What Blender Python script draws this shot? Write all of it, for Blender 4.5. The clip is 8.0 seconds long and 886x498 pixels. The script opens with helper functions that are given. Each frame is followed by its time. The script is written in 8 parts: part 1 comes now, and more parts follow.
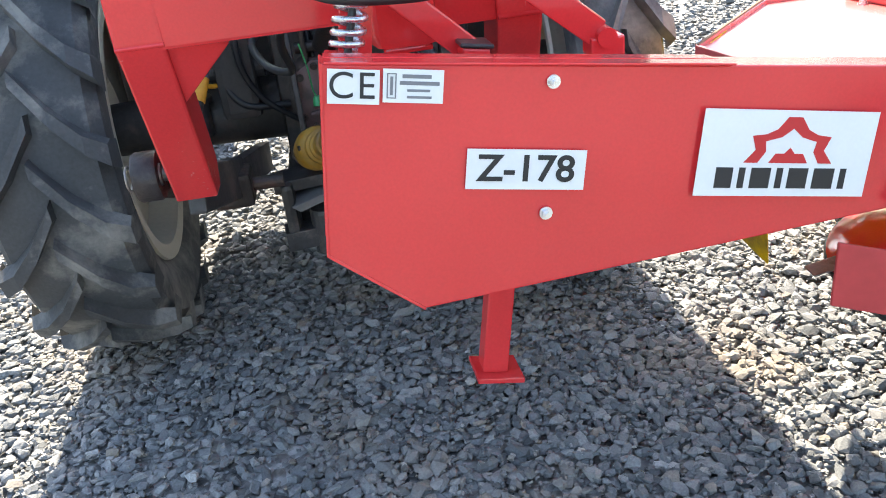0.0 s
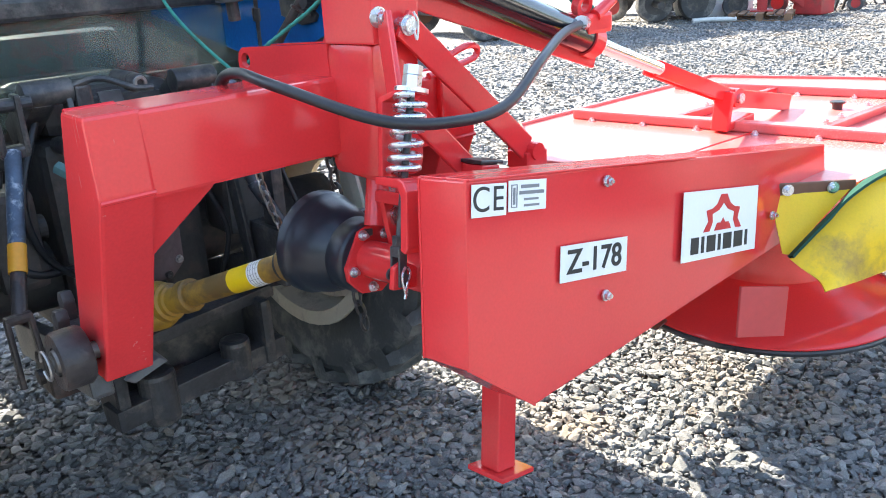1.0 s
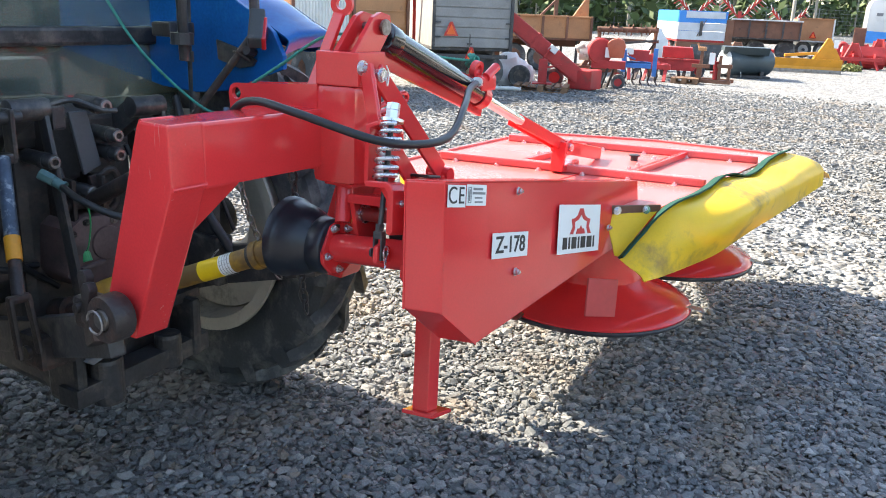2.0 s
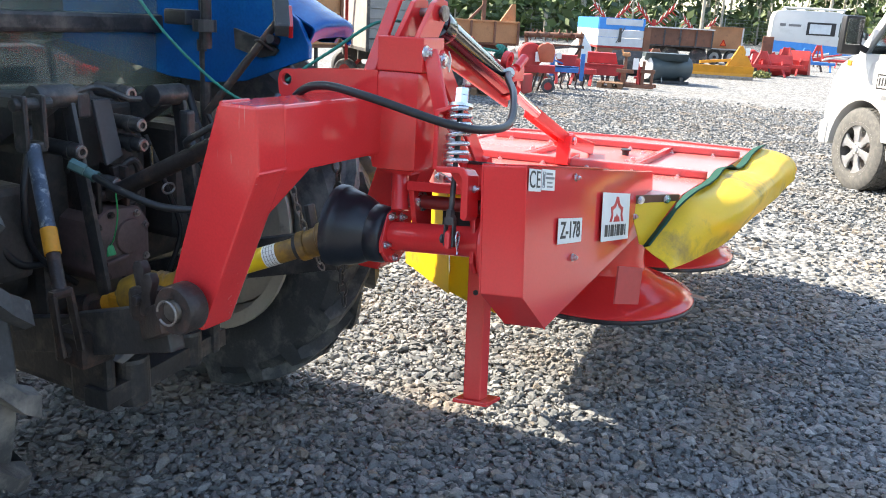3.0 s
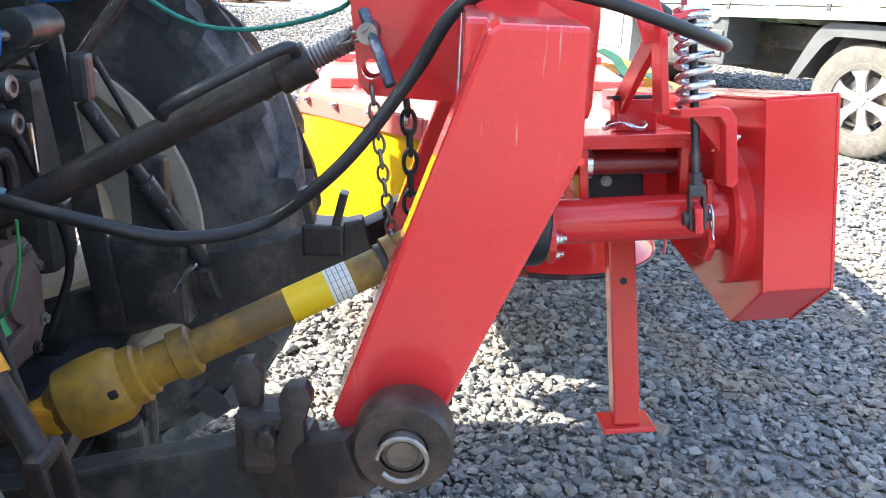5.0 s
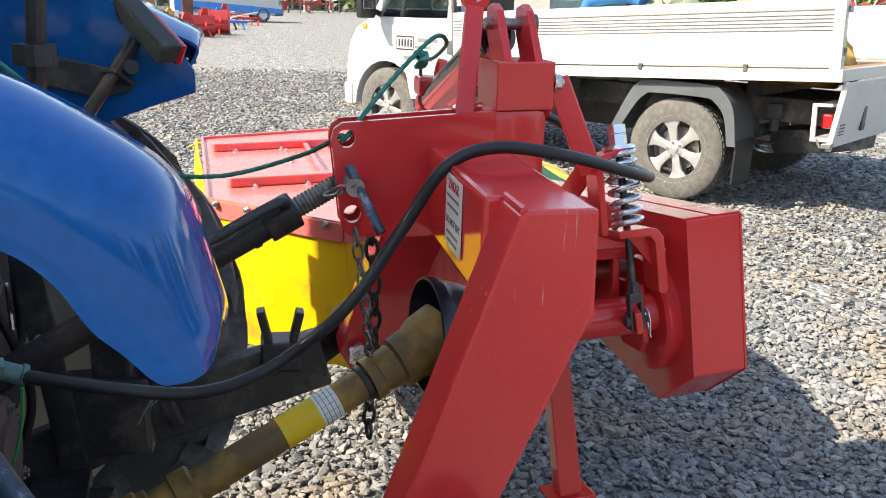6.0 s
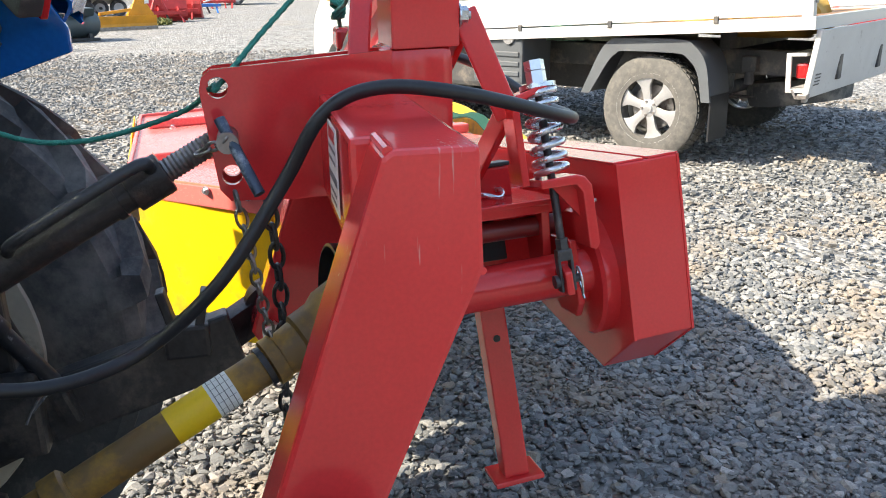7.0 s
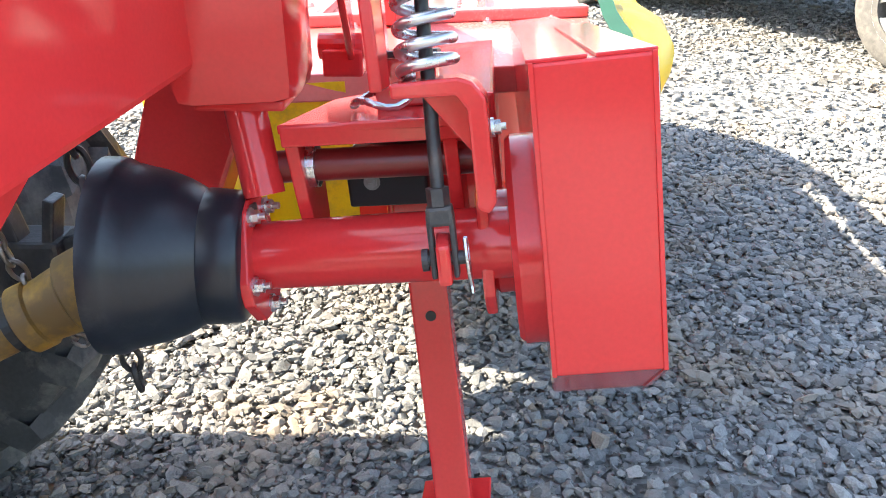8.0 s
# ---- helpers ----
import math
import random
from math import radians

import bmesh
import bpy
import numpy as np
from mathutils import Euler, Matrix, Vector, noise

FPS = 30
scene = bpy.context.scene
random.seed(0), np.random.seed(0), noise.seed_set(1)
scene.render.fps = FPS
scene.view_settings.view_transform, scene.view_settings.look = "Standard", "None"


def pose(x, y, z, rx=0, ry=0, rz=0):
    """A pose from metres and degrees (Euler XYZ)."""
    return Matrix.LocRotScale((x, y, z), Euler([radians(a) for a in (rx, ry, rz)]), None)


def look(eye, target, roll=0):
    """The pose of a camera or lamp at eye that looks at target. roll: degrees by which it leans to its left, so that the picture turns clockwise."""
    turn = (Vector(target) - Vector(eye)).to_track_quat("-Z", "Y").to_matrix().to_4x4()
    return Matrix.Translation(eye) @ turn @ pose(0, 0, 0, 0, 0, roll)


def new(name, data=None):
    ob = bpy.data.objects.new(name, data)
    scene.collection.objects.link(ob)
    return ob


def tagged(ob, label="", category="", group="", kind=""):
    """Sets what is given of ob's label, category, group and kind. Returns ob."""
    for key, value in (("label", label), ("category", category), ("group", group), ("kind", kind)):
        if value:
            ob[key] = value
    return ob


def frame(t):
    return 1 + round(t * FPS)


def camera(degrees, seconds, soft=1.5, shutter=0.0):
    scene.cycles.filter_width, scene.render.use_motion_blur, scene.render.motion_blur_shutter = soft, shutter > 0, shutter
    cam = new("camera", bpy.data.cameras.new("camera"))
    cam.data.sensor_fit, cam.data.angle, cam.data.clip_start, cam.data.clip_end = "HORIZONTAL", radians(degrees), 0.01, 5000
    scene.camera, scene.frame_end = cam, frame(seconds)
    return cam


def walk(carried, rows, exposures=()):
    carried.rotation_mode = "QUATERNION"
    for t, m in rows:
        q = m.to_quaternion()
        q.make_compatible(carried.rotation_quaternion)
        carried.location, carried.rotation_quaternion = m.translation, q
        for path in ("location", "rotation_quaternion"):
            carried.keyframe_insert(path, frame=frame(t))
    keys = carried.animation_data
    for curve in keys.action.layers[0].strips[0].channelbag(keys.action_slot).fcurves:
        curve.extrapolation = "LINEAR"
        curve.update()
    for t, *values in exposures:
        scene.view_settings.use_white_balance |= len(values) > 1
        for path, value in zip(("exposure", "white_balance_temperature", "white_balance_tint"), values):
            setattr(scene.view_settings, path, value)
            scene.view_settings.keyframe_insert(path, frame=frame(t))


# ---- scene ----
cam = camera(56.25, 8.0, soft=1.0)
PATH = [
    (0.0, (0.1989, -0.8667, 1.2187), (0.3649, 0.9057, 0.3072), -6.84),
    (0.5, (-0.1308, -0.6971, 1.2157), (0.4926, 0.9876, 0.3364), -5.05),
    (1.0, (-0.4893, -0.6007, 1.2539), (0.7467, 0.8125, 0.5646), -3.10),
    (1.5, (-0.7901, -0.6656, 1.2737), (0.6862, 0.5377, 0.6632), 0.19),
    (1.7, (-0.9023, -0.6967, 1.2891), (0.6293, 0.4459, 0.6986), 1.29),
    (2.8, (-1.2342, -0.5352, 1.2725), (0.4764, 0.3467, 0.7282), 3.31),
    (3.0, (-1.2059, -0.4409, 1.2376), (0.5054, 0.4388, 0.6922), 3.30),
    (3.5, (-1.1015, -0.0390, 1.1700), (0.5871, 0.8063, 0.5111), 1.82),
    (4.0, (-1.0362, 0.3206, 1.1380), (0.7782, 0.8225, 0.4627), 2.47),
    (4.2, (-0.9806, 0.3980, 1.1257), (0.8666, 0.7751, 0.4581), 2.43),
    (5.3, (-0.8230, 0.6217, 1.1371), (1.0465, 0.4796, 0.4407), 2.26),
    (5.5, (-0.8341, 0.6567, 1.1735), (1.0271, 0.4154, 0.4824), 1.83),
    (6.0, (-0.8976, 0.7888, 1.2690), (0.9742, 0.3807, 0.6948), 1.90),
    (6.5, (-0.9030, 0.8250, 1.2727), (0.9775, 0.4028, 0.7384), 1.87),
    (7.0, (-0.7996, 0.6486, 1.2091), (1.0510, 0.2237, 0.5809), -0.81),
    (7.5, (-0.6216, 0.3825, 1.1381), (1.1938, 0.2547, 0.3087), -2.62),
    (8.0, (-0.4082, 0.2101, 1.1058), (1.3926, 0.3558, 0.2480), -0.86),
]
LIGHT = [(0, 2.55, 7500), (0.5, 2.75, 7400), (1, 2.68, 7200), (1.5, 2.3, 7300), (3, 2.1, 7300), (3.5, 2.55, 7200), (4, 2.9, 7400), (5.5, 2.55, 7400), (6, 1.7, 7700), (6.5, 1.5, 7900), (7, 1.8, 7600), (7.5, 2.6, 7600), (8, 2.8, 7800)]
walk(cam, [(t, look(eye, target, roll)) for t, eye, target, roll in PATH], [(t, stops, kelvin, 9) for t, stops, kelvin in LIGHT])

# ---- world and sun ----
SUN_DIR = Vector((-0.06, 1.2, 1.0)).normalized()
sun_data = bpy.data.lights.new("sun", "SUN")
sun_data.energy, sun_data.angle, sun_data.color = 3.8, radians(0.55), (1.0, 0.95, 0.87)
sun = new("sun", sun_data)
sun.matrix_world = look(SUN_DIR * 30, (0, 0, 0))
world = bpy.data.worlds.new("sky")
scene.world = world
world.use_nodes = True
wn = world.node_tree.nodes
sky = wn.new("ShaderNodeTexSky")
sky.sky_type, sky.sun_disc = "NISHITA", False
sky.sun_elevation = math.asin(SUN_DIR.z)
sky.sun_rotation = math.atan2(SUN_DIR.x, SUN_DIR.y)
wn["Background"].inputs["Strength"].default_value = 0.14
world.node_tree.links.new(sky.outputs[0], wn["Background"].inputs["Color"])


# ---- materials ----
def make_material(name, color, rough=0.5, metal=0.0, vary=0.15, scale=6.0, grain=60.0, bump=0.05, dirt=None,
                  dirt_amount=0.0, dirt_scale=4.0, coat=0.0, rough_vary=0.12, per_object=0.0, spec=0.5, bump_dist=0.01, scratch=None):
    """Principled surface with large stains, fine grain, relief and an optional layer of dirt."""
    m = bpy.data.materials.new(name)
    m.use_nodes = True
    nt = m.node_tree
    n, l = nt.nodes, nt.links
    p = n["Principled BSDF"]
    co = n.new("ShaderNodeTexCoord")
    big = n.new("ShaderNodeTexNoise")
    big.inputs["Scale"].default_value, big.inputs["Detail"].default_value = scale, 5
    fine = n.new("ShaderNodeTexNoise")
    fine.inputs["Scale"].default_value, fine.inputs["Detail"].default_value = grain, 4
    for tex in (big, fine):
        l.new(co.outputs["Object"], tex.inputs["Vector"])
    both = n.new("ShaderNodeMath")
    both.operation = "MULTIPLY_ADD"
    l.new(big.outputs["Fac"], both.inputs[0])
    both.inputs[1].default_value = 0.65
    half = n.new("ShaderNodeMath")
    half.operation = "MULTIPLY"
    half.inputs[1].default_value = 0.35
    l.new(fine.outputs["Fac"], half.inputs[0])
    l.new(half.outputs[0], both.inputs[2])
    ramp = n.new("ShaderNodeValToRGB")
    ramp.color_ramp.elements[0].position, ramp.color_ramp.elements[1].position = 0.3, 0.7
    ramp.color_ramp.elements[0].color = (*[c * (1 - vary) for c in color], 1)
    ramp.color_ramp.elements[1].color = (*[min(1, c * (1 + vary)) for c in color], 1)
    l.new(both.outputs[0], ramp.inputs[0])
    out = ramp.outputs[0]
    if dirt:
        dn = n.new("ShaderNodeTexNoise")
        dn.inputs["Scale"].default_value, dn.inputs["Detail"].default_value = dirt_scale, 9
        dn.inputs["Roughness"].default_value = 0.68
        l.new(co.outputs["Object"], dn.inputs["Vector"])
        dr = n.new("ShaderNodeValToRGB")
        edge = 0.72 - 0.42 * dirt_amount
        dr.color_ramp.elements[0].position, dr.color_ramp.elements[1].position = edge, min(1, edge + 0.16)
        l.new(dn.outputs["Fac"], dr.inputs[0])
        mix = n.new("ShaderNodeMix")
        mix.data_type = "RGBA"
        l.new(dr.outputs[0], mix.inputs[0])
        l.new(out, mix.inputs[6])
        mix.inputs[7].default_value = (*dirt, 1)
        out = mix.outputs[2]
    if scratch:
        # thin slanting scuffs that show the primer
        mp = n.new("ShaderNodeMapping")
        mp.inputs["Rotation"].default_value = (-0.35, 0.0, 0.0)
        mp.inputs["Scale"].default_value = (60, 130, 9)
        l.new(co.outputs["Object"], mp.inputs["Vector"])
        sn = n.new("ShaderNodeTexNoise")
        sn.inputs["Scale"].default_value, sn.inputs["Detail"].default_value = 2.2, 3
        l.new(mp.outputs[0], sn.inputs["Vector"])
        gate = n.new("ShaderNodeTexNoise")
        gate.inputs["Scale"].default_value = 9
        l.new(co.outputs["Object"], gate.inputs["Vector"])
        mul = n.new("ShaderNodeMath")
        mul.operation = "MULTIPLY"
        l.new(sn.outputs["Fac"], mul.inputs[0])
        l.new(gate.outputs["Fac"], mul.inputs[1])
        sr = n.new("ShaderNodeValToRGB")
        sr.color_ramp.elements[0].position, sr.color_ramp.elements[1].position = 0.39, 0.45
        l.new(mul.outputs[0], sr.inputs[0])
        mx = n.new("ShaderNodeMix")
        mx.data_type = "RGBA"
        l.new(sr.outputs[0], mx.inputs[0])
        l.new(out, mx.inputs[6])
        mx.inputs[7].default_value = (*scratch, 1)
        out = mx.outputs[2]
    if per_object:
        oi = n.new("ShaderNodeObjectInfo")
        hsv = n.new("ShaderNodeHueSaturation")
        mr = n.new("ShaderNodeMapRange")
        mr.inputs["To Min"].default_value, mr.inputs["To Max"].default_value = 1 - per_object, 1 + per_object
        l.new(oi.outputs["Random"], mr.inputs["Value"])
        l.new(mr.outputs[0], hsv.inputs["Value"])
        l.new(out, hsv.inputs["Color"])
        out = hsv.outputs[0]
    l.new(out, p.inputs["Base Color"])
    rr = n.new("ShaderNodeMapRange")
    rr.inputs["To Min"].default_value, rr.inputs["To Max"].default_value = max(0.02, rough - rough_vary), min(1, rough + rough_vary)
    l.new(both.outputs[0], rr.inputs["Value"])
    l.new(rr.outputs[0], p.inputs["Roughness"])
    p.inputs["Metallic"].default_value = metal
    p.inputs["Specular IOR Level"].default_value = spec
    p.inputs["Coat Weight"].default_value = coat
    p.inputs["Coat Roughness"].default_value = 0.08
    if bump:
        b = n.new("ShaderNodeBump")
        b.inputs["Strength"].default_value, b.inputs["Distance"].default_value = bump, bump_dist
        l.new(both.outputs[0], b.inputs["Height"])
        l.new(b.outputs[0], p.inputs["Normal"])
    return m


RED = make_material("red_paint", (0.70, 0.040, 0.043), 0.13, spec=0.5, vary=0.10, scale=3, grain=240, bump=0.003, rough_vary=0.04, coat=0.0, dirt=(0.33, 0.16, 0.12), dirt_amount=0.06, dirt_scale=9)
RED_WORN = make_material("scuffed_red_paint", (0.70, 0.040, 0.043), 0.16, spec=0.5, vary=0.12, scale=4, grain=220, bump=0.004, scratch=(0.66, 0.22, 0.20), rough_vary=0.05, coat=0.0, dirt=(0.60, 0.16, 0.14), dirt_amount=0.07, dirt_scale=16)
# paler than RED: the deck's sun and sky sheen is put into the colour
RED_SHEEN = make_material("sheen_paled_red_sheet", (0.66, 0.140, 0.128), 0.25, vary=0.12, scale=3, grain=160, bump=0.004, dirt=(0.6, 0.26, 0.23), dirt_amount=0.2, dirt_scale=2.5)
# the paler blue dirt mottling also stands in for cloudy sky reflections
BLUE = make_material("blue_fender_paint", (0.0010, 0.090, 0.320), 0.07, spec=0.32, vary=0.30, scale=5, grain=120, bump=0.0, rough_vary=0.03, coat=0.0, dirt=(0.006, 0.145, 0.40), dirt_amount=0.42, dirt_scale=4.5)
BLACK_METAL = make_material("greasy_black_metal", (0.042, 0.042, 0.045), 0.42, metal=0.2, vary=0.5, scale=8, grain=90, bump=0.25, dirt=(0.135, 0.118, 0.105), dirt_amount=0.50, dirt_scale=11)
RUSTY = make_material("rusty_dark_steel", (0.040, 0.033, 0.032), 0.42, metal=0.2, vary=0.5, scale=10, grain=110, bump=0.35, dirt=(0.105, 0.060, 0.048), dirt_amount=0.5, spec=0.35, dirt_scale=12)
HOUSING = make_material("oily_housing", (0.042, 0.040, 0.040), 0.55, metal=0.1, vary=0.5, scale=6, grain=70, bump=0.35, dirt=(0.10, 0.075, 0.065), dirt_amount=0.5, dirt_scale=7)
COVER_BROWN = make_material("brown_cast_cover", (0.105, 0.066, 0.063), 0.6, vary=0.4, scale=9, grain=80, bump=0.3, dirt=(0.035, 0.03, 0.03), dirt_amount=0.5, dirt_scale=10)
TYRE = make_material("tyre_rubber", (0.064, 0.067, 0.071), 0.78, vary=0.35, scale=5, grain=120, bump=0.25, dirt=(0.22, 0.21, 0.195), dirt_amount=0.56, dirt_scale=5)
RUBBER = make_material("black_rubber", (0.014, 0.015, 0.018), 0.42, vary=0.25, scale=6, grain=200, bump=0.05, dirt=(0.06, 0.06, 0.062), dirt_amount=0.25, dirt_scale=8)
CONE = make_material("black_plastic_cone", (0.014, 0.018, 0.026), 0.33, vary=0.25, scale=5, grain=150, bump=0.05, dirt=(0.07, 0.07, 0.075), dirt_amount=0.4, dirt_scale=7)
ZINC = make_material("bright_zinc", (0.66, 0.68, 0.72), 0.28, metal=0.95, vary=0.12, scale=14, grain=180, bump=0.04)
CHROME = make_material("polished_rod", (0.78, 0.78, 0.80), 0.09, metal=1.0, vary=0.04, scale=5, grain=80, bump=0.0)
STEEL = make_material("bare_steel", (0.30, 0.28, 0.27), 0.42, metal=0.85, vary=0.35, scale=12, grain=120, bump=0.15, dirt=(0.09, 0.055, 0.04), dirt_amount=0.45, dirt_scale=14)
DARK_STEEL = make_material("dull_worn_steel", (0.15, 0.135, 0.125), 0.4, metal=0.7, vary=0.4, scale=18, grain=120, bump=0.15, dirt=(0.06, 0.045, 0.038), dirt_amount=0.45, dirt_scale=22)
YELLOW_PLASTIC = make_material("dirty_yellow_plastic", (0.38, 0.20, 0.02), 0.5, vary=0.2, scale=6, grain=90, bump=0.08, dirt=(0.15, 0.085, 0.028), dirt_amount=0.75, dirt_scale=8)
YELLOW_BRIGHT = make_material("yellow_label", (0.80, 0.52, 0.01), 0.4, vary=0.08, scale=8, grain=200, bump=0.0, dirt=(0.5, 0.36, 0.06), dirt_amount=0.2, dirt_scale=9)
YELLOW_SHEET = make_material("yellow_tarpaulin", (0.88, 0.56, 0.010), 0.42, vary=0.10, scale=4, grain=260, bump=0.15, dirt=(0.40, 0.235, 0.04), dirt_amount=0.46, dirt_scale=5.5)



def let_through(m, share):
    """Thin coated cloth: a share of the light passes through it, scattered, in the cloth's own colour."""
    n, l = m.node_tree.nodes, m.node_tree.links
    p, tr, mx = n["Principled BSDF"], n.new("ShaderNodeBsdfTranslucent"), n.new("ShaderNodeMixShader")
    l.new(p.inputs["Base Color"].links[0].from_socket, tr.inputs["Color"])
    mx.inputs[0].default_value = share
    l.new(p.outputs[0], mx.inputs[1])
    l.new(tr.outputs[0], mx.inputs[2])
    l.new(mx.outputs[0], n["Material Output"].inputs["Surface"])


let_through(YELLOW_SHEET, 0.18)

GREEN_TRIM = make_material("dark_green_trim", (0.012, 0.055, 0.040), 0.8, spec=0.15, vary=0.15, scale=10, grain=300, bump=0.1)
ORANGE_BAND = make_material("orange_band", (0.62, 0.27, 0.02), 0.5, vary=0.2, scale=12, grain=120, bump=0.05, dirt=(0.14, 0.08, 0.04), dirt_amount=0.35, dirt_scale=14)
WORN_BLUE = make_material("worn_blue_steel", (0.050, 0.075, 0.115), 0.45, metal=0.2, vary=0.5, scale=22, grain=90, bump=0.2, dirt=(0.44, 0.48, 0.52), dirt_amount=0.40, dirt_scale=34)
CHIPPED_BLACK = make_material("chipped_black_paint", (0.024, 0.027, 0.034), 0.45, metal=0.2, vary=0.4, scale=20, grain=90, bump=0.2, dirt=(0.42, 0.45, 0.50), dirt_amount=0.30, dirt_scale=38)
TEAL_STEEL = make_material("teal_grey_fitting", (0.07, 0.15, 0.15), 0.5, metal=0.2, vary=0.3, scale=25, grain=120, bump=0.15, dirt=(0.06, 0.055, 0.05), dirt_amount=0.4, dirt_scale=25)
LAMP_GREY = make_material("dull_dark_plastic", (0.040, 0.044, 0.046), 0.7, vary=0.2, scale=12, grain=160, bump=0.1, dirt=(0.11, 0.10, 0.09), dirt_amount=0.3, dirt_scale=14)
WHITE_STICKER = make_material("white_sticker", (0.74, 0.74, 0.73), 0.4, vary=0.04, scale=9, grain=200, bump=0.0)
INK = make_material("black_ink", (0.014, 0.014, 0.016), 0.5, vary=0.1, scale=9, grain=200, bump=0.0)
GREY_INK = make_material("grey_ink", (0.17, 0.17, 0.18), 0.5, vary=0.1, scale=9, grain=200, bump=0.0)
RED_INK = make_material("red_ink", (0.55, 0.015, 0.02), 0.45, vary=0.06, scale=9, grain=200, bump=0.0)
WHITE_PAINT = make_material("white_vehicle_paint", (0.50, 0.50, 0.497), 0.3, vary=0.05, scale=2, grain=80, bump=0.01, coat=0.4, dirt=(0.5, 0.46, 0.40), dirt_amount=0.16, dirt_scale=4)
WHITE_WORN = make_material("scratched_white_sheet", (0.50, 0.50, 0.49), 0.45, vary=0.10, scale=6, grain=90, bump=0.05, dirt=(0.20, 0.18, 0.16), dirt_amount=0.28, dirt_scale=16)
GREY_PLASTIC = make_material("grey_plastic", (0.075, 0.084, 0.094), 0.5, vary=0.15, scale=5, grain=120, bump=0.06, dirt=(0.15, 0.145, 0.135), dirt_amount=0.25, dirt_scale=7)
CHASSIS = make_material("dark_chassis", (0.05, 0.05, 0.052), 0.6, vary=0.35, scale=5, grain=80, bump=0.15, dirt=(0.15, 0.13, 0.11), dirt_amount=0.5, dirt_scale=6)
TYRE_DUSTY = make_material("dusty_road_tyre", (0.085, 0.083, 0.079), 0.85, vary=0.25, scale=30, grain=220, bump=0.2, dirt=(0.125, 0.118, 0.108), dirt_amount=0.6, dirt_scale=25)
ALLOY = make_material("alloy_wheel", (0.62, 0.62, 0.63), 0.32, metal=0.8, vary=0.1, scale=8, grain=120, bump=0.02)
ROPE_GREEN = make_material("green_rope_fibre", (0.02, 0.22, 0.17), 0.75, vary=0.4, scale=60, grain=600, bump=0.5)
WOOD = make_material("weathered_wood", (0.22, 0.12, 0.065), 0.75, vary=0.35, scale=7, grain=70, bump=0.25, dirt=(0.10, 0.06, 0.04), dirt_amount=0.4)
BROWN_STEEL = make_material("rusty_brown_sheet", (0.17, 0.075, 0.045), 0.7, vary=0.35, scale=3, grain=40, bump=0.15, dirt=(0.08, 0.045, 0.035), dirt_amount=0.4)
TAN_STEEL = make_material("faded_orange_sheet", (0.42, 0.20, 0.09), 0.65, vary=0.2, scale=3, grain=40, bump=0.1, dirt=(0.18, 0.10, 0.06), dirt_amount=0.3)
GREY_BOARD = make_material("grey_board", (0.27, 0.26, 0.25), 0.75, vary=0.2, scale=5, grain=50, bump=0.15)
RED_MACHINE = make_material("old_red_paint", (0.42, 0.03, 0.03), 0.55, vary=0.3, scale=5, grain=60, bump=0.1, dirt=(0.16, 0.06, 0.045), dirt_amount=0.35)
BLUE_MACHINE = make_material("old_blue_paint", (0.03, 0.16, 0.46), 0.5, vary=0.25, scale=5, grain=60, bump=0.08, dirt=(0.10, 0.14, 0.2), dirt_amount=0.3)
ORANGE_MACHINE = make_material("orange_yellow_paint", (0.62, 0.26, 0.015), 0.5, vary=0.2, scale=5, grain=60, bump=0.08, dirt=(0.2, 0.1, 0.03), dirt_amount=0.3)
ORANGE_TRIANGLE = make_material("orange_reflector", (0.85, 0.12, 0.015), 0.4, vary=0.05, bump=0.0)
TAIL_RED = make_material("red_lamp_lens", (0.50, 0.012, 0.015), 0.15, vary=0.1, scale=20, grain=300, bump=0.1, coat=0.6)
HYD_OIL_STEEL = make_material("painted_black_barrel", (0.013, 0.013, 0.015), 0.18, vary=0.2, scale=6, grain=100, bump=0.01, coat=0.7)
TARP_GREEN = make_material("green_grey_tarpaulin", (0.20, 0.23, 0.17), 0.75, vary=0.2, scale=6, grain=90, bump=0.2)
TARP_MINT = make_material("mint_tarpaulin", (0.28, 0.55, 0.42), 0.7, vary=0.15, scale=6, grain=90, bump=0.2)
TARP_OCHRE = make_material("ochre_tarpaulin", (0.40, 0.25, 0.05), 0.7, vary=0.15, scale=6, grain=90, bump=0.2)


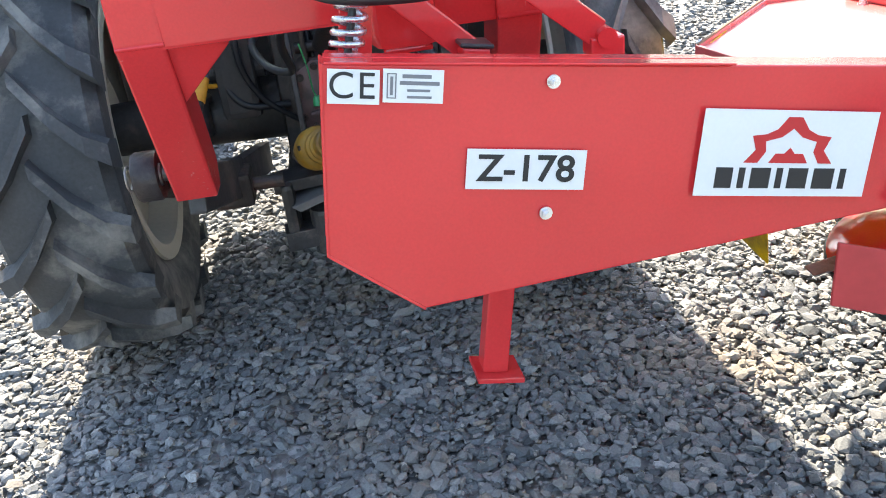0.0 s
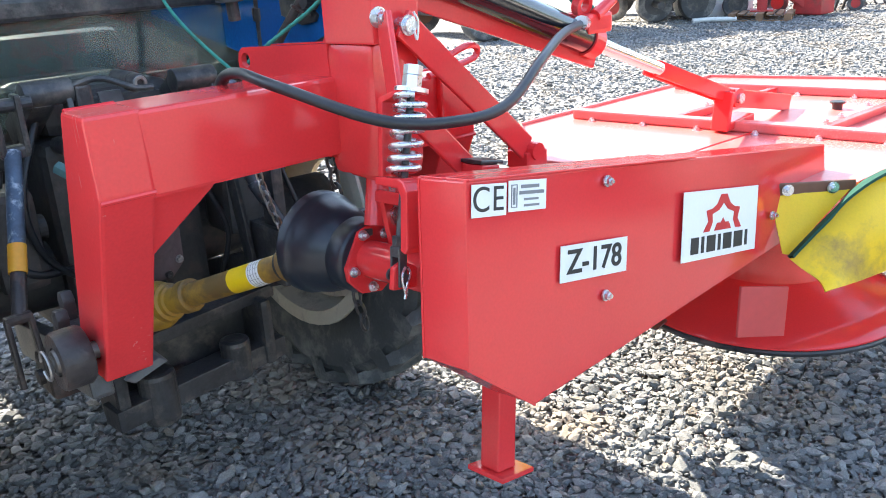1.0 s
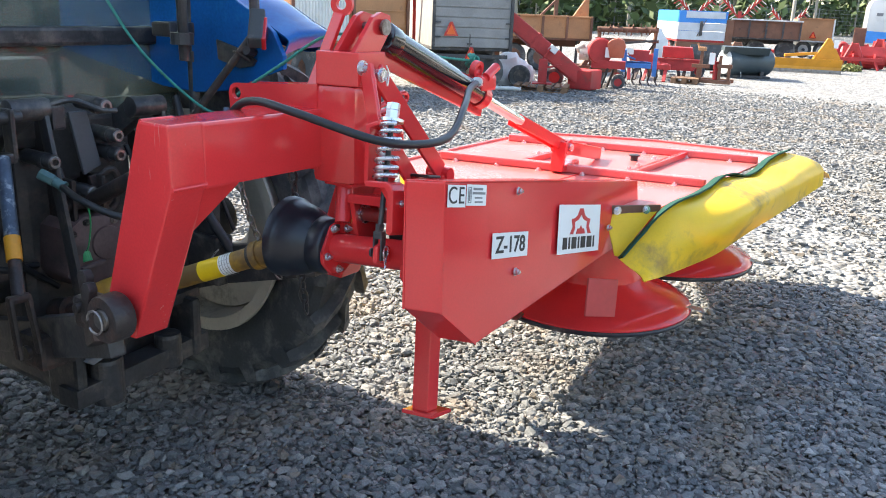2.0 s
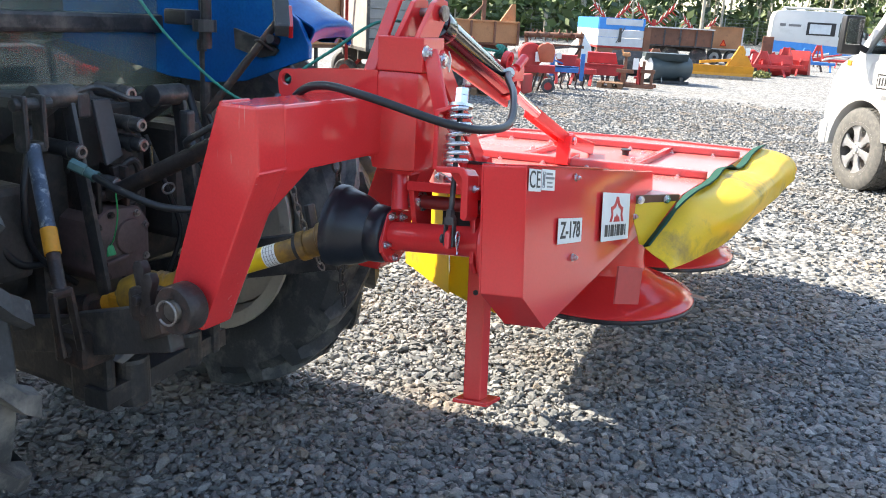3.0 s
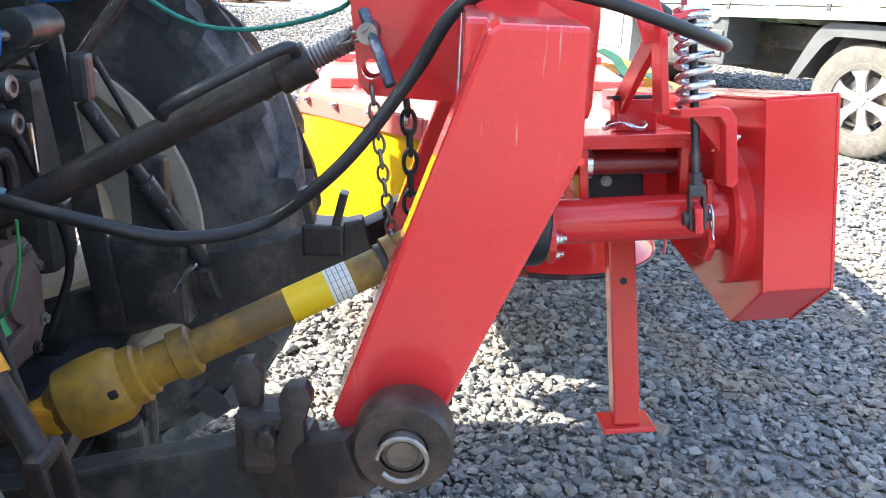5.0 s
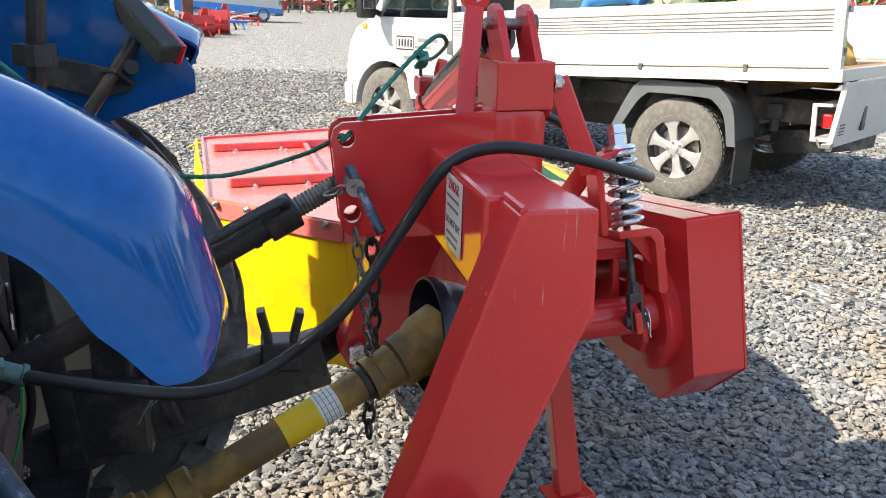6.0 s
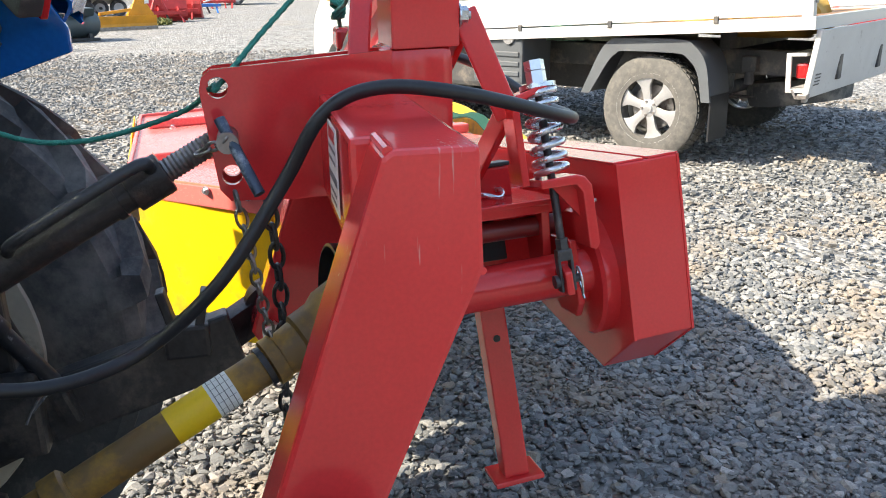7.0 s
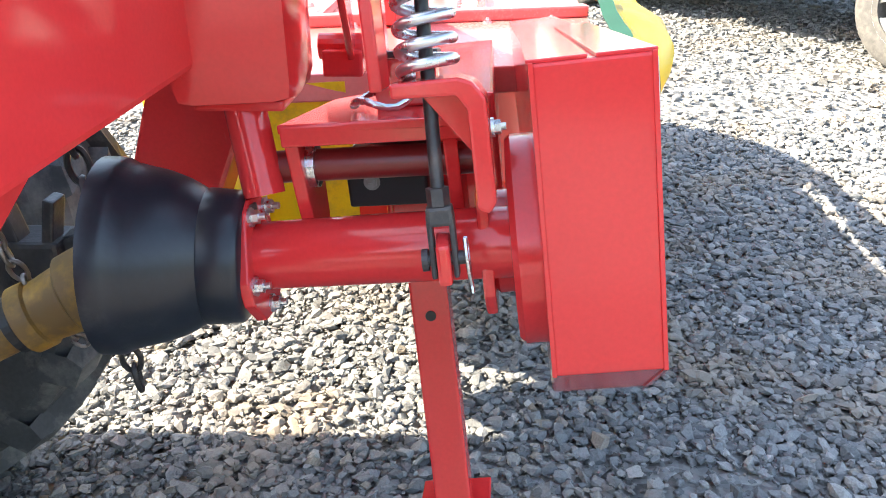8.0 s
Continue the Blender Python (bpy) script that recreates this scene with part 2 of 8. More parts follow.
def glass_material(name, color, rough=0.03, trans=1.0, ior=1.45, dust=0.0):
    m = bpy.data.materials.new(name)
    m.use_nodes = True
    p = m.node_tree.nodes["Principled BSDF"]
    p.inputs["Base Color"].default_value = (*color, 1)
    p.inputs["Roughness"].default_value = rough
    p.inputs["Transmission Weight"].default_value = trans
    p.inputs["IOR"].default_value = ior
    if dust:
        # a thin uneven film of yard dust, tinted green-grey to imitate reflected greenery
        n, l = m.node_tree.nodes, m.node_tree.links
        co, tx, rp = n.new("ShaderNodeTexCoord"), n.new("ShaderNodeTexNoise"), n.new("ShaderNodeMapRange")
        tx.inputs["Scale"].default_value, tx.inputs["Detail"].default_value = 5.0, 8
        rp.inputs["From Min"].default_value, rp.inputs["From Max"].default_value = 0.3, 0.75
        rp.inputs["To Min"].default_value, rp.inputs["To Max"].default_value = dust * 0.5, dust * 1.6
        df, mx = n.new("ShaderNodeBsdfDiffuse"), n.new("ShaderNodeMixShader")
        df.inputs["Color"].default_value = (0.30, 0.36, 0.32, 1)
        l.new(co.outputs["Object"], tx.inputs["Vector"])
        l.new(tx.outputs["Fac"], rp.inputs["Value"])
        l.new(rp.outputs[0], mx.inputs[0])
        l.new(p.outputs[0], mx.inputs[1])
        l.new(df.outputs[0], mx.inputs[2])
        l.new(mx.outputs[0], n["Material Output"].inputs["Surface"])
    return m


GLASS = glass_material("tinted_glass", (0.42, 0.50, 0.48), ior=1.5, dust=0.22)
GLASS_CLEAR = glass_material("window_glass", (0.8, 0.88, 0.9))


# ---- mesh helpers ----
def part(name, bm, material, parent=None, label="", smooth=0.0):
    """Links a bmesh as one mesh object under a thing or a part."""
    me = bpy.data.meshes.new(name)
    bmesh.ops.recalc_face_normals(bm, faces=bm.faces)
    if smooth:
        for e in bm.edges:
            e.smooth = len(e.link_faces) != 2 or e.calc_face_angle(0) < radians(smooth)
        for f in bm.faces:
            f.smooth = True
    bm.to_mesh(me)
    bm.free()
    if material is not None:
        me.materials.append(material)
    ob = new(name, me)
    if parent is not None:
        ob.parent = parent
        # parts hold world places, so only the thing at the top has a pose of its own
        ob.matrix_parent_inverse = parent.matrix_basis.inverted() if parent.parent is None else Matrix()
    if label:
        tagged(ob, label)
    return ob


def thing(name, place, label, category, group="", kind=""):
    """An empty at the base of a thing; its parts are given in world places."""
    ob = new(name)
    ob.matrix_basis = place if isinstance(place, Matrix) else Matrix.Translation(place)
    ob.empty_display_size = 0.1
    return tagged(ob, label, category, group, kind)


def join(*bms):
    """All into the first."""
    a = bms[0]
    for b in bms[1:]:
        me = bpy.data.meshes.new("tmp")
        b.to_mesh(me)
        b.free()
        a.from_mesh(me)
        bpy.data.meshes.remove(me)
    return a


def moved(bm, m):
    bmesh.ops.transform(bm, matrix=m, verts=bm.verts)
    return bm


def soften(bm, width, seg=2, angle=25):
    if width <= 0:
        return bm
    es = [e for e in bm.edges if len(e.link_faces) == 2 and e.calc_face_angle(0) > radians(angle)]
    bmesh.ops.bevel(bm, geom=es, offset=width, segments=seg, profile=0.6, affect="EDGES", clamp_overlap=True)
    return bm


def block(a, b, bevel=0.004, m=None):
    """A box between two corners."""
    bm = bmesh.new()
    a, b = Vector(a), Vector(b)
    c, s = (a + b) / 2, b - a
    bmesh.ops.create_cube(bm, size=1, matrix=Matrix.Translation(c) @ Matrix.Diagonal((abs(s.x), abs(s.y), abs(s.z), 1)))
    soften(bm, bevel)
    return moved(bm, m) if m else bm


def prism(poly, axis, lo, hi, bevel=0.003, m=None):
    """A polygon in the plane across the axis, drawn out from lo to hi. x: (y, z), y: (x, z), z: (x, y)."""
    bm = bmesh.new()
    def at(p, d):
        return {"x": (d, p[0], p[1]), "y": (p[0], d, p[1]), "z": (p[0], p[1], d)}[axis]
    v0 = [bm.verts.new(at(p, lo)) for p in poly]
    v1 = [bm.verts.new(at(p, hi)) for p in poly]
    bm.faces.new(v0), bm.faces.new(v1)
    for i in range(len(poly)):
        j = (i + 1) % len(poly)
        bm.faces.new((v0[i], v0[j], v1[j], v1[i]))
    bmesh.ops.recalc_face_normals(bm, faces=bm.faces)
    soften(bm, bevel)
    return moved(bm, m) if m else bm


def rod(p, q, r, seg=16, r2=None, bevel=0.0):
    """A cylinder or cone from p to q."""
    bm = bmesh.new()
    p, q = Vector(p), Vector(q)
    d = q - p
    m = Matrix.Translation((p + q) / 2) @ d.to_track_quat("Z", "Y").to_matrix().to_4x4()
    bmesh.ops.create_cone(bm, cap_ends=True, segments=seg, radius1=r, radius2=r if r2 is None else r2, depth=d.length, matrix=m)
    return soften(bm, bevel, 2, 40)


def bar(p, q, w, h, up=(0, 0, 1), bevel=0.003):
    """A bar of width w and height h from p to q."""
    p, q = Vector(p), Vector(q)
    d = (q - p).normalized()
    s = d.cross(Vector(up)).normalized()
    u = s.cross(d)
    m = Matrix((s, d, u)).transposed().to_4x4()
    m.translation = (p + q) / 2
    return block((-w / 2, -(q - p).length / 2, -h / 2), (w / 2, (q - p).length / 2, h / 2), bevel, m)


def spun(profile, p, axis, seg=32, closed=False):
    """A profile of (radius, along) turned about the axis through p."""
    bm = bmesh.new()
    m = Matrix.Translation(p) @ Vector(axis).to_track_quat("Z", "Y").to_matrix().to_4x4()
    rings = []
    for r, z in profile:
        rings.append([bm.verts.new(m @ Vector((r * math.cos(2 * math.pi * i / seg), r * math.sin(2 * math.pi * i / seg), z))) for i in range(seg)])
    pairs = list(zip(rings, rings[1:])) + ([(rings[-1], rings[0])] if closed else [])
    for a, b in pairs:
        for i in range(seg):
            j = (i + 1) % seg
            bm.faces.new((a[i], a[j], b[j], b[i]))
    if not closed:
        for ring in (rings[0], rings[-1]):
            if (ring[0].co - ring[seg // 2].co).length > 1e-4:
                bm.faces.new(ring)
    bmesh.ops.remove_doubles(bm, verts=bm.verts, dist=1e-6)
    return bm


def smooth_path(points, steps=8):
    """Catmull-Rom points through the given ones."""
    ps = [Vector(p) for p in points]
    ps = [2 * ps[0] - ps[1], *ps, 2 * ps[-1] - ps[-2]]
    out = []
    for a, b, c, d in zip(ps, ps[1:], ps[2:], ps[3:]):
        for i in range(steps):
            t = i / steps
            out.append(0.5 * (2 * b + (c - a) * t + (2 * a - 5 * b + 4 * c - d) * t * t + (3 * b - a - 3 * c + d) * t ** 3))
    return out + [ps[-2]]


def hose(points, r, seg=10, steps=8, closed=False, twist=0.0, lobes=0, depth=0.0):
    """A round tube along a smooth line; lobes and twist give the lay of a rope."""
    bm = bmesh.new()
    line = smooth_path(points, steps) if steps else [Vector(p) for p in points]
    side = None
    rings, run = [], 0.0
    for i, p in enumerate(line):
        if closed:
            d = line[(i + 1) % len(line)] - line[i - 1]
        else:
            d = line[min(i + 1, len(line) - 1)] - line[max(i - 1, 0)]
        d.normalize()
        side = (side - d * side.dot(d)).normalized() if side else d.orthogonal().normalized()
        up = d.cross(side)
        if i:
            run += (p - line[i - 1]).length
        ring = []
        for k in range(seg):
            a = 2 * math.pi * k / seg
            rr = r * (1 + depth * math.cos(lobes * a + twist * run)) if lobes else r
            ring.append(bm.verts.new(p + rr * (math.cos(a) * side + math.sin(a) * up)))
        rings.append(ring)
    for a, b in list(zip(rings, rings[1:])) + ([(rings[-1], rings[0])] if closed else []):
        for k in range(seg):
            j = (k + 1) % seg
            bm.faces.new((a[k], a[j], b[j], b[k]))
    if not closed:
        bm.faces.new(rings[0]), bm.faces.new(rings[-1])
    return bm


def hexbolt(p, axis, r=0.009, h=0.007, stud=0.006):
    a = Vector(axis).normalized()
    p = Vector(p)
    return join(rod(p, p + a * 0.0025, r * 1.35, 16), rod(p + a * 0.0025, p + a * (0.0025 + h), r, 6),
                rod(p + a * (0.0025 + h), p + a * (0.0025 + h + stud), r * 0.52, 10))


# ---- ground ----
gb = bmesh.new()
bmesh.ops.create_grid(gb, x_segments=8, y_segments=8, size=400)
bmesh.ops.translate(gb, verts=gb.verts, vec=(0, 0, -0.008))


def gravel_material():
    """Small stones as cells of light and dark grey, with patches of brown fines."""
    m = bpy.data.materials.new("gravel")
    m.use_nodes = True
    n, l = m.node_tree.nodes, m.node_tree.links
    p = n["Principled BSDF"]
    co = n.new("ShaderNodeTexCoord")
    cell = n.new("ShaderNodeTexVoronoi")
    cell.inputs["Scale"].default_value = 26
    small = n.new("ShaderNodeTexVoronoi")
    small.inputs["Scale"].default_value = 75
    big = n.new("ShaderNodeTexNoise")
    big.inputs["Scale"].default_value, big.inputs["Detail"].default_value = 0.9, 6
    for tex in (cell, small, big):
        l.new(co.outputs["Object"], tex.inputs["Vector"])
    ramp = n.new("ShaderNodeValToRGB")
    ramp.color_ramp.elements[0].position, ramp.color_ramp.elements[1].position = 0.24, 0.80
    ramp.color_ramp.elements[0].color = (0.05, 0.052, 0.054, 1)
    ramp.color_ramp.elements[1].color = (0.36, 0.36, 0.352, 1)
    sep = n.new("ShaderNodeSeparateColor")
    l.new(cell.outputs["Color"], sep.inputs[0])
    sep2 = n.new("ShaderNodeSeparateColor")
    l.new(small.outputs["Color"], sep2.inputs[0])
    add = n.new("ShaderNodeMath")
    add.operation = "MULTIPLY_ADD"
    add.inputs[1].default_value = 0.42
    l.new(sep.outputs[0], add.inputs[0])
    sc = n.new("ShaderNodeMath")
    sc.operation = "MULTIPLY"
    sc.inputs[1].default_value = 0.26
    l.new(sep2.outputs[0], sc.inputs[0])
    rough_n = n.new("ShaderNodeTexNoise")
    rough_n.inputs["Scale"].default_value, rough_n.inputs["Detail"].default_value, rough_n.inputs["Roughness"].default_value = 5.0, 10, 0.75
    l.new(co.outputs["Object"], rough_n.inputs["Vector"])
    span = n.new("ShaderNodeMapRange")
    span.inputs["From Min"].default_value, span.inputs["From Max"].default_value, span.inputs["To Max"].default_value = 0.32, 0.68, 0.36
    l.new(rough_n.outputs["Fac"], span.inputs["Value"])
    tot = n.new("ShaderNodeMath")
    l.new(sc.outputs[0], tot.inputs[0])
    l.new(span.outputs[0], tot.inputs[1])
    l.new(tot.outputs[0], add.inputs[2])
    l.new(add.outputs[0], ramp.inputs[0])
    dust = n.new("ShaderNodeValToRGB")
    dust.color_ramp.elements[0].position, dust.color_ramp.elements[1].position = 0.5, 0.75
    l.new(big.outputs["Fac"], dust.inputs[0])
    half = n.new("ShaderNodeMath")
    half.operation = "MULTIPLY"
    half.inputs[1].default_value = 0.6
    l.new(dust.outputs[0], half.inputs[0])
    mix = n.new("ShaderNodeMix")
    mix.data_type = "RGBA"
    l.new(half.outputs[0], mix.inputs[0])
    l.new(ramp.outputs[0], mix.inputs[6])
    mix.inputs[7].default_value = (0.21, 0.19, 0.162, 1)
    l.new(mix.outputs[2], p.inputs["Base Color"])
    p.inputs["Roughness"].default_value = 0.9
    b = n.new("ShaderNodeBump")
    b.inputs["Strength"].default_value, b.inputs["Distance"].default_value = 1.0, 0.03
    b.invert = True
    l.new(cell.outputs["Distance"], b.inputs["Height"])
    l.new(b.outputs[0], p.inputs["Normal"])
    return m


GRAVEL = gravel_material()
ground = tagged(part("ground", gb, GRAVEL), "grey crushed gravel yard", "ground", kind="structure")


# ---- drum mower ----
def text_mesh(body, size, m, depth=0.0006, bold=0.0, stretch=1.0):
    """Letters of the built-in font as a mesh, centred on m's origin in its x-y plane."""
    cu = bpy.data.curves.new("letters", "FONT")
    cu.body, cu.size, cu.align_x, cu.align_y, cu.extrude, cu.offset = body, size, "CENTER", "CENTER", depth, bold
    ob = bpy.data.objects.new("letters", cu)
    scene.collection.objects.link(ob)
    me = bpy.data.meshes.new_from_object(ob.evaluated_get(bpy.context.evaluated_depsgraph_get()))
    bm = bmesh.new()
    bm.from_mesh(me)
    bpy.data.objects.remove(ob)
    bpy.data.curves.remove(cu)
    bpy.data.meshes.remove(me)
    return moved(bm, m @ Matrix.Diagonal((stretch, 1, 1, 1)))


# The belt cover's own axes: x along the cover, y towards the tractor, z up, from the outer top corner of its end.
MW = Matrix(((0.98492, -0.01877, 0.17200, 0.1726), (0.0, 0.99410, 0.10846, 0.1089), (-0.17302, -0.10683, 0.97911, 0.9827), (0, 0, 0, 1)))
mower = thing("drum_mower", (1.2, 0.4, 0), "red two-drum mower with yellow guards, lifted on the tractor hitch", "drum mower")


def mpt(x, y, z):
    return MW @ Vector((x, y, z))


# belt cover: a welded tapering sheet box
outline = [(0, 0), (1.0, 0.028), (1.03, -0.115), (0.138, -0.314), (0.010, -0.240)]
cover = part("belt_cover", prism(outline, "y", 0.0, 0.086, 0.0025, MW), RED, mower, "red sheet steel belt cover")
part("lid", join(prism([(0.004, 0.0), (0.52, 0.0145), (0.52, 0.0175), (0.004, 0.003)], "y", -0.003, 0.040, 0.001, MW),
                 prism([(0.004, 0.0), (0.52, 0.0145), (0.52, 0.0175), (0.004, 0.003)], "y", 0.046, 0.089, 0.001, MW)), RED, cover)
part("weld_seam", join(prism([(-0.0015, 0.001), (0.002, 0.001), (0.012, -0.241), (0.0085, -0.241)], "y", -0.0016, 0.002, 0.0006, MW),
                       prism([(-0.0015, 0.001), (0.002, 0.001), (0.012, -0.241), (0.0085, -0.241)], "y", 0.084, 0.0876, 0.0006, MW),
                       prism([(0.010, -0.2415), (0.013, -0.238), (0.139, -0.312), (0.138, -0.316)], "y", -0.0016, 0.002, 0.0006, MW)), RED, cover)
for bx, bz in ((0.284, -0.012), (0.290, -0.181), (0.80, -0.10)):
    part("bolt", moved(hexbolt((bx, 0, bz), (0, -1, 0), 0.0065, 0.006, 0.004), MW), ZINC, cover, "zinc hexagon bolt")


def sticker(x0, z0, x1, z1, shear=0.0):
    return prism([(x0, z0 + shear * x0), (x1, z0 + shear * x1), (x1, z1 + shear * x1), (x0, z1 + shear * x0)], "y", -0.0035, -0.0025, 0, MW)


FACE = Matrix(((1, 0, 0, 0), (0, 0, -1, 0), (0, 1, 0, 0), (0, 0, 0, 1)))


def on_cover(x, z):
    return MW @ Matrix.Translation((x, -0.0040, z)) @ FACE


ce = part("mark_sticker", sticker(0.008, -0.045, 0.070, -0.004), WHITE_STICKER, cover, "white sticker with black letters")
for letter, lx in (("C", 0.0245), ("E", 0.0545)):
    part("lettering", text_mesh(letter, 0.045, on_cover(lx, -0.0245), 0.0004, 0.0, 1.0), INK, ce)
addr = part("address_sticker", sticker(0.074, -0.042, 0.147, -0.002), WHITE_STICKER, cover, "white sticker with small print")
bars = [(0.0785, -0.037, 0.0800, -0.007), (0.0885, -0.037, 0.0900, -0.007), (0.0800, -0.037, 0.0885, -0.0358), (0.0800, -0.0082, 0.0885, -0.007), (0.0825, -0.033, 0.0860, -0.011), (0.097, -0.0125, 0.132, -0.008), (0.094, -0.0205, 0.142, -0.016), (0.103, -0.0285, 0.131, -0.0255), (0.103, -0.0365, 0.133, -0.0335)]
part("small_print", join(*[prism([(a, b), (c, b), (c, d), (a, d)], "y", -0.0043, -0.0036, 0, MW) for a, b, c, d in bars]), GREY_INK, addr)
model = part("model_sticker", sticker(0.181, -0.149, 0.336, -0.097), WHITE_STICKER, cover, "white sticker with bold black letters")
part("lettering", text_mesh("Z-178", 0.048, on_cover(0.2585, -0.123), 0.0004, 0.0008, 1.08), INK, model)
logo = part("maker_sticker", sticker(0.488, -0.156, 0.735, -0.040), WHITE_STICKER, cover, "large white sticker with red and black emblem")
crown = [(-0.052, -0.027), (-0.040, -0.012), (-0.046, 0.004), (-0.030, 0.006), (-0.018, 0.012), (-0.008, 0.026), (0.008, 0.026), (0.018, 0.012), (0.030, 0.006),
         (0.046, 0.004), (0.040, -0.012), (0.052, -0.027), (0.036, -0.027), (0.028, -0.014), (0.030, -0.002), (0.012, 0.003), (0.0, 0.013), (-0.012, 0.003),
         (-0.030, -0.002), (-0.028, -0.014), (-0.036, -0.027)]
part("emblem", join(prism([(0.615 + 1.22 * a, -0.079 + 1.16 * b) for a, b in crown], "y", -0.0043, -0.0036, 0, MW),
                    prism([(0.615 + 1.22 * a, -0.079 + 1.16 * b) for a, b in ((-0.023, -0.027), (-0.016, -0.016), (-0.006, -0.016), (0, -0.009), (0.006, -0.016), (0.016, -0.016), (0.023, -0.027))], "y", -0.0043, -0.0036, 0, MW)), RED_INK, logo)
lx = 0.515
wide = (0.024, 0.009, 0.028, 0.009, 0.028, 0.030, 0.009)
name_bars = []
for w in wide:
    name_bars.append(prism([(lx, -0.145), (lx + w, -0.145), (lx + w, -0.117), (lx, -0.117)], "y", -0.0043, -0.0036, 0, MW))
    lx += w + 0.0085
for nb in name_bars:
    part("name_bar", nb, INK, logo)

# pulley housing on the inner side of the cover
part("pulley_housing", moved(spun([(0.0, 0.128), (0.044, 0.128), (0.047, 0.125), (0.047, 0.113), (0.090, 0.111), (0.094, 0.106), (0.094, 0.084)], (0.128, 0, -0.158), (0, 1, 0), 48), MW), RED, mower, "round red pulley housing", smooth=35)
part("housing_plate", prism([(0.070, -0.100), (0.150, -0.100), (0.165, -0.120), (0.165, -0.195), (0.145, -0.212), (0.085, -0.212), (0.066, -0.19)], "y", 0.128, 0.138, 0.003, MW), RED, mower)

# shaft tube with its flange and the black cone
part("shaft_tube", rod(mpt(0.118, 0.350, -0.150), mpt(0.09, 0.10, -0.150), 0.031, 32), RED, mower, smooth=40)
fl = [(-0.052, -0.012), (-0.030, 0.046), (-0.012, 0.054), (0.016, 0.054), (0.034, 0.044), (0.052, -0.014), (0.046, -0.034), (0.020, -0.056), (-0.020, -0.056), (-0.046, -0.034)]
flange = part("flange", prism([(0.118 + a, -0.150 + b) for a, b in fl], "y", 0.337, 0.347, 0.002, MW), RED, mower)
for a, b in ((-0.038, -0.018), (-0.020, 0.040), (0.024, 0.040), (0.036, -0.022), (0.0, -0.046)):
    part("bolt", moved(hexbolt((0.118 + a, 0.337, -0.150 + b), (0, -1, 0), 0.0065, 0.006, 0.006), MW), ZINC, flange)
cone_axis = (mpt(0.098, 0.50, -0.130) - mpt(0.118, 0.35, -0.150)).normalized()
cone_prof = [(0.0, 0.0), (0.056, 0.0), (0.0595, 0.003), (0.0605, 0.008), (0.0625, 0.034), (0.0610, 0.036), (0.0660, 0.044), (0.0715, 0.054), (0.0775, 0.070), (0.0820, 0.090), (0.0845, 0.100), (0.0870, 0.104), (0.0890, 0.108), (0.0895, 0.124), (0.0855, 0.125), (0.082, 0.100), (0.076, 0.075), (0.066, 0.05), (0.046, 0.03), (0.03, 0.028)]
part("shaft_guard", spun(cone_prof, mpt(0.118, 0.35, -0.150), cone_axis, 48), CONE, mower, "black plastic cone guard", smooth=50)

# saddle: folded top plate, lugs and pivot pin, lying level
SD = MW @ Matrix(((1, 0, 0, 0.035), (0, 1, 0, 0), (0, 0.045, 1, -0.0135), (0, 0, 0, 1)))


def spt(x, y, z):
    return SD @ Vector((x, y, z))


saddle = part("saddle", join(prism([(0.06, 0.300), (0.30, 0.300), (0.36, 0.27), (0.36, 0.132), (0.075, 0.132), (0.055, 0.150)], "z", -0.041, -0.033, 0.002, SD),
                             prism([(0.058, -0.034), (0.066, -0.034), (0.066, -0.052), (0.058, -0.052)], "y", 0.142, 0.298, 0.002, SD)), RED, mower, "glossy red folded plate")
for ya, yb in ((0.286, 0.298), (0.150, 0.162)):
    part("lug", prism([(0.062, -0.036), (0.150, -0.036), (0.150, -0.13), (0.135, -0.15), (0.095, -0.15), (0.078, -0.10)], "y", ya, yb, 0.002, SD), RED, saddle)
part("pivot_pin", rod(spt(0.098, 0.325, -0.074), spt(0.098, 0.130, -0.074), 0.0145, 24), make_material("dark_red_bar", (0.20, 0.02, 0.02), 0.35, vary=0.2, bump=0.05), saddle, smooth=40)
part("collar", rod(spt(0.098, 0.286, -0.074), spt(0.098, 0.278, -0.074), 0.020, 24), ZINC, saddle, smooth=40)
part("toggle_plate", prism([(0.17, -0.130), (0.29, -0.130), (0.29, -0.075), (0.17, -0.075)], "y", 0.19, 0.27, 0.003, SD), INK, saddle)
part("toggle_bolt", moved(hexbolt((0.17, 0.245, -0.105), (-1, 0, 0), 0.006, 0.004, 0.0), SD), STEEL, saddle)
part("lifting_ring", hose([spt(0.15 + 0.05 * math.cos(a), 0.22 + 0.028 * math.sin(a), -0.024 + 0.004 * math.sin(3 * a)) for a in [2 * math.pi * i / 20 for i in range(20)]], 0.0035, 8, 0, True), ZINC, saddle, "bent zinc wire ring", smooth=60)
part("stop_block", block((0.165, 0.17, -0.033), (0.205, 0.23, 0.012), 0.003, SD), RED, saddle)
part("rubber_pad", block((0.161, 0.166, 0.013), (0.209, 0.234, 0.019), 0.002, SD), RUBBER, saddle)
part("swing_post", rod(mpt(0.116, 0.326, -0.095), mpt(0.130, 0.336, 0.0), 0.0185, 28), RED, mower, smooth=40)
part("grease_tab", join(block((0.10, 0.335, -0.112), (0.118, 0.372, -0.100), 0.002, MW)), BLACK_METAL, mower)

# spring with its rod, bracket and clevis
s_top, s_bot = mpt(0.050, 0.160, 0.108), mpt(0.037, 0.161, 0.000)
s_ax = (s_top - s_bot).normalized()
e1 = s_ax.orthogonal().normalized()
e2 = s_ax.cross(e1)
coil = []
turns, per = 6.6, 18
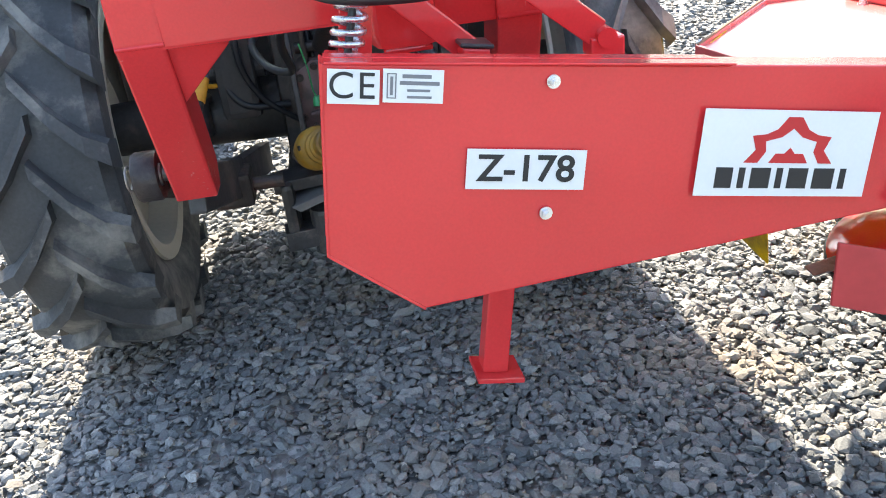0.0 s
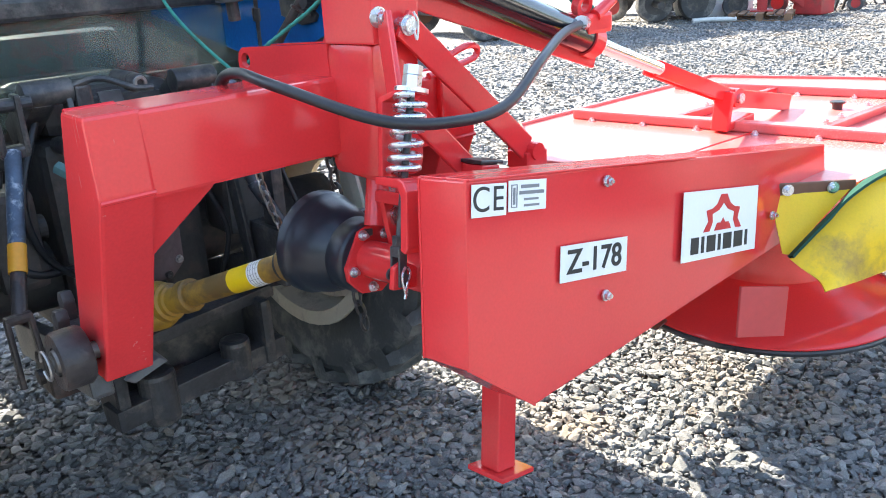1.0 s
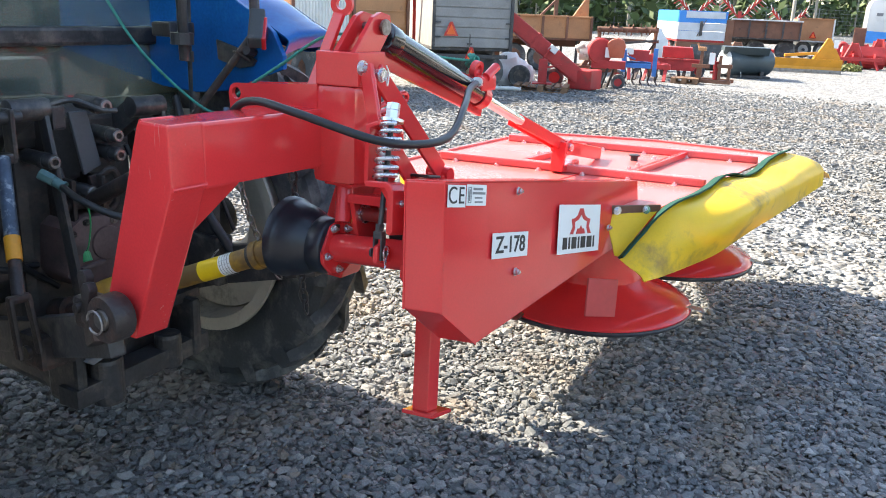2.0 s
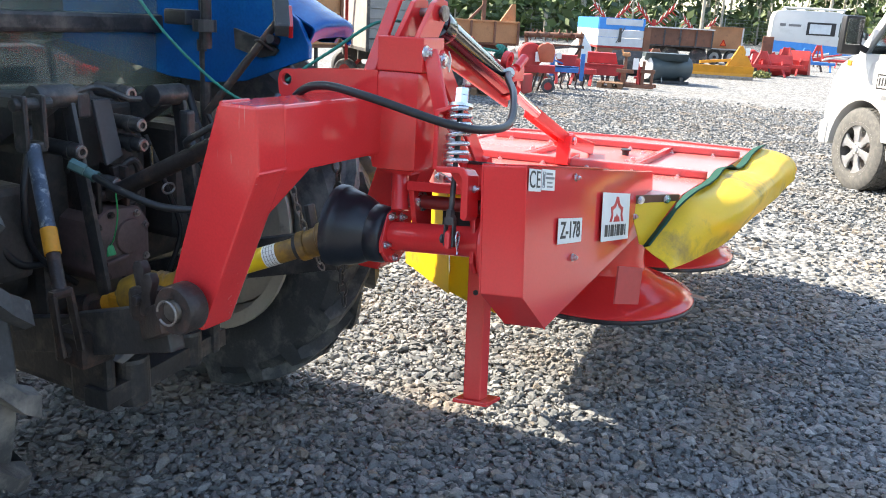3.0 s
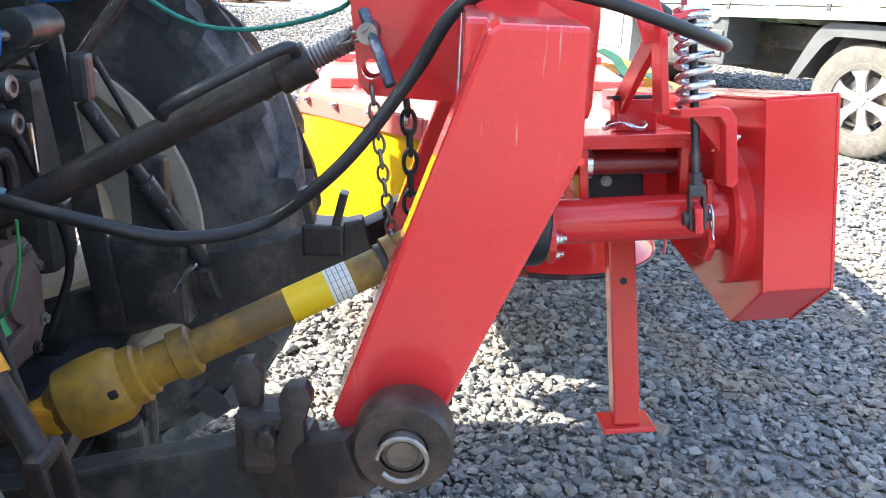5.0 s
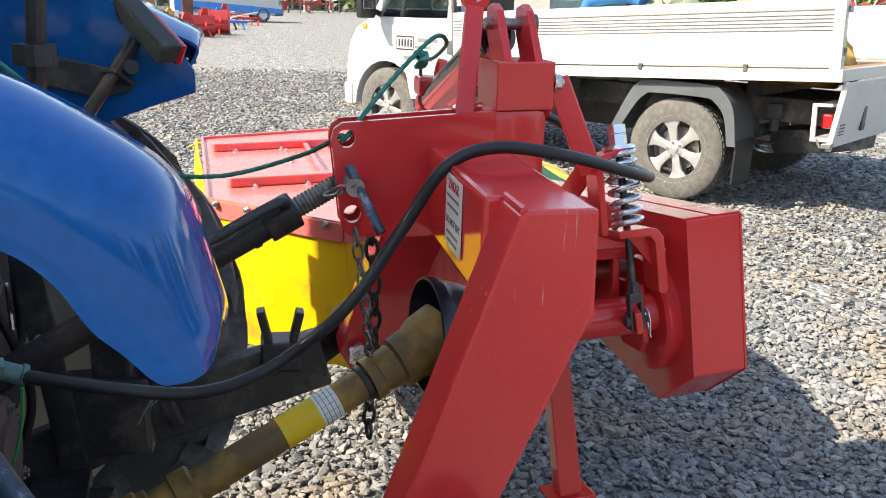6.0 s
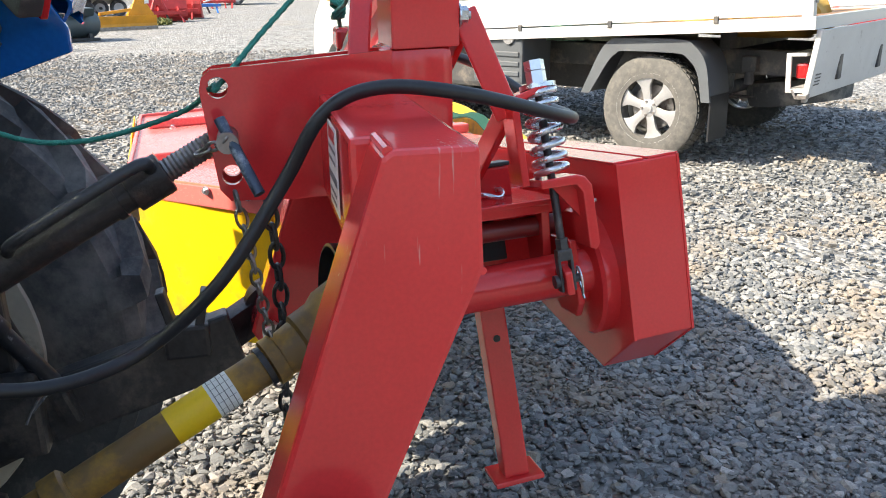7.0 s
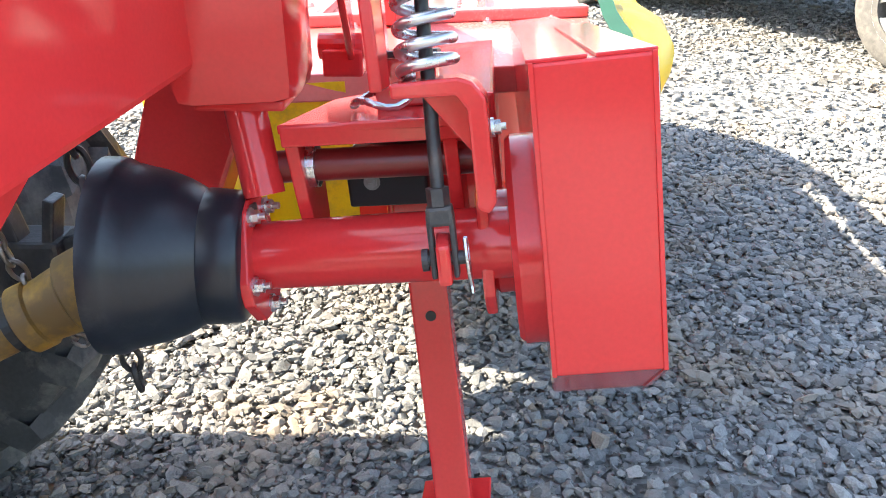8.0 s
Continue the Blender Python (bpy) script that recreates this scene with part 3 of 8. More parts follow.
for i in range(int(turns * per) + 1):
    a = 2 * math.pi * i / per
    h = i / (turns * per)
    h = h - 0.025 * math.sin(2 * math.pi * h)
    coil.append(s_bot + s_ax * ((s_top - s_bot).length * h) + 0.0205 * (math.cos(a) * e1 + math.sin(a) * e2))
spring = part("spring", hose(coil, 0.0046, 10, 0), ZINC, mower, "zinc-plated coil spring", smooth=60)
clev = mpt(0.030, 0.1635, -0.104)
part("spring_rod", join(rod(s_top + s_ax * 0.02, clev, 0.0055, 16)), BLACK_METAL, mower, "black steel rod", smooth=40)
part("spring_washer", rod(s_top + s_ax * 0.003, s_top + s_ax * 0.009, 0.024, 28), ZINC, mower, smooth=40)
part("spring_nut", join(rod(s_top + s_ax * 0.010, s_top + s_ax * 0.026, 0.0135, 6), rod(s_top + s_ax * 0.027, s_top + s_ax * 0.040, 0.0135, 6)), ZINC, mower)
part("spring_bracket", prism([(0.188, -0.004), (0.138, -0.004), (0.127, -0.008), (0.119, -0.020), (0.118, -0.098), (0.124, -0.106), (0.133, -0.102), (0.133, -0.028), (0.140, -0.017), (0.188, -0.015)], "x", 0.008, 0.058, 0.0025, MW), RED, mower, "curved red bracket under the spring")
part("gusset", prism([(0.168, -0.015), (0.133, -0.062), (0.133, -0.015)], "x", 0.029, 0.036, 0.001, MW), RED, mower)
part("bracket_bolt", moved(hexbolt((0.034, 0.118, -0.045), (0, -1, 0), 0.0055, 0.005, 0.004), MW), ZINC, mower)
part("top_bracket", prism([(0.196, -0.01), (0.206, -0.01), (0.206, 0.105), (0.155, 0.118), (0.155, 0.110), (0.196, 0.098)], "x", 0.028, 0.075, 0.002, MW), RED, mower)
fork = part("clevis", join(block((0.023, 0.1525, -0.158), (0.037, 0.1570, -0.106), 0.002, MW), block((0.023, 0.1700, -0.158), (0.037, 0.1745, -0.106), 0.002, MW),
                           block((0.022, 0.1530, -0.116), (0.038, 0.1740, -0.100), 0.003, MW), rod(mpt(0.030, 0.1635, -0.100), mpt(0.030, 0.1635, -0.086), 0.009, 6)), BLACK_METAL, mower, "black forked clevis")
part("clevis_tab", prism([(0.016, -0.162), (0.06, -0.162), (0.06, -0.132), (0.034, -0.122), (0.018, -0.130)], "y", 0.158, 0.169, 0.003, MW), RED, mower)
part("clevis_pin", join(rod(mpt(0.030, 0.145, -0.143), mpt(0.030, 0.180, -0.143), 0.0055, 16), rod(mpt(0.030, 0.176, -0.143), mpt(0.030, 0.181, -0.143), 0.009, 16)), BLACK_METAL, fork)
part("cotter", join(hose([mpt(0.028, 0.146, -0.128), mpt(0.022, 0.1455, -0.137), mpt(0.022, 0.145, -0.150), mpt(0.028, 0.144, -0.168)], 0.0018, 6, 5),
                    hose([mpt(0.032, 0.146, -0.128), mpt(0.036, 0.1455, -0.137), mpt(0.030, 0.145, -0.154), mpt(0.026, 0.144, -0.172)], 0.0018, 6, 5)), ZINC, fork)

# parking leg
leg = part("leg", block((0.268, 0.190, -0.516), (0.310, 0.232, -0.12), 0.003, MW), RED, mower, "square red parking leg with pin hole")
# black disc on the solid leg paints the dark inside of its hole
part("pin_hole", moved(rod((0.2675, 0.211, -0.274), (0.2665, 0.211, -0.274), 0.006, 16), MW), INK, leg)
part("foot_plate", join(prism([(0.256, 0.168), (0.334, 0.168), (0.334, 0.252), (0.256, 0.252)], "z", -0.525, -0.516, 0.002, MW)), RED, leg)
part("leg_sleeve", block((0.262, 0.184, -0.185), (0.316, 0.238, -0.10), 0.003, MW), RED, mower)
part("under_beam", prism([(0.30, -0.19), (0.95, -0.09), (0.95, 0.0), (0.30, -0.04)], "y", 0.12, 0.25, 0.004, MW), RED, mower)

def holed_plate(poly, holes, lo, hi):
    """A plate across x with round holes right through it."""
    bm = bmesh.new()
    loops = [list(poly)] + [[(cy + r * math.cos(2 * math.pi * i / 20), cz + r * math.sin(2 * math.pi * i / 20)) for i in range(20)] for cy, cz, r in holes]
    edges = []
    for lp in loops:
        vs = [bm.verts.new((lo, a, b)) for a, b in lp]
        edges += [bm.edges.new((vs[i], vs[(i + 1) % len(vs)])) for i in range(len(vs))]
    bmesh.ops.triangle_fill(bm, use_beauty=True, edges=edges)
    ext = bmesh.ops.extrude_face_region(bm, geom=list(bm.faces))
    bmesh.ops.translate(bm, verts=[g for g in ext["geom"] if isinstance(g, bmesh.types.BMVert)], vec=(hi - lo, 0, 0))
    return bm


# hitch frame: mast plates, post, head, cross beam, two arms
part("cross_beam", block((-0.0715, 0.4622, 0.952), (0.262, 0.566, 1.0725), 0.006), RED, mower, "red square-tube hitch beam")
for nm, xa, xb in (("arm", -0.142, -0.066), ("arm", 0.455, 0.53)):
    dz = 0.0 if xa < 0 else -0.03
    arm = part(nm, prism([(0.464, 1.074 + dz), (0.460, 0.964 + dz), (0.592, 0.652 + dz), (0.648, 0.652 + dz), (0.676, 0.70 + dz), (0.548, 1.068 + dz), (0.540, 1.074 + dz)], "x", xa, xb, 0.006), RED_WORN, mower, "scuffed red lower hitch arm")
    part("weld_strip", rod((xa + 0.004, 0.542, 1.072 + dz), (xb - 0.004, 0.542, 1.072 + dz), 0.005, 8), RED, arm)
    part("weld_strip", rod((xa + 0.001, 0.462, 0.962 + dz), (xb, 0.462, 0.962 + dz), 0.004, 8), RED, arm)
gusset = prism([(-0.07, 0.96), (0.030, 0.953), (0.026, 0.944), (-0.07, 0.848)], "y", 0.475, 0.55, 0.003)
for v in gusset.verts:
    v.co.y += 0.42 * (0.96 - v.co.z)
part("knee_gusset", gusset, RED, mower)
part("cross_beam_right", block((0.33, 0.474, 0.925), (0.46, 0.566, 1.045), 0.006), RED, mower)
def skewed(bm, slope, y0, side=9.0):
    """Mast sheets run slightly askew: they lean towards -x with growing y."""
    for v in bm.verts:
        if v.co.x < side:
            v.co.x -= slope * (v.co.y - y0)
    return bm


mp_out = [(0.472, 1.122), (0.69, 1.108), (0.701, 1.10), (0.705, 1.085), (0.692, 0.965), (0.680, 0.950), (0.60, 0.945), (0.472, 0.945)]
for xa in (0.236, 0.285):
    part("mast_plate", skewed(holed_plate(mp_out, ((0.684, 1.087, 0.0125), (0.676, 0.982, 0.0125)), xa, xa + 0.010), 0.105, 0.482), RED, mower, "red mast plate with pin holes")
part("post", skewed(block((0.2565, 0.386, 0.918), (0.350, 0.486, 1.124), 0.018), 0.22, 0.386, 0.31), RED, mower, smooth=30)
part("post_foot", block((0.264, 0.398, 0.911), (0.340, 0.476, 0.920), 0.003), RED, mower)
head = part("mast_head", skewed(block((0.257, 0.380, 1.122), (0.345, 0.472, 1.190), 0.003), 0.25, 0.380, 0.30), RED, mower)
part("bolt", hexbolt((0.268, 0.380, 1.160), (0, -1, 0), 0.0115, 0.010, 0.004), ZINC, head)
part("bolt", hexbolt((0.262, 0.455, 1.140), (-1, 0, 0), 0.010, 0.008, 0.004), ZINC, head)
part("link_pin", join(rod((0.307, 0.392, 1.146), (0.307, 0.352, 1.146), 0.011, 16), rod((0.307, 0.358, 1.146), (0.307, 0.363, 1.146), 0.015, 16)), ZINC, head)
part("cotter", hose([(0.312, 0.352, 1.165), (0.318, 0.350, 1.15), (0.314, 0.350, 1.125), (0.309, 0.350, 1.14)], 0.0018, 6, 5), ZINC, head)
for ya in (0.396, 0.442):
    part("ear", prism([(0.262, 1.185), (0.345, 1.185), (0.385, 1.235), (0.380, 1.262), (0.350, 1.268), (0.325, 1.258)], "y", ya, ya + 0.012, 0.002), RED, mower)
part("ear_pin", join(rod((0.352, 0.388, 1.238), (0.352, 0.464, 1.238), 0.009, 20), rod((0.352, 0.390, 1.238), (0.352, 0.384, 1.238), 0.016, 20)), STEEL, mower, smooth=40)
# lever with an eye beside the mast
lv0, lv1 = Vector((0.262, 0.512, 1.10)), Vector((0.325, 0.487, 1.262))
part("lever", join(bar(lv0, lv1, 0.010, 0.028, (0, 1, 0)), spun([(0.024, -0.006), (0.024, 0.006), (0.011, 0.006), (0.011, -0.006)], lv1 + Vector((0.006, -0.002, 0.018)), (1, 0.3, 0), 24, True)), RED, mower, "red lever with an eye")
# stay bars
part("stay_bar", bar((0.272, 0.372, 1.165), (0.243, 0.318, 1.030), 0.034, 0.009, (1, 0, 0.2)), RED, mower)
part("stay_bar", join(bar((0.300, 0.366, 1.150), (0.600, 0.400, 0.900), 0.009, 0.045, (0, 0, 1)), rod((0.61, 0.379, 0.895), (0.61, 0.441, 0.895), 0.016, 16)), RED, mower)
part("stay_bar", join(bar((0.258, 0.316, 1.04), (0.400, 0.330, 0.905), 0.010, 0.038, (0, 0, 1))), RED, mower)
part("hook", hose([(0.44, 0.47, 1.06), (0.52, 0.47, 1.085), (0.56, 0.48, 1.08), (0.558, 0.485, 1.062), (0.50, 0.48, 1.052), (0.44, 0.475, 1.045)], 0.006, 8), RED, mower)
part("stay_foot", block((0.585, 0.385, 0.862), (0.64, 0.435, 0.895), 0.004), RED, mower)

# lifting ram
b0, b1, b2, b3 = Vector((0.362, 0.431, 1.232)), Vector((0.835, 0.446, 1.063)), Vector((1.085, 0.455, 0.974)), Vector((1.395, 0.447, 0.862))
ram = part("ram_barrel", join(rod(b0 + (b1 - b0).normalized() * 0.045, b1, 0.030, 28), rod(b0 + (b1 - b0).normalized() * 0.04, b0 + (b1 - b0).normalized() * 0.085, 0.0335, 28, bevel=0.003), bar(b0, b0 + (b1 - b0).normalized() * 0.06, 0.026, 0.036, bevel=0.006)), HYD_OIL_STEEL, mower, "black hydraulic ram barrel", smooth=40)
part("ram_rod", rod(b1, b2, 0.0145, 20), CHROME, ram, "chromed ram rod", smooth=40)
part("ram_gland", rod(b1 - (b1 - b0).normalized() * 0.02, b1 + (b1 - b0).normalized() * 0.012, 0.034, 28), RED, ram)
part("ram_shackle", join(block(b1 + Vector((-0.045, -0.035, 0.015)), b1 + Vector((0.03, 0.035, 0.055)), 0.008), rod(b1 + Vector((-0.02, -0.03, 0.05)), b1 + Vector((0.03, -0.03, 0.075)), 0.012, 12),
                         spun([(0.022, -0.008), (0.022, 0.008), (0.012, 0.008), (0.012, -0.008)], b1 + Vector((-0.035, -0.01, 0.07)), (0, 1, 0.2), 20, True)), RED, ram)
part("rod_clevis", join(bar(b2 - (b3 - b2) * 0.03, b3, 0.006, 0.036), moved(bar(b2 - (b3 - b2) * 0.03, b3, 0.006, 0.036), Matrix.Translation((0, 0.03, 0))), rod(b3 + Vector((0, -0.012, 0)), b3 + Vector((0, 0.045, 0)), 0.024, 24)), RED, mower)
part("clevis_pin", join(rod(b3 + Vector((0, -0.020, 0)), b3 + Vector((0, 0.05, 0)), 0.013, 20)), ZINC, mower, smooth=40)
part("lift_post", join(bar((1.335, 0.447, 0.79), (1.350, 0.447, 0.885), 0.014, 0.045, (0, 1, 0)), bar((1.36, 0.447, 0.868), (1.70, 0.46, 0.800), 0.010, 0.045), bar((1.34, 0.452, 0.80), (1.46, 0.452, 0.805), 0.05, 0.02)), RED, mower)
# under-bar of the ram
part("ram_stay", join(bar((0.36, 0.445, 1.185), (0.86, 0.455, 1.02), 0.012, 0.03)), RED, mower)

# deck: sheets, ridges, bolts
dk = [(0.975, 0.125), (1.095, 0.022), (1.60, 0.008), (2.29, -0.012), (2.25, 0.45), (2.05, 0.92), (1.13, 0.915), (0.868, 0.63)]
deck = part("deck_sheet", prism(dk, "z", 0.776, 0.784, 0.002), RED_SHEEN, mower, "glossy red deck sheet with sky sheen put into its paler colour")
part("deck_rim", join(*[bar((*dk[i], 0.770), (*dk[(i + 1) % len(dk)], 0.770), 0.010, 0.045) for i in range(3, len(dk))]), RED_SHEEN, deck)
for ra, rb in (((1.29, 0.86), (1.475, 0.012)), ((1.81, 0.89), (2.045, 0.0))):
    rib = part("deck_rib", join(bar((*ra, 0.797), (*rb, 0.797), 0.034, 0.026, bevel=0.005)), RED_SHEEN, deck, "folded red stiffening rib")
    for i in range(6):
        t = 0.08 + 0.165 * i
        q = Vector((*ra, 0)).lerp(Vector((*rb, 0)), t)
        part("bolt", hexbolt((q.x - 0.030, q.y, 0.784), (0, 0, 1), 0.0075, 0.005, 0.003), ZINC, deck)
for ya, w in ((0.247, 0.020), (0.60, 0.018)):
    part("deck_bar", bar((1.44 - 0.2 * (ya - 0.25), ya, 0.794), (1.98 - 0.22 * (ya - 0.25), ya - 0.006, 0.794), w, 0.020, bevel=0.003), RED, deck)
for xx, yy in ((1.58, 0.30), (1.66, 0.30), (1.72, 0.25), (1.84, 0.31), (1.62, 0.66), (1.80, 0.66)):
    part("bolt", hexbolt((xx, yy, 0.784), (0, 0, 1), 0.0075, 0.005, 0.003), ZINC, deck)
part("deck_plug", join(rod((1.751, 0.351, 0.784), (1.751, 0.351, 0.800), 0.013, 16), rod((1.751, 0.351, 0.800), (1.751, 0.351, 0.806), 0.020, 16, bevel=0.002)), INK, deck)
part("seam", bar((1.10, 0.40, 0.7845), (1.42, 0.385, 0.7845), 0.004, 0.003, bevel=0), RED, deck)
part("carrier_beam", block((1.02, 0.30, 0.70), (2.1, 0.45, 0.776), 0.006), RED, mower)

# drums with their gliding discs
for cx, cy in ((1.335, 0.30), (2.0, 0.285)):
    drum = part("drum", spun([(0.0, 0.33), (0.11, 0.33), (0.15, 0.31), (0.152, 0.12), (0.16, 0.085), (0.20, 0.055), (0.27, 0.030), (0.315, 0.012), (0.322, 0.004), (0.322, 0.0), (0.0, 0.0)], (cx, cy, 0.405), (0, 0, 1), 56), RED, mower, "red mowing drum", smooth=40)
    part("gliding_disc", spun([(0.0, 0.0), (0.322, 0.0), (0.325, -0.004), (0.322, -0.012), (0.28, -0.022), (0.0, -0.03)], (cx, cy, 0.403), (0, 0, 1), 56), BLACK_METAL, drum, "black steel gliding disc", smooth=40)
    for k in range(3):
        a = 2.1 * k + 0.7
        part("blade", bar((cx + 0.25 * math.cos(a), cy + 0.25 * math.sin(a), 0.43), (cx + 0.36 * math.cos(a + 0.1), cy + 0.36 * math.sin(a + 0.1), 0.405), 0.04, 0.004), STEEL, drum)
swath = prism([(0.852, 0.63), (0.962, 0.605), (0.962, 0.50), (0.852, 0.525)], "y", 0.098, 0.103, 0.001)
for v in swath.verts:
    v.co.y -= 0.34 * (v.co.x - 0.852)
part("swath_plate", swath, make_material("thin_red_sheet", (0.55, 0.06, 0.06), 0.45, vary=0.15, dirt=(0.6, 0.35, 0.3), dirt_amount=0.3), mower)


def cloth(rows, name, label):
    """A sheet laid through rows of points, with small creases and some thickness."""
    bm = bmesh.new()
    lines = [smooth_path(r, 6) for r in rows]
    cols = [smooth_path([l[i] for l in lines], 4) for i in range(len(lines[0]))]
    grid = []
    for i, c in enumerate(cols):
        g = []
        for j, p in enumerate(c):
            q = p * 5.5
            k = 0.006 * noise.noise(q) + 0.003 * noise.noise(q * 3.1)
            g.append(bm.verts.new(p + Vector((0.3, -0.7, 0.5)) * k))
        grid.append(g)
    for a, b in zip(grid, grid[1:]):
        for i in range(len(a) - 1):
            bm.faces.new((a[i], a[i + 1], b[i + 1], b[i]))
    bmesh.ops.recalc_face_normals(bm, faces=bm.faces)
    top = list(bm.faces)
    bmesh.ops.solidify(bm, geom=top, thickness=0.003)
    return part(name, bm, YELLOW_SHEET, mower, label, smooth=60)


# front guard cloth: over the deck's front edge and down
front = cloth([[(0.955, 0.058, 0.667), (1.02, 0.028, 0.728), (1.10, -0.004, 0.789), (1.27, -0.014, 0.794), (1.47, -0.020, 0.812), (1.58, -0.024, 0.806), (1.80, -0.030, 0.777), (1.98, -0.036, 0.800), (2.26, -0.042, 0.802)],
                     [(0.960, 0.035, 0.650), (1.02, 0.000, 0.702), (1.10, -0.036, 0.756), (1.27, -0.074, 0.782), (1.47, -0.092, 0.798), (1.58, -0.096, 0.797), (1.80, -0.112, 0.780), (1.98, -0.120, 0.790), (2.28, -0.125, 0.786)],
                     [(0.965, 0.005, 0.632), (1.02, -0.022, 0.662), (1.10, -0.060, 0.694), (1.27, -0.138, 0.738), (1.47, -0.164, 0.756), (1.58, -0.165, 0.759), (1.80, -0.165, 0.761), (1.98, -0.168, 0.760), (2.31, -0.175, 0.750)],
                     [(0.950, -0.016, 0.622), (1.02, -0.034, 0.620), (1.10, -0.056, 0.624), (1.27, -0.100, 0.638), (1.47, -0.122, 0.655), (1.58, -0.132, 0.662), (1.80, -0.162, 0.681), (1.98, -0.172, 0.686), (2.31, -0.185, 0.690)]], "front_guard", "yellow tarpaulin guard with creases and dirt")
edge = smooth_path([(0.952, 0.061, 0.668), (1.02, 0.031, 0.731), (1.10, -0.001, 0.793), (1.27, -0.012, 0.798), (1.38, -0.015, 0.803), (1.47, -0.018, 0.817), (1.58, -0.022, 0.811), (1.70, -0.026, 0.788), (1.80, -0.028, 0.781), (1.90, -0.031, 0.788), (1.98, -0.034, 0.804), (2.09, -0.036, 0.809), (2.26, -0.040, 0.806)], 8)
trim = bmesh.new()
ring = []
for i, p in enumerate(edge):
    d = (edge[min(i + 1, len(edge) - 1)] - edge[max(i - 1, 0)]).normalized()
    w_ = d.cross(Vector((0.25, 0.35, 1.0))).normalized()
    up_ = w_.cross(d)
    ring.append([trim.verts.new(p + w_ * a + up_ * h) for a, h in ((-0.006, -0.002), (0.024, -0.002), (0.024, 0.003), (-0.006, 0.003))])
for a, b in zip(ring, ring[1:]):
    for i in range(4):
        trim.faces.new((a[i], a[(i + 1) % 4], b[(i + 1) % 4], b[i]))
part("green_trim", trim, GREEN_TRIM, front, "dark green edging band")
cloth([[(0.978, 0.121, 0.776), (1.03, 0.070, 0.776), (1.085, 0.022, 0.776)], [(0.967, 0.098, 0.72), (1.00, 0.068, 0.725), (1.035, 0.038, 0.735)], [(0.957, 0.075, 0.672), (0.963, 0.068, 0.670), (0.970, 0.060, 0.672)]], "corner_guard", "yellow tarpaulin corner flap")
rail = part("guard_rail", bar((0.976, 0.119, 0.783), (1.096, 0.016, 0.783), 0.006, 0.026), BROWN_STEEL, mower, "rusty strip with bolts")
for t in (0.18, 0.72):
    p = Vector((0.976, 0.119, 0.783)).lerp(Vector((1.096, 0.016, 0.783)), t)
    part("bolt", hexbolt(p + Vector((-0.003, -0.003, 0)), (-0.65, -0.76, 0), 0.0085, 0.005, 0.003), ZINC, rail)
# rear and inner guard cloths
cloth([[(0.875, 0.62, 0.782), (1.00, 0.77, 0.784), (1.13, 0.91, 0.784)], [(0.885, 0.62, 0.64), (1.00, 0.76, 0.65), (1.12, 0.905, 0.66)], [(0.90, 0.615, 0.43), (0.99, 0.74, 0.435), (1.075, 0.858, 0.445)]], "rear_guard", "yellow tarpaulin guard")
cloth([[(1.13, 0.915, 0.782), (1.6, 0.93, 0.784), (2.07, 0.945, 0.784)], [(1.16, 0.925, 0.66), (1.6, 0.94, 0.66), (2.10, 0.955, 0.66)], [(1.20, 0.92, 0.52), (1.6, 0.935, 0.515), (2.12, 0.95, 0.515)]], "rear_guard", "yellow tarpaulin guard")
cloth([[(0.87, 0.62, 0.780), (0.885, 0.55, 0.780), (0.90, 0.47, 0.780)], [(0.90, 0.62, 0.60), (0.91, 0.55, 0.59), (0.928, 0.465, 0.59)], [(0.925, 0.63, 0.43), (0.94, 0.56, 0.405), (0.955, 0.47, 0.385)]], "inner_guard", "yellow tarpaulin guard")
# hidden apron added beyond the deck to throw the wide outer shadow
cloth([[(2.20, -0.16, 0.768), (2.21, 0.0, 0.768), (2.21, 0.25, 0.768), (2.16, 0.50, 0.768), (1.98, 0.88, 0.768)],
       [(2.42, -0.18, 0.720), (2.52, 0.0, 0.715), (2.56, 0.25, 0.712), (2.55, 0.50, 0.712), (2.34, 0.93, 0.724)],
       [(2.56, -0.17, 0.680), (2.76, 0.02, 0.645), (2.84, 0.24, 0.632), (2.85, 0.48, 0.632), (2.58, 0.98, 0.668)]], "side_guard", "unseen yellow apron added past the deck to cast its shadow")
seam = part("guard_rail", join(bar((0.868, 0.628, 0.783), (1.13, 0.917, 0.785), 0.006, 0.024)), WOOD, mower)
for t in (0.12, 0.4, 0.68, 0.92):
    p = Vector((0.866, 0.630, 0.783)).lerp(Vector((1.128, 0.919, 0.785)), t)
    part("bolt", hexbolt(p + Vector((-0.003, 0.003, 0)), (-0.74, 0.67, 0), 0.007, 0.005, 0.003), ZINC, seam)

# warning sticker on the beam
warn = part("warning_sticker", prism([(0.020, 1.064), (0.105, 1.064), (0.105, 0.972), (0.020, 0.972)], "y", 0.5675, 0.5685, 0), WHITE_STICKER, mower, "white warning sticker with small print")
STICKER_FACE = Matrix(((-1, 0, 0, 0.0625), (0, 0, 1, 0.5688), (0, 1, 0, 1.018), (0, 0, 0, 1)))
part("lettering", text_mesh("ZAKAZ", 0.017, STICKER_FACE @ Matrix.Translation((0, 0.034, 0)), 0.0003, 0.0004, 1.0), RED_INK, warn)
part("lettering", text_mesh("DO NOT LIFT", 0.0125, STICKER_FACE @ Matrix.Translation((0, -0.012, 0)), 0.0003, 0.0002, 1.0), GREY_INK, warn)
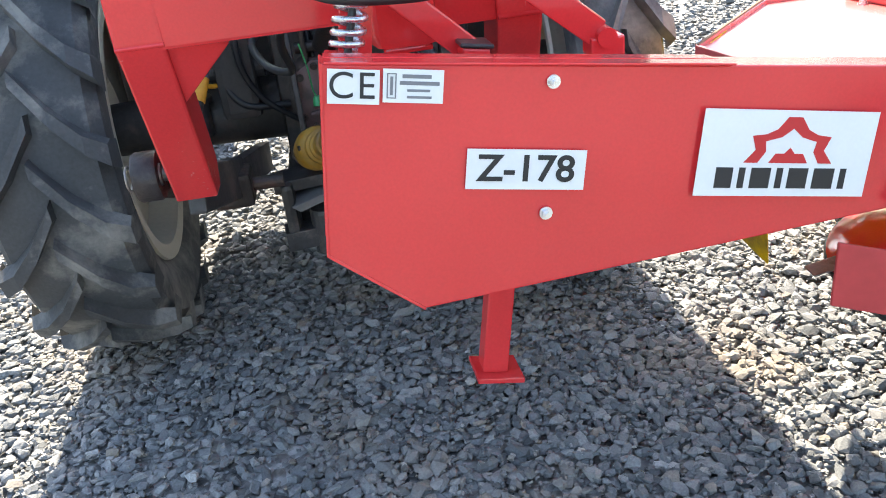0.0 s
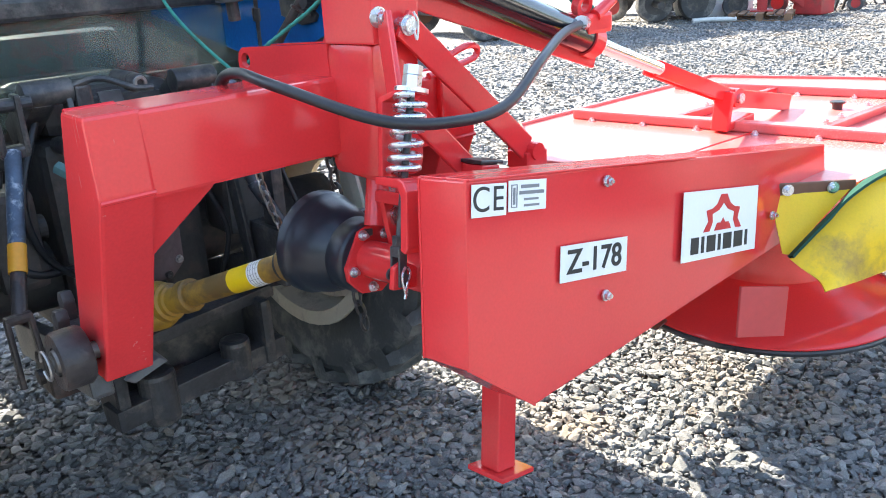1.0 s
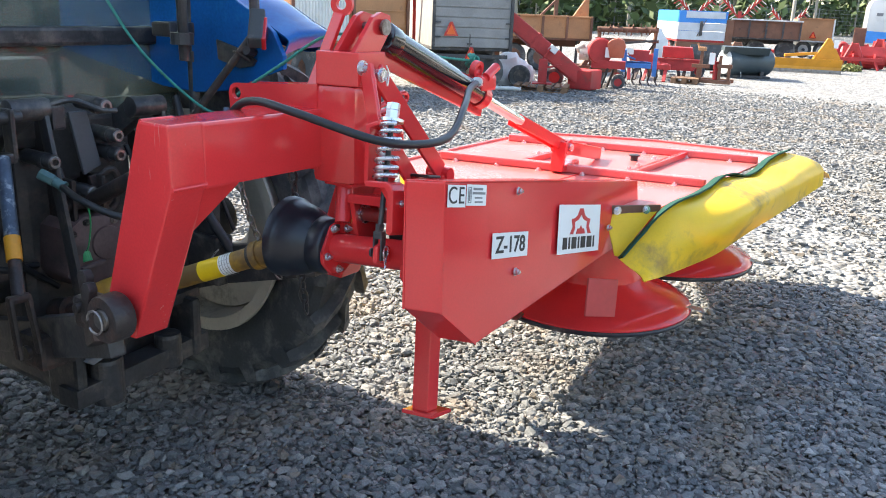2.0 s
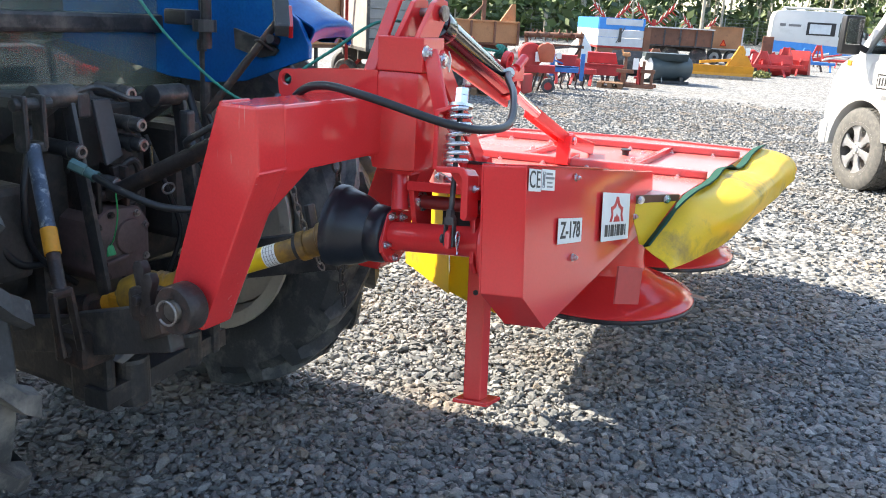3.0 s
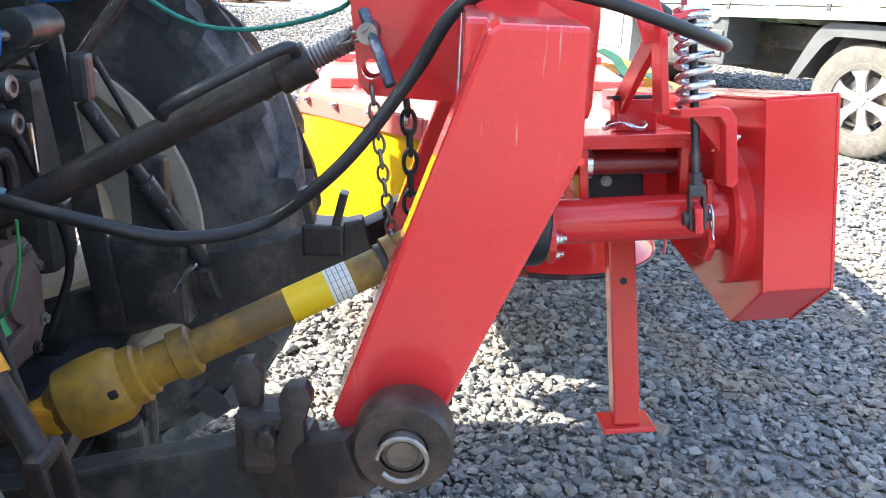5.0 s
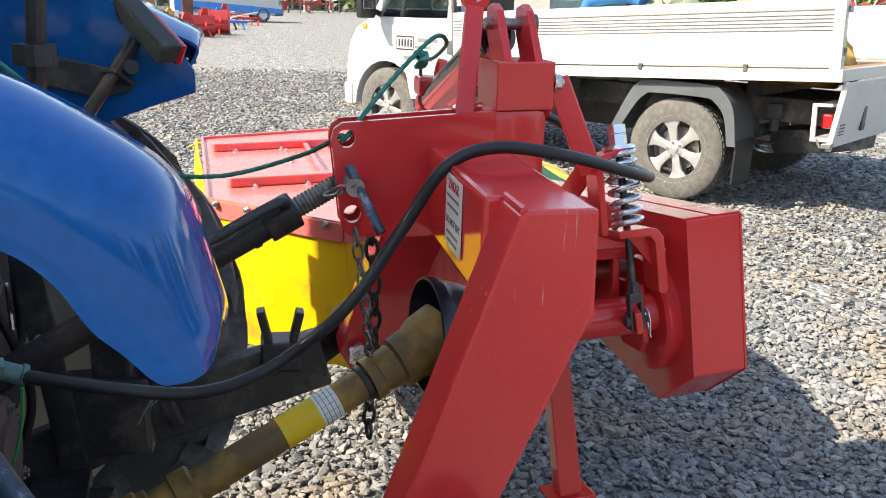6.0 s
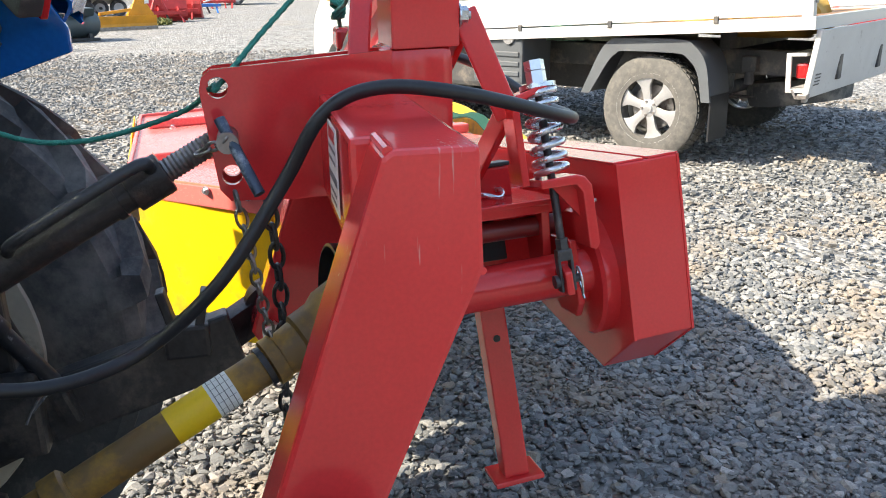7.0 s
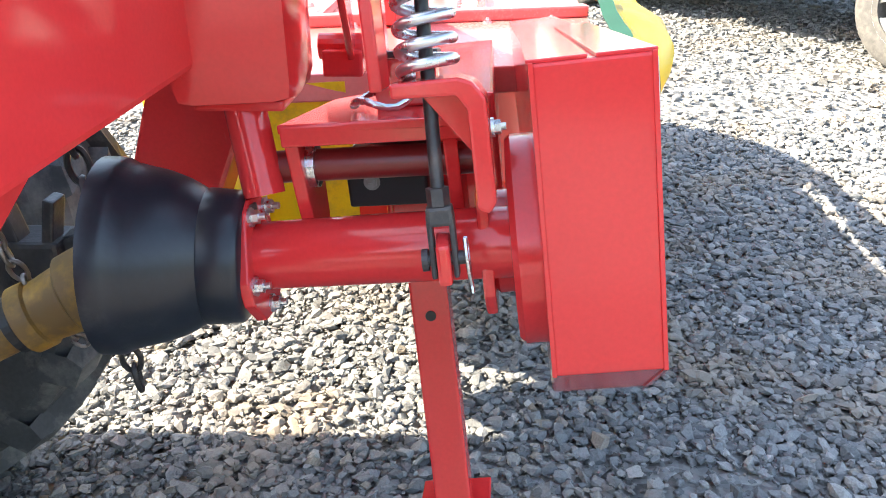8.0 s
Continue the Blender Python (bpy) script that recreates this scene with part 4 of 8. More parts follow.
for dz, w_ in ((0.018, 0.033), (0.006, 0.030), (-0.028, 0.030), (-0.038, 0.026)):
    part("print_line", prism([(0.0625 - w_, 1.018 + dz), (0.0625 + w_, 1.018 + dz), (0.0625 + w_, 1.0215 + dz), (0.0625 - w_, 1.0215 + dz)], "y", 0.5690, 0.5694, 0), GREY_INK, warn)

# hydraulic hose of the mower
mower_hose = part("hydraulic_hose", hose([(0.030, 1.076, 0.852), (0.012, 0.970, 0.836), (0.046, 0.875, 0.808), (0.097, 0.789, 0.814), (0.092, 0.698, 0.889), (0.112, 0.621, 0.990), (0.103, 0.572, 1.068), (0.100, 0.510, 1.094), (0.106, 0.410, 1.082), (0.171, 0.269, 1.040), (0.264, 0.229, 1.026), (0.378, 0.235, 1.030), (0.516, 0.290, 1.073), (0.664, 0.370, 1.095), (0.795, 0.428, 1.101)], 0.0082, 14, 8), RUBBER, mower, "black rubber hydraulic hose", smooth=60)
part("hose_end", rod((0.77, 0.415, 1.103), (0.82, 0.435, 1.097), 0.014, 12), ZINC, mower_hose)
part("coupling", join(rod((0.032, 1.066, 0.849), (0.022, 1.086, 0.862), 0.0115, 14, bevel=0.002), rod((0.022, 1.086, 0.862), (0.004, 1.112, 0.878), 0.0145, 6, bevel=0.002), rod((0.033, 1.064, 0.848), (0.031, 1.069, 0.851), 0.0135, 14)), TEAL_STEEL, mower_hose, "teal-grey hose coupling", smooth=40)


# the deck hangs lower and farther out towards its outer end
for ob in mower.children_recursive:
    for v in ob.data.vertices:
        p = v.co
        if p.x > 0.9:
            k = 0.06 * (p.x - 0.9)
            v.co = (p.x + k * (p.x + 1.0), p.y + k * (p.y + 0.55), p.z - k * (1.255 - p.z))

# ---- tractor ----
CREAM = make_material("dirty_cream_rim", (0.52, 0.47, 0.38), 0.5, vary=0.15, scale=6, grain=80, bump=0.06, dirt=(0.15, 0.12, 0.10), dirt_amount=0.4, dirt_scale=6)
WHITE_PLASTIC = make_material("white_plastic", (0.72, 0.73, 0.72), 0.4, vary=0.06, scale=8, grain=90, bump=0.02, dirt=(0.4, 0.38, 0.34), dirt_amount=0.2)
GREEN_PLASTIC = make_material("green_plastic", (0.02, 0.30, 0.10), 0.4, vary=0.1, scale=12, grain=90, bump=0.02)
TR = pose(0.19, 1.40, 0, 0, 0, 1.5)
tractor = thing("tractor", TR, "blue farm tractor with muddy tyres and greasy rear linkage", "tractor")
R_T, W_T = 0.575, 0.40


def tractor_tyre(x_in, x_out, turn):
    """Tyre body of revolution with slanting lugs, between two places on the axle."""
    mid, half = (x_in + x_out) / 2, abs(x_out - x_in) / 2
    rb = R_T - 0.036
    prof = [(0.34, -half * 0.62), (0.40, -half * 0.86), (0.46, -half * 0.93), (rb - 0.035, -half * 0.92), (rb - 0.008, -half * 0.78), (rb, -half * 0.4), (rb + 0.004, 0),
            (rb, half * 0.4), (rb - 0.008, half * 0.78), (rb - 0.035, half * 0.92), (0.46, half * 0.93), (0.40, half * 0.86), (0.34, half * 0.62)]
    body = spun(prof, (mid, 0, R_T), (1, 0, 0), 72, True)
    lugs = []
    n = 19
    for side in (-1, 1):
        for k in range(n):
            base = 2 * math.pi * (k + (0.5 if side > 0 else 0)) / n + turn
            loops = []
            bm = bmesh.new()
            # a lug runs from just past the centre line to the shoulder, swept back
            for u, sweep, top, wid in ((-0.06, 0.0, R_T, 0.030), (0.35, 0.16, R_T, 0.032), (0.72, 0.27, R_T - 0.004, 0.036), (1.0, 0.32, R_T - 0.018, 0.042), (1.02, 0.33, R_T - 0.075, 0.046)):
                a, x = base + sweep * 1.0, mid + side * half * u
                ring = []
                for da, r in ((-wid - 0.018, min(top, rb) - 0.012), (-wid, top), (wid, top), (wid + 0.018, min(top, rb) - 0.012)):
                    ang = a + da
                    ring.append(bm.verts.new((x, r * math.cos(ang), R_T + r * math.sin(ang))))
                loops.append(ring)
            for a, b in zip(loops, loops[1:]):
                for i in range(3):
                    bm.faces.new((a[i], a[i + 1], b[i + 1], b[i]))
                bm.faces.new((a[3], a[0], b[0], b[3]))
            bm.faces.new(loops[0]), bm.faces.new(loops[-1])
            soften(bm, 0.004, 1, 30)
            lugs.append(moved(bm, TR))
    return moved(body, TR), lugs


for s in (-1, 1):
    xi, xo = s * 0.51, s * (0.73 if s > 0 else 0.82)
    wheel = part("wheel", moved(spun([(0.10, 0.05), (0.14, 0.05), (0.16, -0.02), (0.30, -0.03), (0.325, 0.06), (0.33, 0.06), (0.305, -0.04), (0.16, -0.035), (0.10, 0.03)], ((xi + xo) / 2, 0, R_T), (s, 0, 0), 48, True), TR), CREAM, tractor, "cream wheel disc", smooth=40)
    tyre_body, lugs = tractor_tyre(xi, xo, 0.0 if s > 0 else 0.15)
    part("tyre", tyre_body, TYRE, wheel, "muddy lugged tractor tyre", smooth=28)
    for lug in lugs:
        part("lug", lug, TYRE, wheel)
    part("rim", moved(spun([(0.325, -0.12), (0.365, -0.125), (0.368, -0.117), (0.345, -0.105), (0.325, -0.06), (0.325, 0.06), (0.345, 0.105), (0.368, 0.117), (0.365, 0.125), (0.325, 0.12), (0.312, 0.06), (0.312, -0.06)], ((xi + xo) / 2, 0, R_T), (1, 0, 0), 48, True), TR), CREAM, wheel, smooth=40)
    part("axle_tube", moved(rod((s * 0.15, 0, R_T), (s * 0.62, 0, R_T), 0.085, 24, 0.07), TR), HOUSING, tractor, smooth=40)

# body between the wheels
part("rear_housing", block((-0.17, -0.14, 0.40), (0.17, 1.2, 0.90), 0.03, TR), HOUSING, tractor, "oily cast rear housing")
part("hydraulic_cover", block((-0.15, -0.12, 0.90), (0.15, 0.5, 1.0), 0.03, TR), HOUSING, tractor)
part("front_body", block((-0.22, 1.2, 0.5), (0.22, 2.6, 1.25), 0.05, TR), BLUE, tractor)
for s in (-1, 1):
    part("front_wheel", moved(spun([(0.10, -0.08), (0.26, -0.10), (0.36, -0.10), (0.39, -0.06), (0.39, 0.06), (0.36, 0.10), (0.26, 0.10), (0.10, 0.08)], (s * 0.62, 2.1, 0.39), (1, 0, 0), 40, True), TR), TYRE, tractor, smooth=40)
cover_c = Vector((0.155, 1.140, 0.658))
cover_out = [(-0.088, -0.055), (-0.062, -0.088), (0.058, -0.092), (0.090, -0.058), (0.092, 0.040), (0.064, 0.082), (-0.030, 0.090), (-0.078, 0.062)]
plate = part("shaft_cover", join(prism([(cover_c.x + a, cover_c.z + b) for a, b in cover_out], "y", cover_c.y, cover_c.y + 0.13, 0.012), rod(cover_c + Vector((0.028, -0.008, 0.012)), cover_c + Vector((0.028, 0.01, 0.012)), 0.044, 32, bevel=0.006), bar(cover_c + Vector((-0.052, -0.004, -0.042)), cover_c + Vector((0.015, -0.004, -0.034)), 0.016, 0.012, bevel=0.004)), COVER_BROWN, tractor, "brown cast cover plate", smooth=35)
for a, b in ((-0.070, -0.050), (-0.045, -0.074), (0.046, -0.078), (0.076, -0.048), (0.078, 0.032), (0.052, 0.066), (-0.026, 0.074), (-0.064, 0.050)):
    part("bolt", hexbolt(cover_c + Vector((a, 0.0, b)), (0, -1, 0), 0.0070, 0.005, 0.0), STEEL if a > 0.05 else RUSTY, plate)
part("stub_shaft", join(rod((0.075, 1.16, 0.508), (0.085, 1.07, 0.54), 0.019, 20), rod((0.07, 1.20, 0.50), (0.075, 1.15, 0.512), 0.035, 24)), RUSTY, tractor, smooth=40)

# lift arms, lift rods
for boss, low, width in ((Vector((0.045, 1.20, 1.012)), Vector((0.079, 1.11, 0.548)), 0.036), (Vector((0.345, 1.16, 1.003)), Vector((0.40, 1.114, 0.52)), 0.042)):
    la = part("lift_arm", join(rod(boss + Vector((-0.055, 0, 0)), boss + Vector((0.04, 0, 0)), 0.027, 24, bevel=0.004), bar(boss + Vector((-0.02, 0, 0)), boss + Vector((-0.03, 0.16, -0.10)), 0.05, 0.06, bevel=0.01)), BLACK_METAL, tractor, smooth=35)
    part("flat_link", join(bar(boss + Vector((0.03, 0, 0.01)), low, 0.012, width, (0, 1, 0)), rod(boss + Vector((0.022, 0, 0.0)), boss + Vector((0.042, 0, 0.0)), 0.026, 20)), BLACK_METAL, la, smooth=35)
lr0, lr1 = Vector((-0.057, 1.149, 0.931)), Vector((-0.159, 0.957, 0.656))
rodv = lr1 - lr0
lift_rod = part("lift_rod", rod(lr0 + rodv * 0.05, lr0 + rodv * 0.60, 0.0155, 24), WORN_BLUE, tractor, "worn blue lift rod with orange band", smooth=40)
part("band", rod(lr0 + rodv * 0.60, lr0 + rodv * 0.76, 0.0168, 24), ORANGE_BAND, lift_rod, "orange band", smooth=40)
part("lower_rod", rod(lr0 + rodv * 0.76, lr0 + rodv * 1.02, 0.0140, 20), RUSTY, lift_rod, smooth=40)
for s_ in (-0.022, 0.022):
    part("fork_prong", bar(lr0 + Vector((s_, 0.0, 0.095)), lr0 + Vector((s_, 0, -0.02)), 0.012, 0.040, (0, 1, 0), 0.005), BLACK_METAL, lift_rod)
part("fork_root", bar(lr0 + Vector((-0.027, 0, -0.015)), lr0 + Vector((0.027, 0, -0.015)), 0.036, 0.024, bevel=0.006), BLACK_METAL, lift_rod)
part("fork_pin", rod(lr0 + Vector((-0.04, 0, 0.075)), lr0 + Vector((0.05, 0, 0.075)), 0.014, 16, bevel=0.003), BLACK_METAL, lift_rod)
e = lr1 + rodv * 0.04
for s_ in (-0.021, 0.019):
    part("fork_prong", bar(e + Vector((s_, 0, 0.012)), e + Vector((s_ * 1.15, -0.022, -0.115)), 0.010, 0.021, (0, 1, 0), 0.004), RUSTY, lift_rod)
part("fork_root", bar(e + Vector((-0.026, 0, 0.012)), e + Vector((0.024, 0, 0.012)), 0.022, 0.018, bevel=0.007), RUSTY, lift_rod)
rr0, rr1 = Vector((0.345, 1.10, 0.90)), Vector((0.445, 0.97, 0.62))
rv = rr1 - rr0
lift_rod = part("lift_rod", join(rod(rr0, rr0 + rv * 0.45, 0.0125, 20), rod(rr0 + rv * 0.45, rr0 + rv * 0.60, 0.0165, 20, bevel=0.003), rod(rr0 + rv * 0.60, rr1, 0.0135, 20)), CHIPPED_BLACK, tractor, smooth=40)
part("fork_root", bar(rr1, rr1 + Vector((0.0, -0.02, -0.06)), 0.05, 0.03, (0, 1, 0), 0.008), BLACK_METAL, lift_rod)
part("rod_eye", bar(rr0 + Vector((0, 0, 0.07)), rr0, 0.03, 0.03, (0, 1, 0), 0.008), BLACK_METAL, lift_rod)

# lower links with their ball ends
ball = Vector((-0.180, 0.604, 0.706))
link = part("lower_link", join(bar((-0.06, 1.42, 0.43), (-0.085, 1.0, 0.533), 0.034, 0.080), bar((-0.085, 1.0, 0.533), (-0.124, 0.684, 0.634), 0.036, 0.094, bevel=0.006)), BLACK_METAL, tractor, "greasy black lower link")
part("ball_end", join(spun([(0.023, -0.022), (0.043, -0.022), (0.046, -0.017), (0.046, 0.017), (0.043, 0.022), (0.023, 0.022)], ball, (1, 0, 0), 36, True), bar(ball + Vector((0.0, 0.035, -0.025)), (-0.13, 0.745, 0.625), 0.036, 0.060, bevel=0.008)), RUSTY, link, "rusty ball end", smooth=35)
part("ball", join(spun([(0.013, -0.027), (0.019, -0.025), (0.025, -0.012), (0.027, 0), (0.025, 0.012), (0.019, 0.025), (0.013, 0.027)], ball, (1, 0, 0), 28, True), rod(ball + Vector((-0.029, 0, 0)), ball + Vector((0.09, 0, 0)), 0.0135, 20)), DARK_STEEL, link, smooth=40)
part("snap_ring", hose([ball + Vector((-0.036, 0.022 * math.cos(a), 0.022 * math.sin(a))) for a in [2 * math.pi * i / 18 for i in range(17)]], 0.0024, 6, 0), STEEL, link)
cl = Vector((-0.150, 0.735, 0.640))
def claw(c, dx, dy, h, lean):
    """A forged claw with a bulged head."""
    prof = [(-0.013, 0.02), (0.014, 0.02), (0.016, 0.045), (0.013, 0.066), (0.019, h - 0.014), (0.012, h), (-0.005, h + 0.003), (-0.014, h - 0.012), (-0.009, 0.066), (-0.014, 0.045)]
    return prism([(c.y + dy + a + lean * b, c.z + b) for a, b in prof], "x", c.x + dx - 0.010, c.x + dx + 0.010, 0.005)


part("latch", block(cl + Vector((-0.008, -0.026, 0.0)), cl + Vector((0.044, 0.034, 0.066)), 0.012), RUSTY, link, "oily ball latch")
part("latch_claw", claw(cl, -0.006, -0.018, 0.104, -0.14), RUSTY, link, smooth=30)
part("latch_claw", claw(cl, 0.022, 0.016, 0.112, 0.05), RUSTY, link, smooth=30)
part("latch_pin", rod(cl + Vector((-0.022, 0.0, 0.048)), cl + Vector((0.055, 0.0, 0.048)), 0.010, 14, bevel=0.003), RUSTY, link)
part("sway_block", join(block((-0.14, 0.93, 0.48), (-0.05, 1.02, 0.56), 0.012), rod((-0.15, 0.975, 0.52), (0.02, 0.975, 0.52), 0.016, 16)), RUSTY, link)
rball = Vector((0.50, 0.640, 0.672))
link = part("lower_link", join(bar((0.40, 1.42, 0.43), (0.455, 1.0, 0.575), 0.034, 0.100, bevel=0.006), bar((0.455, 1.0, 0.575), (0.485, 0.70, 0.652), 0.038, 0.104, bevel=0.006)), BLACK_METAL, tractor, "greasy black lower link")
part("ball_end", join(spun([(0.024, -0.024), (0.047, -0.024), (0.050, 0.0), (0.047, 0.024), (0.024, 0.024)], rball + Vector((0.06, 0, 0)), (1, 0, 0), 32, True), bar(rball + Vector((0.06, 0.03, -0.01)), (0.49, 0.74, 0.645), 0.034, 0.06)), RUSTY, link, smooth=35)
part("pin", join(rod(rball + Vector((-0.075, 0, 0)), rball + Vector((0.09, 0, 0)), 0.0135, 20), rod(rball + Vector((-0.075, 0, 0)), rball + Vector((-0.06, 0, 0)), 0.022, 6)), ZINC, link)
cr_ = Vector((0.475, 0.775, 0.66))
part("latch", join(block(cr_ + Vector((-0.03, -0.035, -0.02)), cr_ + Vector((0.03, 0.035, 0.035)), 0.006), bar(cr_ + Vector((-0.01, -0.02, 0.03)), cr_ + Vector((-0.01, -0.034, 0.088)), 0.03, 0.014), bar(cr_ + Vector((-0.01, 0.02, 0.03)), cr_ + Vector((-0.01, 0.034, 0.092)), 0.03, 0.014)), BLACK_METAL, link)
part("slot_bracket", join(block((0.41, 0.99, 0.52), (0.47, 1.13, 0.66), 0.01), block((0.425, 1.02, 0.62), (0.455, 1.08, 0.80), 0.006)), BLACK_METAL, link)
part("cotter", join(hose([(0.405, 1.00, 0.60), (0.395, 0.985, 0.62), (0.40, 0.97, 0.635), (0.405, 0.985, 0.625), (0.40, 1.0, 0.605), (0.398, 1.01, 0.585)], 0.002, 6, 5)), ZINC, link)

# top link
t0, t1 = Vector((0.153, 1.163, 0.775)), Vector((0.236, 0.675, 1.031))
tv = (t1 - t0).normalized()
top_link = part("top_link", join(rod(t0, t0 + tv * 0.44, 0.0200, 24), rod(t0 + tv * 0.42, t0 + tv * 0.468, 0.026, 24, bevel=0.003), rod(t0 + tv * 0.395, t0 + tv * 0.405, 0.0225, 24)), RUSTY, tractor, "rusty top link turnbuckle", smooth=40)
thread = [(0.0135 + (0.0018 if i % 2 else 0.0), i * 0.0028) for i in range(34)]
part("thread", spun([(0.0, 0.0)] + thread + [(0.0, 34 * 0.0028)], t0 + tv * 0.466, tv, 16), STEEL, top_link)
part("end_piece", join(rod(t0 + tv * 0.555, t1, 0.0185, 20), rod(t1 + Vector((-0.012, 0, 0)), t1 + Vector((0.028, 0, 0)), 0.023, 24)), BLACK_METAL, top_link, smooth=40)
side_v = Vector((-0.035, 0.0, 0.028))
part("handle", hose([t0 + tv * 0.27 + side_v * 0.75, t0 + tv * 0.285 + side_v * 1.05, t0 + tv * 0.36 + side_v * 1.15, t0 + tv * 0.44 + side_v * 1.1, t0 + tv * 0.452 + side_v * 0.6], 0.0075, 10, 6), BLACK_METAL, top_link, smooth=50)
part("link_bracket", join(block((0.105, 1.15, 0.70), (0.118, 1.26, 0.84), 0.005), block((0.188, 1.15, 0.70), (0.20, 1.26, 0.84), 0.005), rod((0.09, 1.172, 0.773), (0.215, 1.172, 0.773), 0.014, 16)), RUSTY, tractor)

# hydraulic couplers and levers
for k, (cx, cz, ln) in enumerate(((0.243, 0.935, 0.12), (0.246, 0.886, 0.13), (0.066, 0.890, 0.10), (0.215, 1.012, 0.10), (0.16, 0.80, 0.06))):
    cp = part("coupler", join(rod((cx, 1.15, cz), (cx - 0.01, 1.15 + ln, cz + 0.005), 0.0185, 20, bevel=0.002), rod((cx - 0.002, 1.175, cz), (cx - 0.004, 1.19, cz), 0.0215, 20)), BLACK_METAL, tractor, smooth=40)
    part("socket", spun([(0.008, 0.0), (0.0135, 0.0), (0.0155, 0.003), (0.0135, 0.006), (0.008, 0.006)], (cx, 1.1505, cz), (0, -1, 0.02), 24, True), STEEL, cp, smooth=40)
    part("socket_core", rod((cx, 1.152, cz), (cx, 1.148, cz), 0.006, 14), RUSTY, cp)
part("valve_block", join(block((0.10, 1.24, 0.82), (0.30, 1.34, 0.98), 0.012), block((0.12, 1.27, 0.78), (0.22, 1.36, 0.86), 0.01)), HOUSING, tractor)
part("valve_plate", prism([(0.135, 1.0), (0.185, 1.0), (0.215, 0.86), (0.165, 0.84)], "y", 1.185, 1.195, 0.003), GREY_PLASTIC, tractor)
part("valve_lever", join(hose([(0.09, 1.19, 1.02), (0.14, 1.17, 1.03), (0.20, 1.15, 1.005), (0.24, 1.145, 1.0)], 0.007, 8), block((0.09, 1.18, 0.96), (0.125, 1.21, 1.02), 0.006)), BLACK_METAL, tractor)
part("hook_link", join(hose([(0.20, 1.18, 0.83), (0.225, 1.165, 0.85), (0.245, 1.165, 0.82), (0.24, 1.17, 0.76), (0.21, 1.175, 0.74), (0.195, 1.18, 0.78)], 0.010, 10), bar((0.185, 1.18, 0.84), (0.205, 1.175, 0.74), 0.03, 0.014, (0, 1, 0))), RUSTY, tractor)
part("bright_pin", rod((0.262, 1.14, 0.885), (0.265, 1.14, 0.815), 0.004, 8), CHROME, tractor)
part("ring_clip", hose([(0.295 + 0.02 * math.cos(a), 1.12, 0.775 + 0.013 * math.sin(a)) for a in [2 * math.pi * i / 16 for i in range(16)]], 0.003, 6, 0, True), STEEL, tractor)
part("cap_string", hose([(0.105, 1.09, 0.800), (0.115, 1.10, 0.74), (0.118, 1.12, 0.68), (0.124, 1.145, 0.655)], 0.002, 6), GREEN_PLASTIC, tractor)
part("dust_cap", join(rod((0.124, 1.15, 0.655), (0.124, 1.14, 0.632), 0.013, 14), rod((0.124, 1.148, 0.668), (0.124, 1.148, 0.655), 0.006, 8)), GREEN_PLASTIC, tractor, "green dust cap")
tank = part("reservoir", block((-0.200, 1.19, 0.768), (-0.142, 1.26, 0.920), 0.012), WHITE_PLASTIC, tractor, "white plastic reservoir", smooth=40)
part("cap", rod((-0.172, 1.225, 0.918), (-0.172, 1.225, 0.938), 0.018, 18, bevel=0.003), BLACK_METAL, tank, "black screw cap")
part("tube", hose([(-0.165, 1.22, 0.772), (-0.160, 1.21, 0.735), (-0.140, 1.22, 0.700), (-0.100, 1.26, 0.690)], 0.006, 8), ORANGE_BAND, tank, "thin orange tube", smooth=60)
part("fender_stay", join(block((-0.285, 1.27, 0.66), (-0.222, 1.33, 1.06), 0.008), block((-0.300, 1.265, 0.80), (-0.205, 1.335, 0.845), 0.006), rod((-0.195, 1.30, 0.70), (-0.195, 1.30, 0.55), 0.034, 20, bevel=0.006), rod((-0.195, 1.30, 0.655), (-0.195, 1.30, 0.640), 0.046, 20, bevel=0.003)), BLACK_METAL, tractor, smooth=35)
for pts, r in (([(0.02, 1.25, 0.95), (-0.05, 1.2, 0.80), (-0.02, 1.22, 0.66), (0.10, 1.24, 0.55)], 0.008), ([(0.30, 1.2, 0.9), (0.33, 1.16, 0.76), (0.37, 1.16, 0.64), (0.36, 1.2, 0.52)], 0.007), ([(-0.06, 1.3, 0.85), (-0.10, 1.24, 0.72), (-0.06, 1.22, 0.64), (0.05, 1.24, 0.62)], 0.009),
               ([(0.12, 1.22, 0.86), (0.13, 1.18, 0.74), (0.16, 1.18, 0.66), (0.22, 1.2, 0.52)], 0.006), ([(0.55, 1.3, 1.0), (0.52, 1.22, 0.85), (0.50, 1.2, 0.72), (0.45, 1.25, 0.6)], 0.011), ([(0.44, 1.12, 0.95), (0.47, 1.06, 0.8), (0.50, 1.02, 0.66)], 0.006)):
    part("hose", hose(pts, r, 8, 8), RUBBER, tractor, smooth=60)
part("side_casting", join(block((-0.12, 1.22, 0.60), (-0.02, 1.34, 0.82), 0.02), rod((-0.16, 1.28, 0.72), (0.0, 1.28, 0.72), 0.028, 18)), HOUSING, tractor)
part("bracket", block((0.40, 1.20, 0.60), (0.50, 1.34, 0.92), 0.02), HOUSING, tractor)

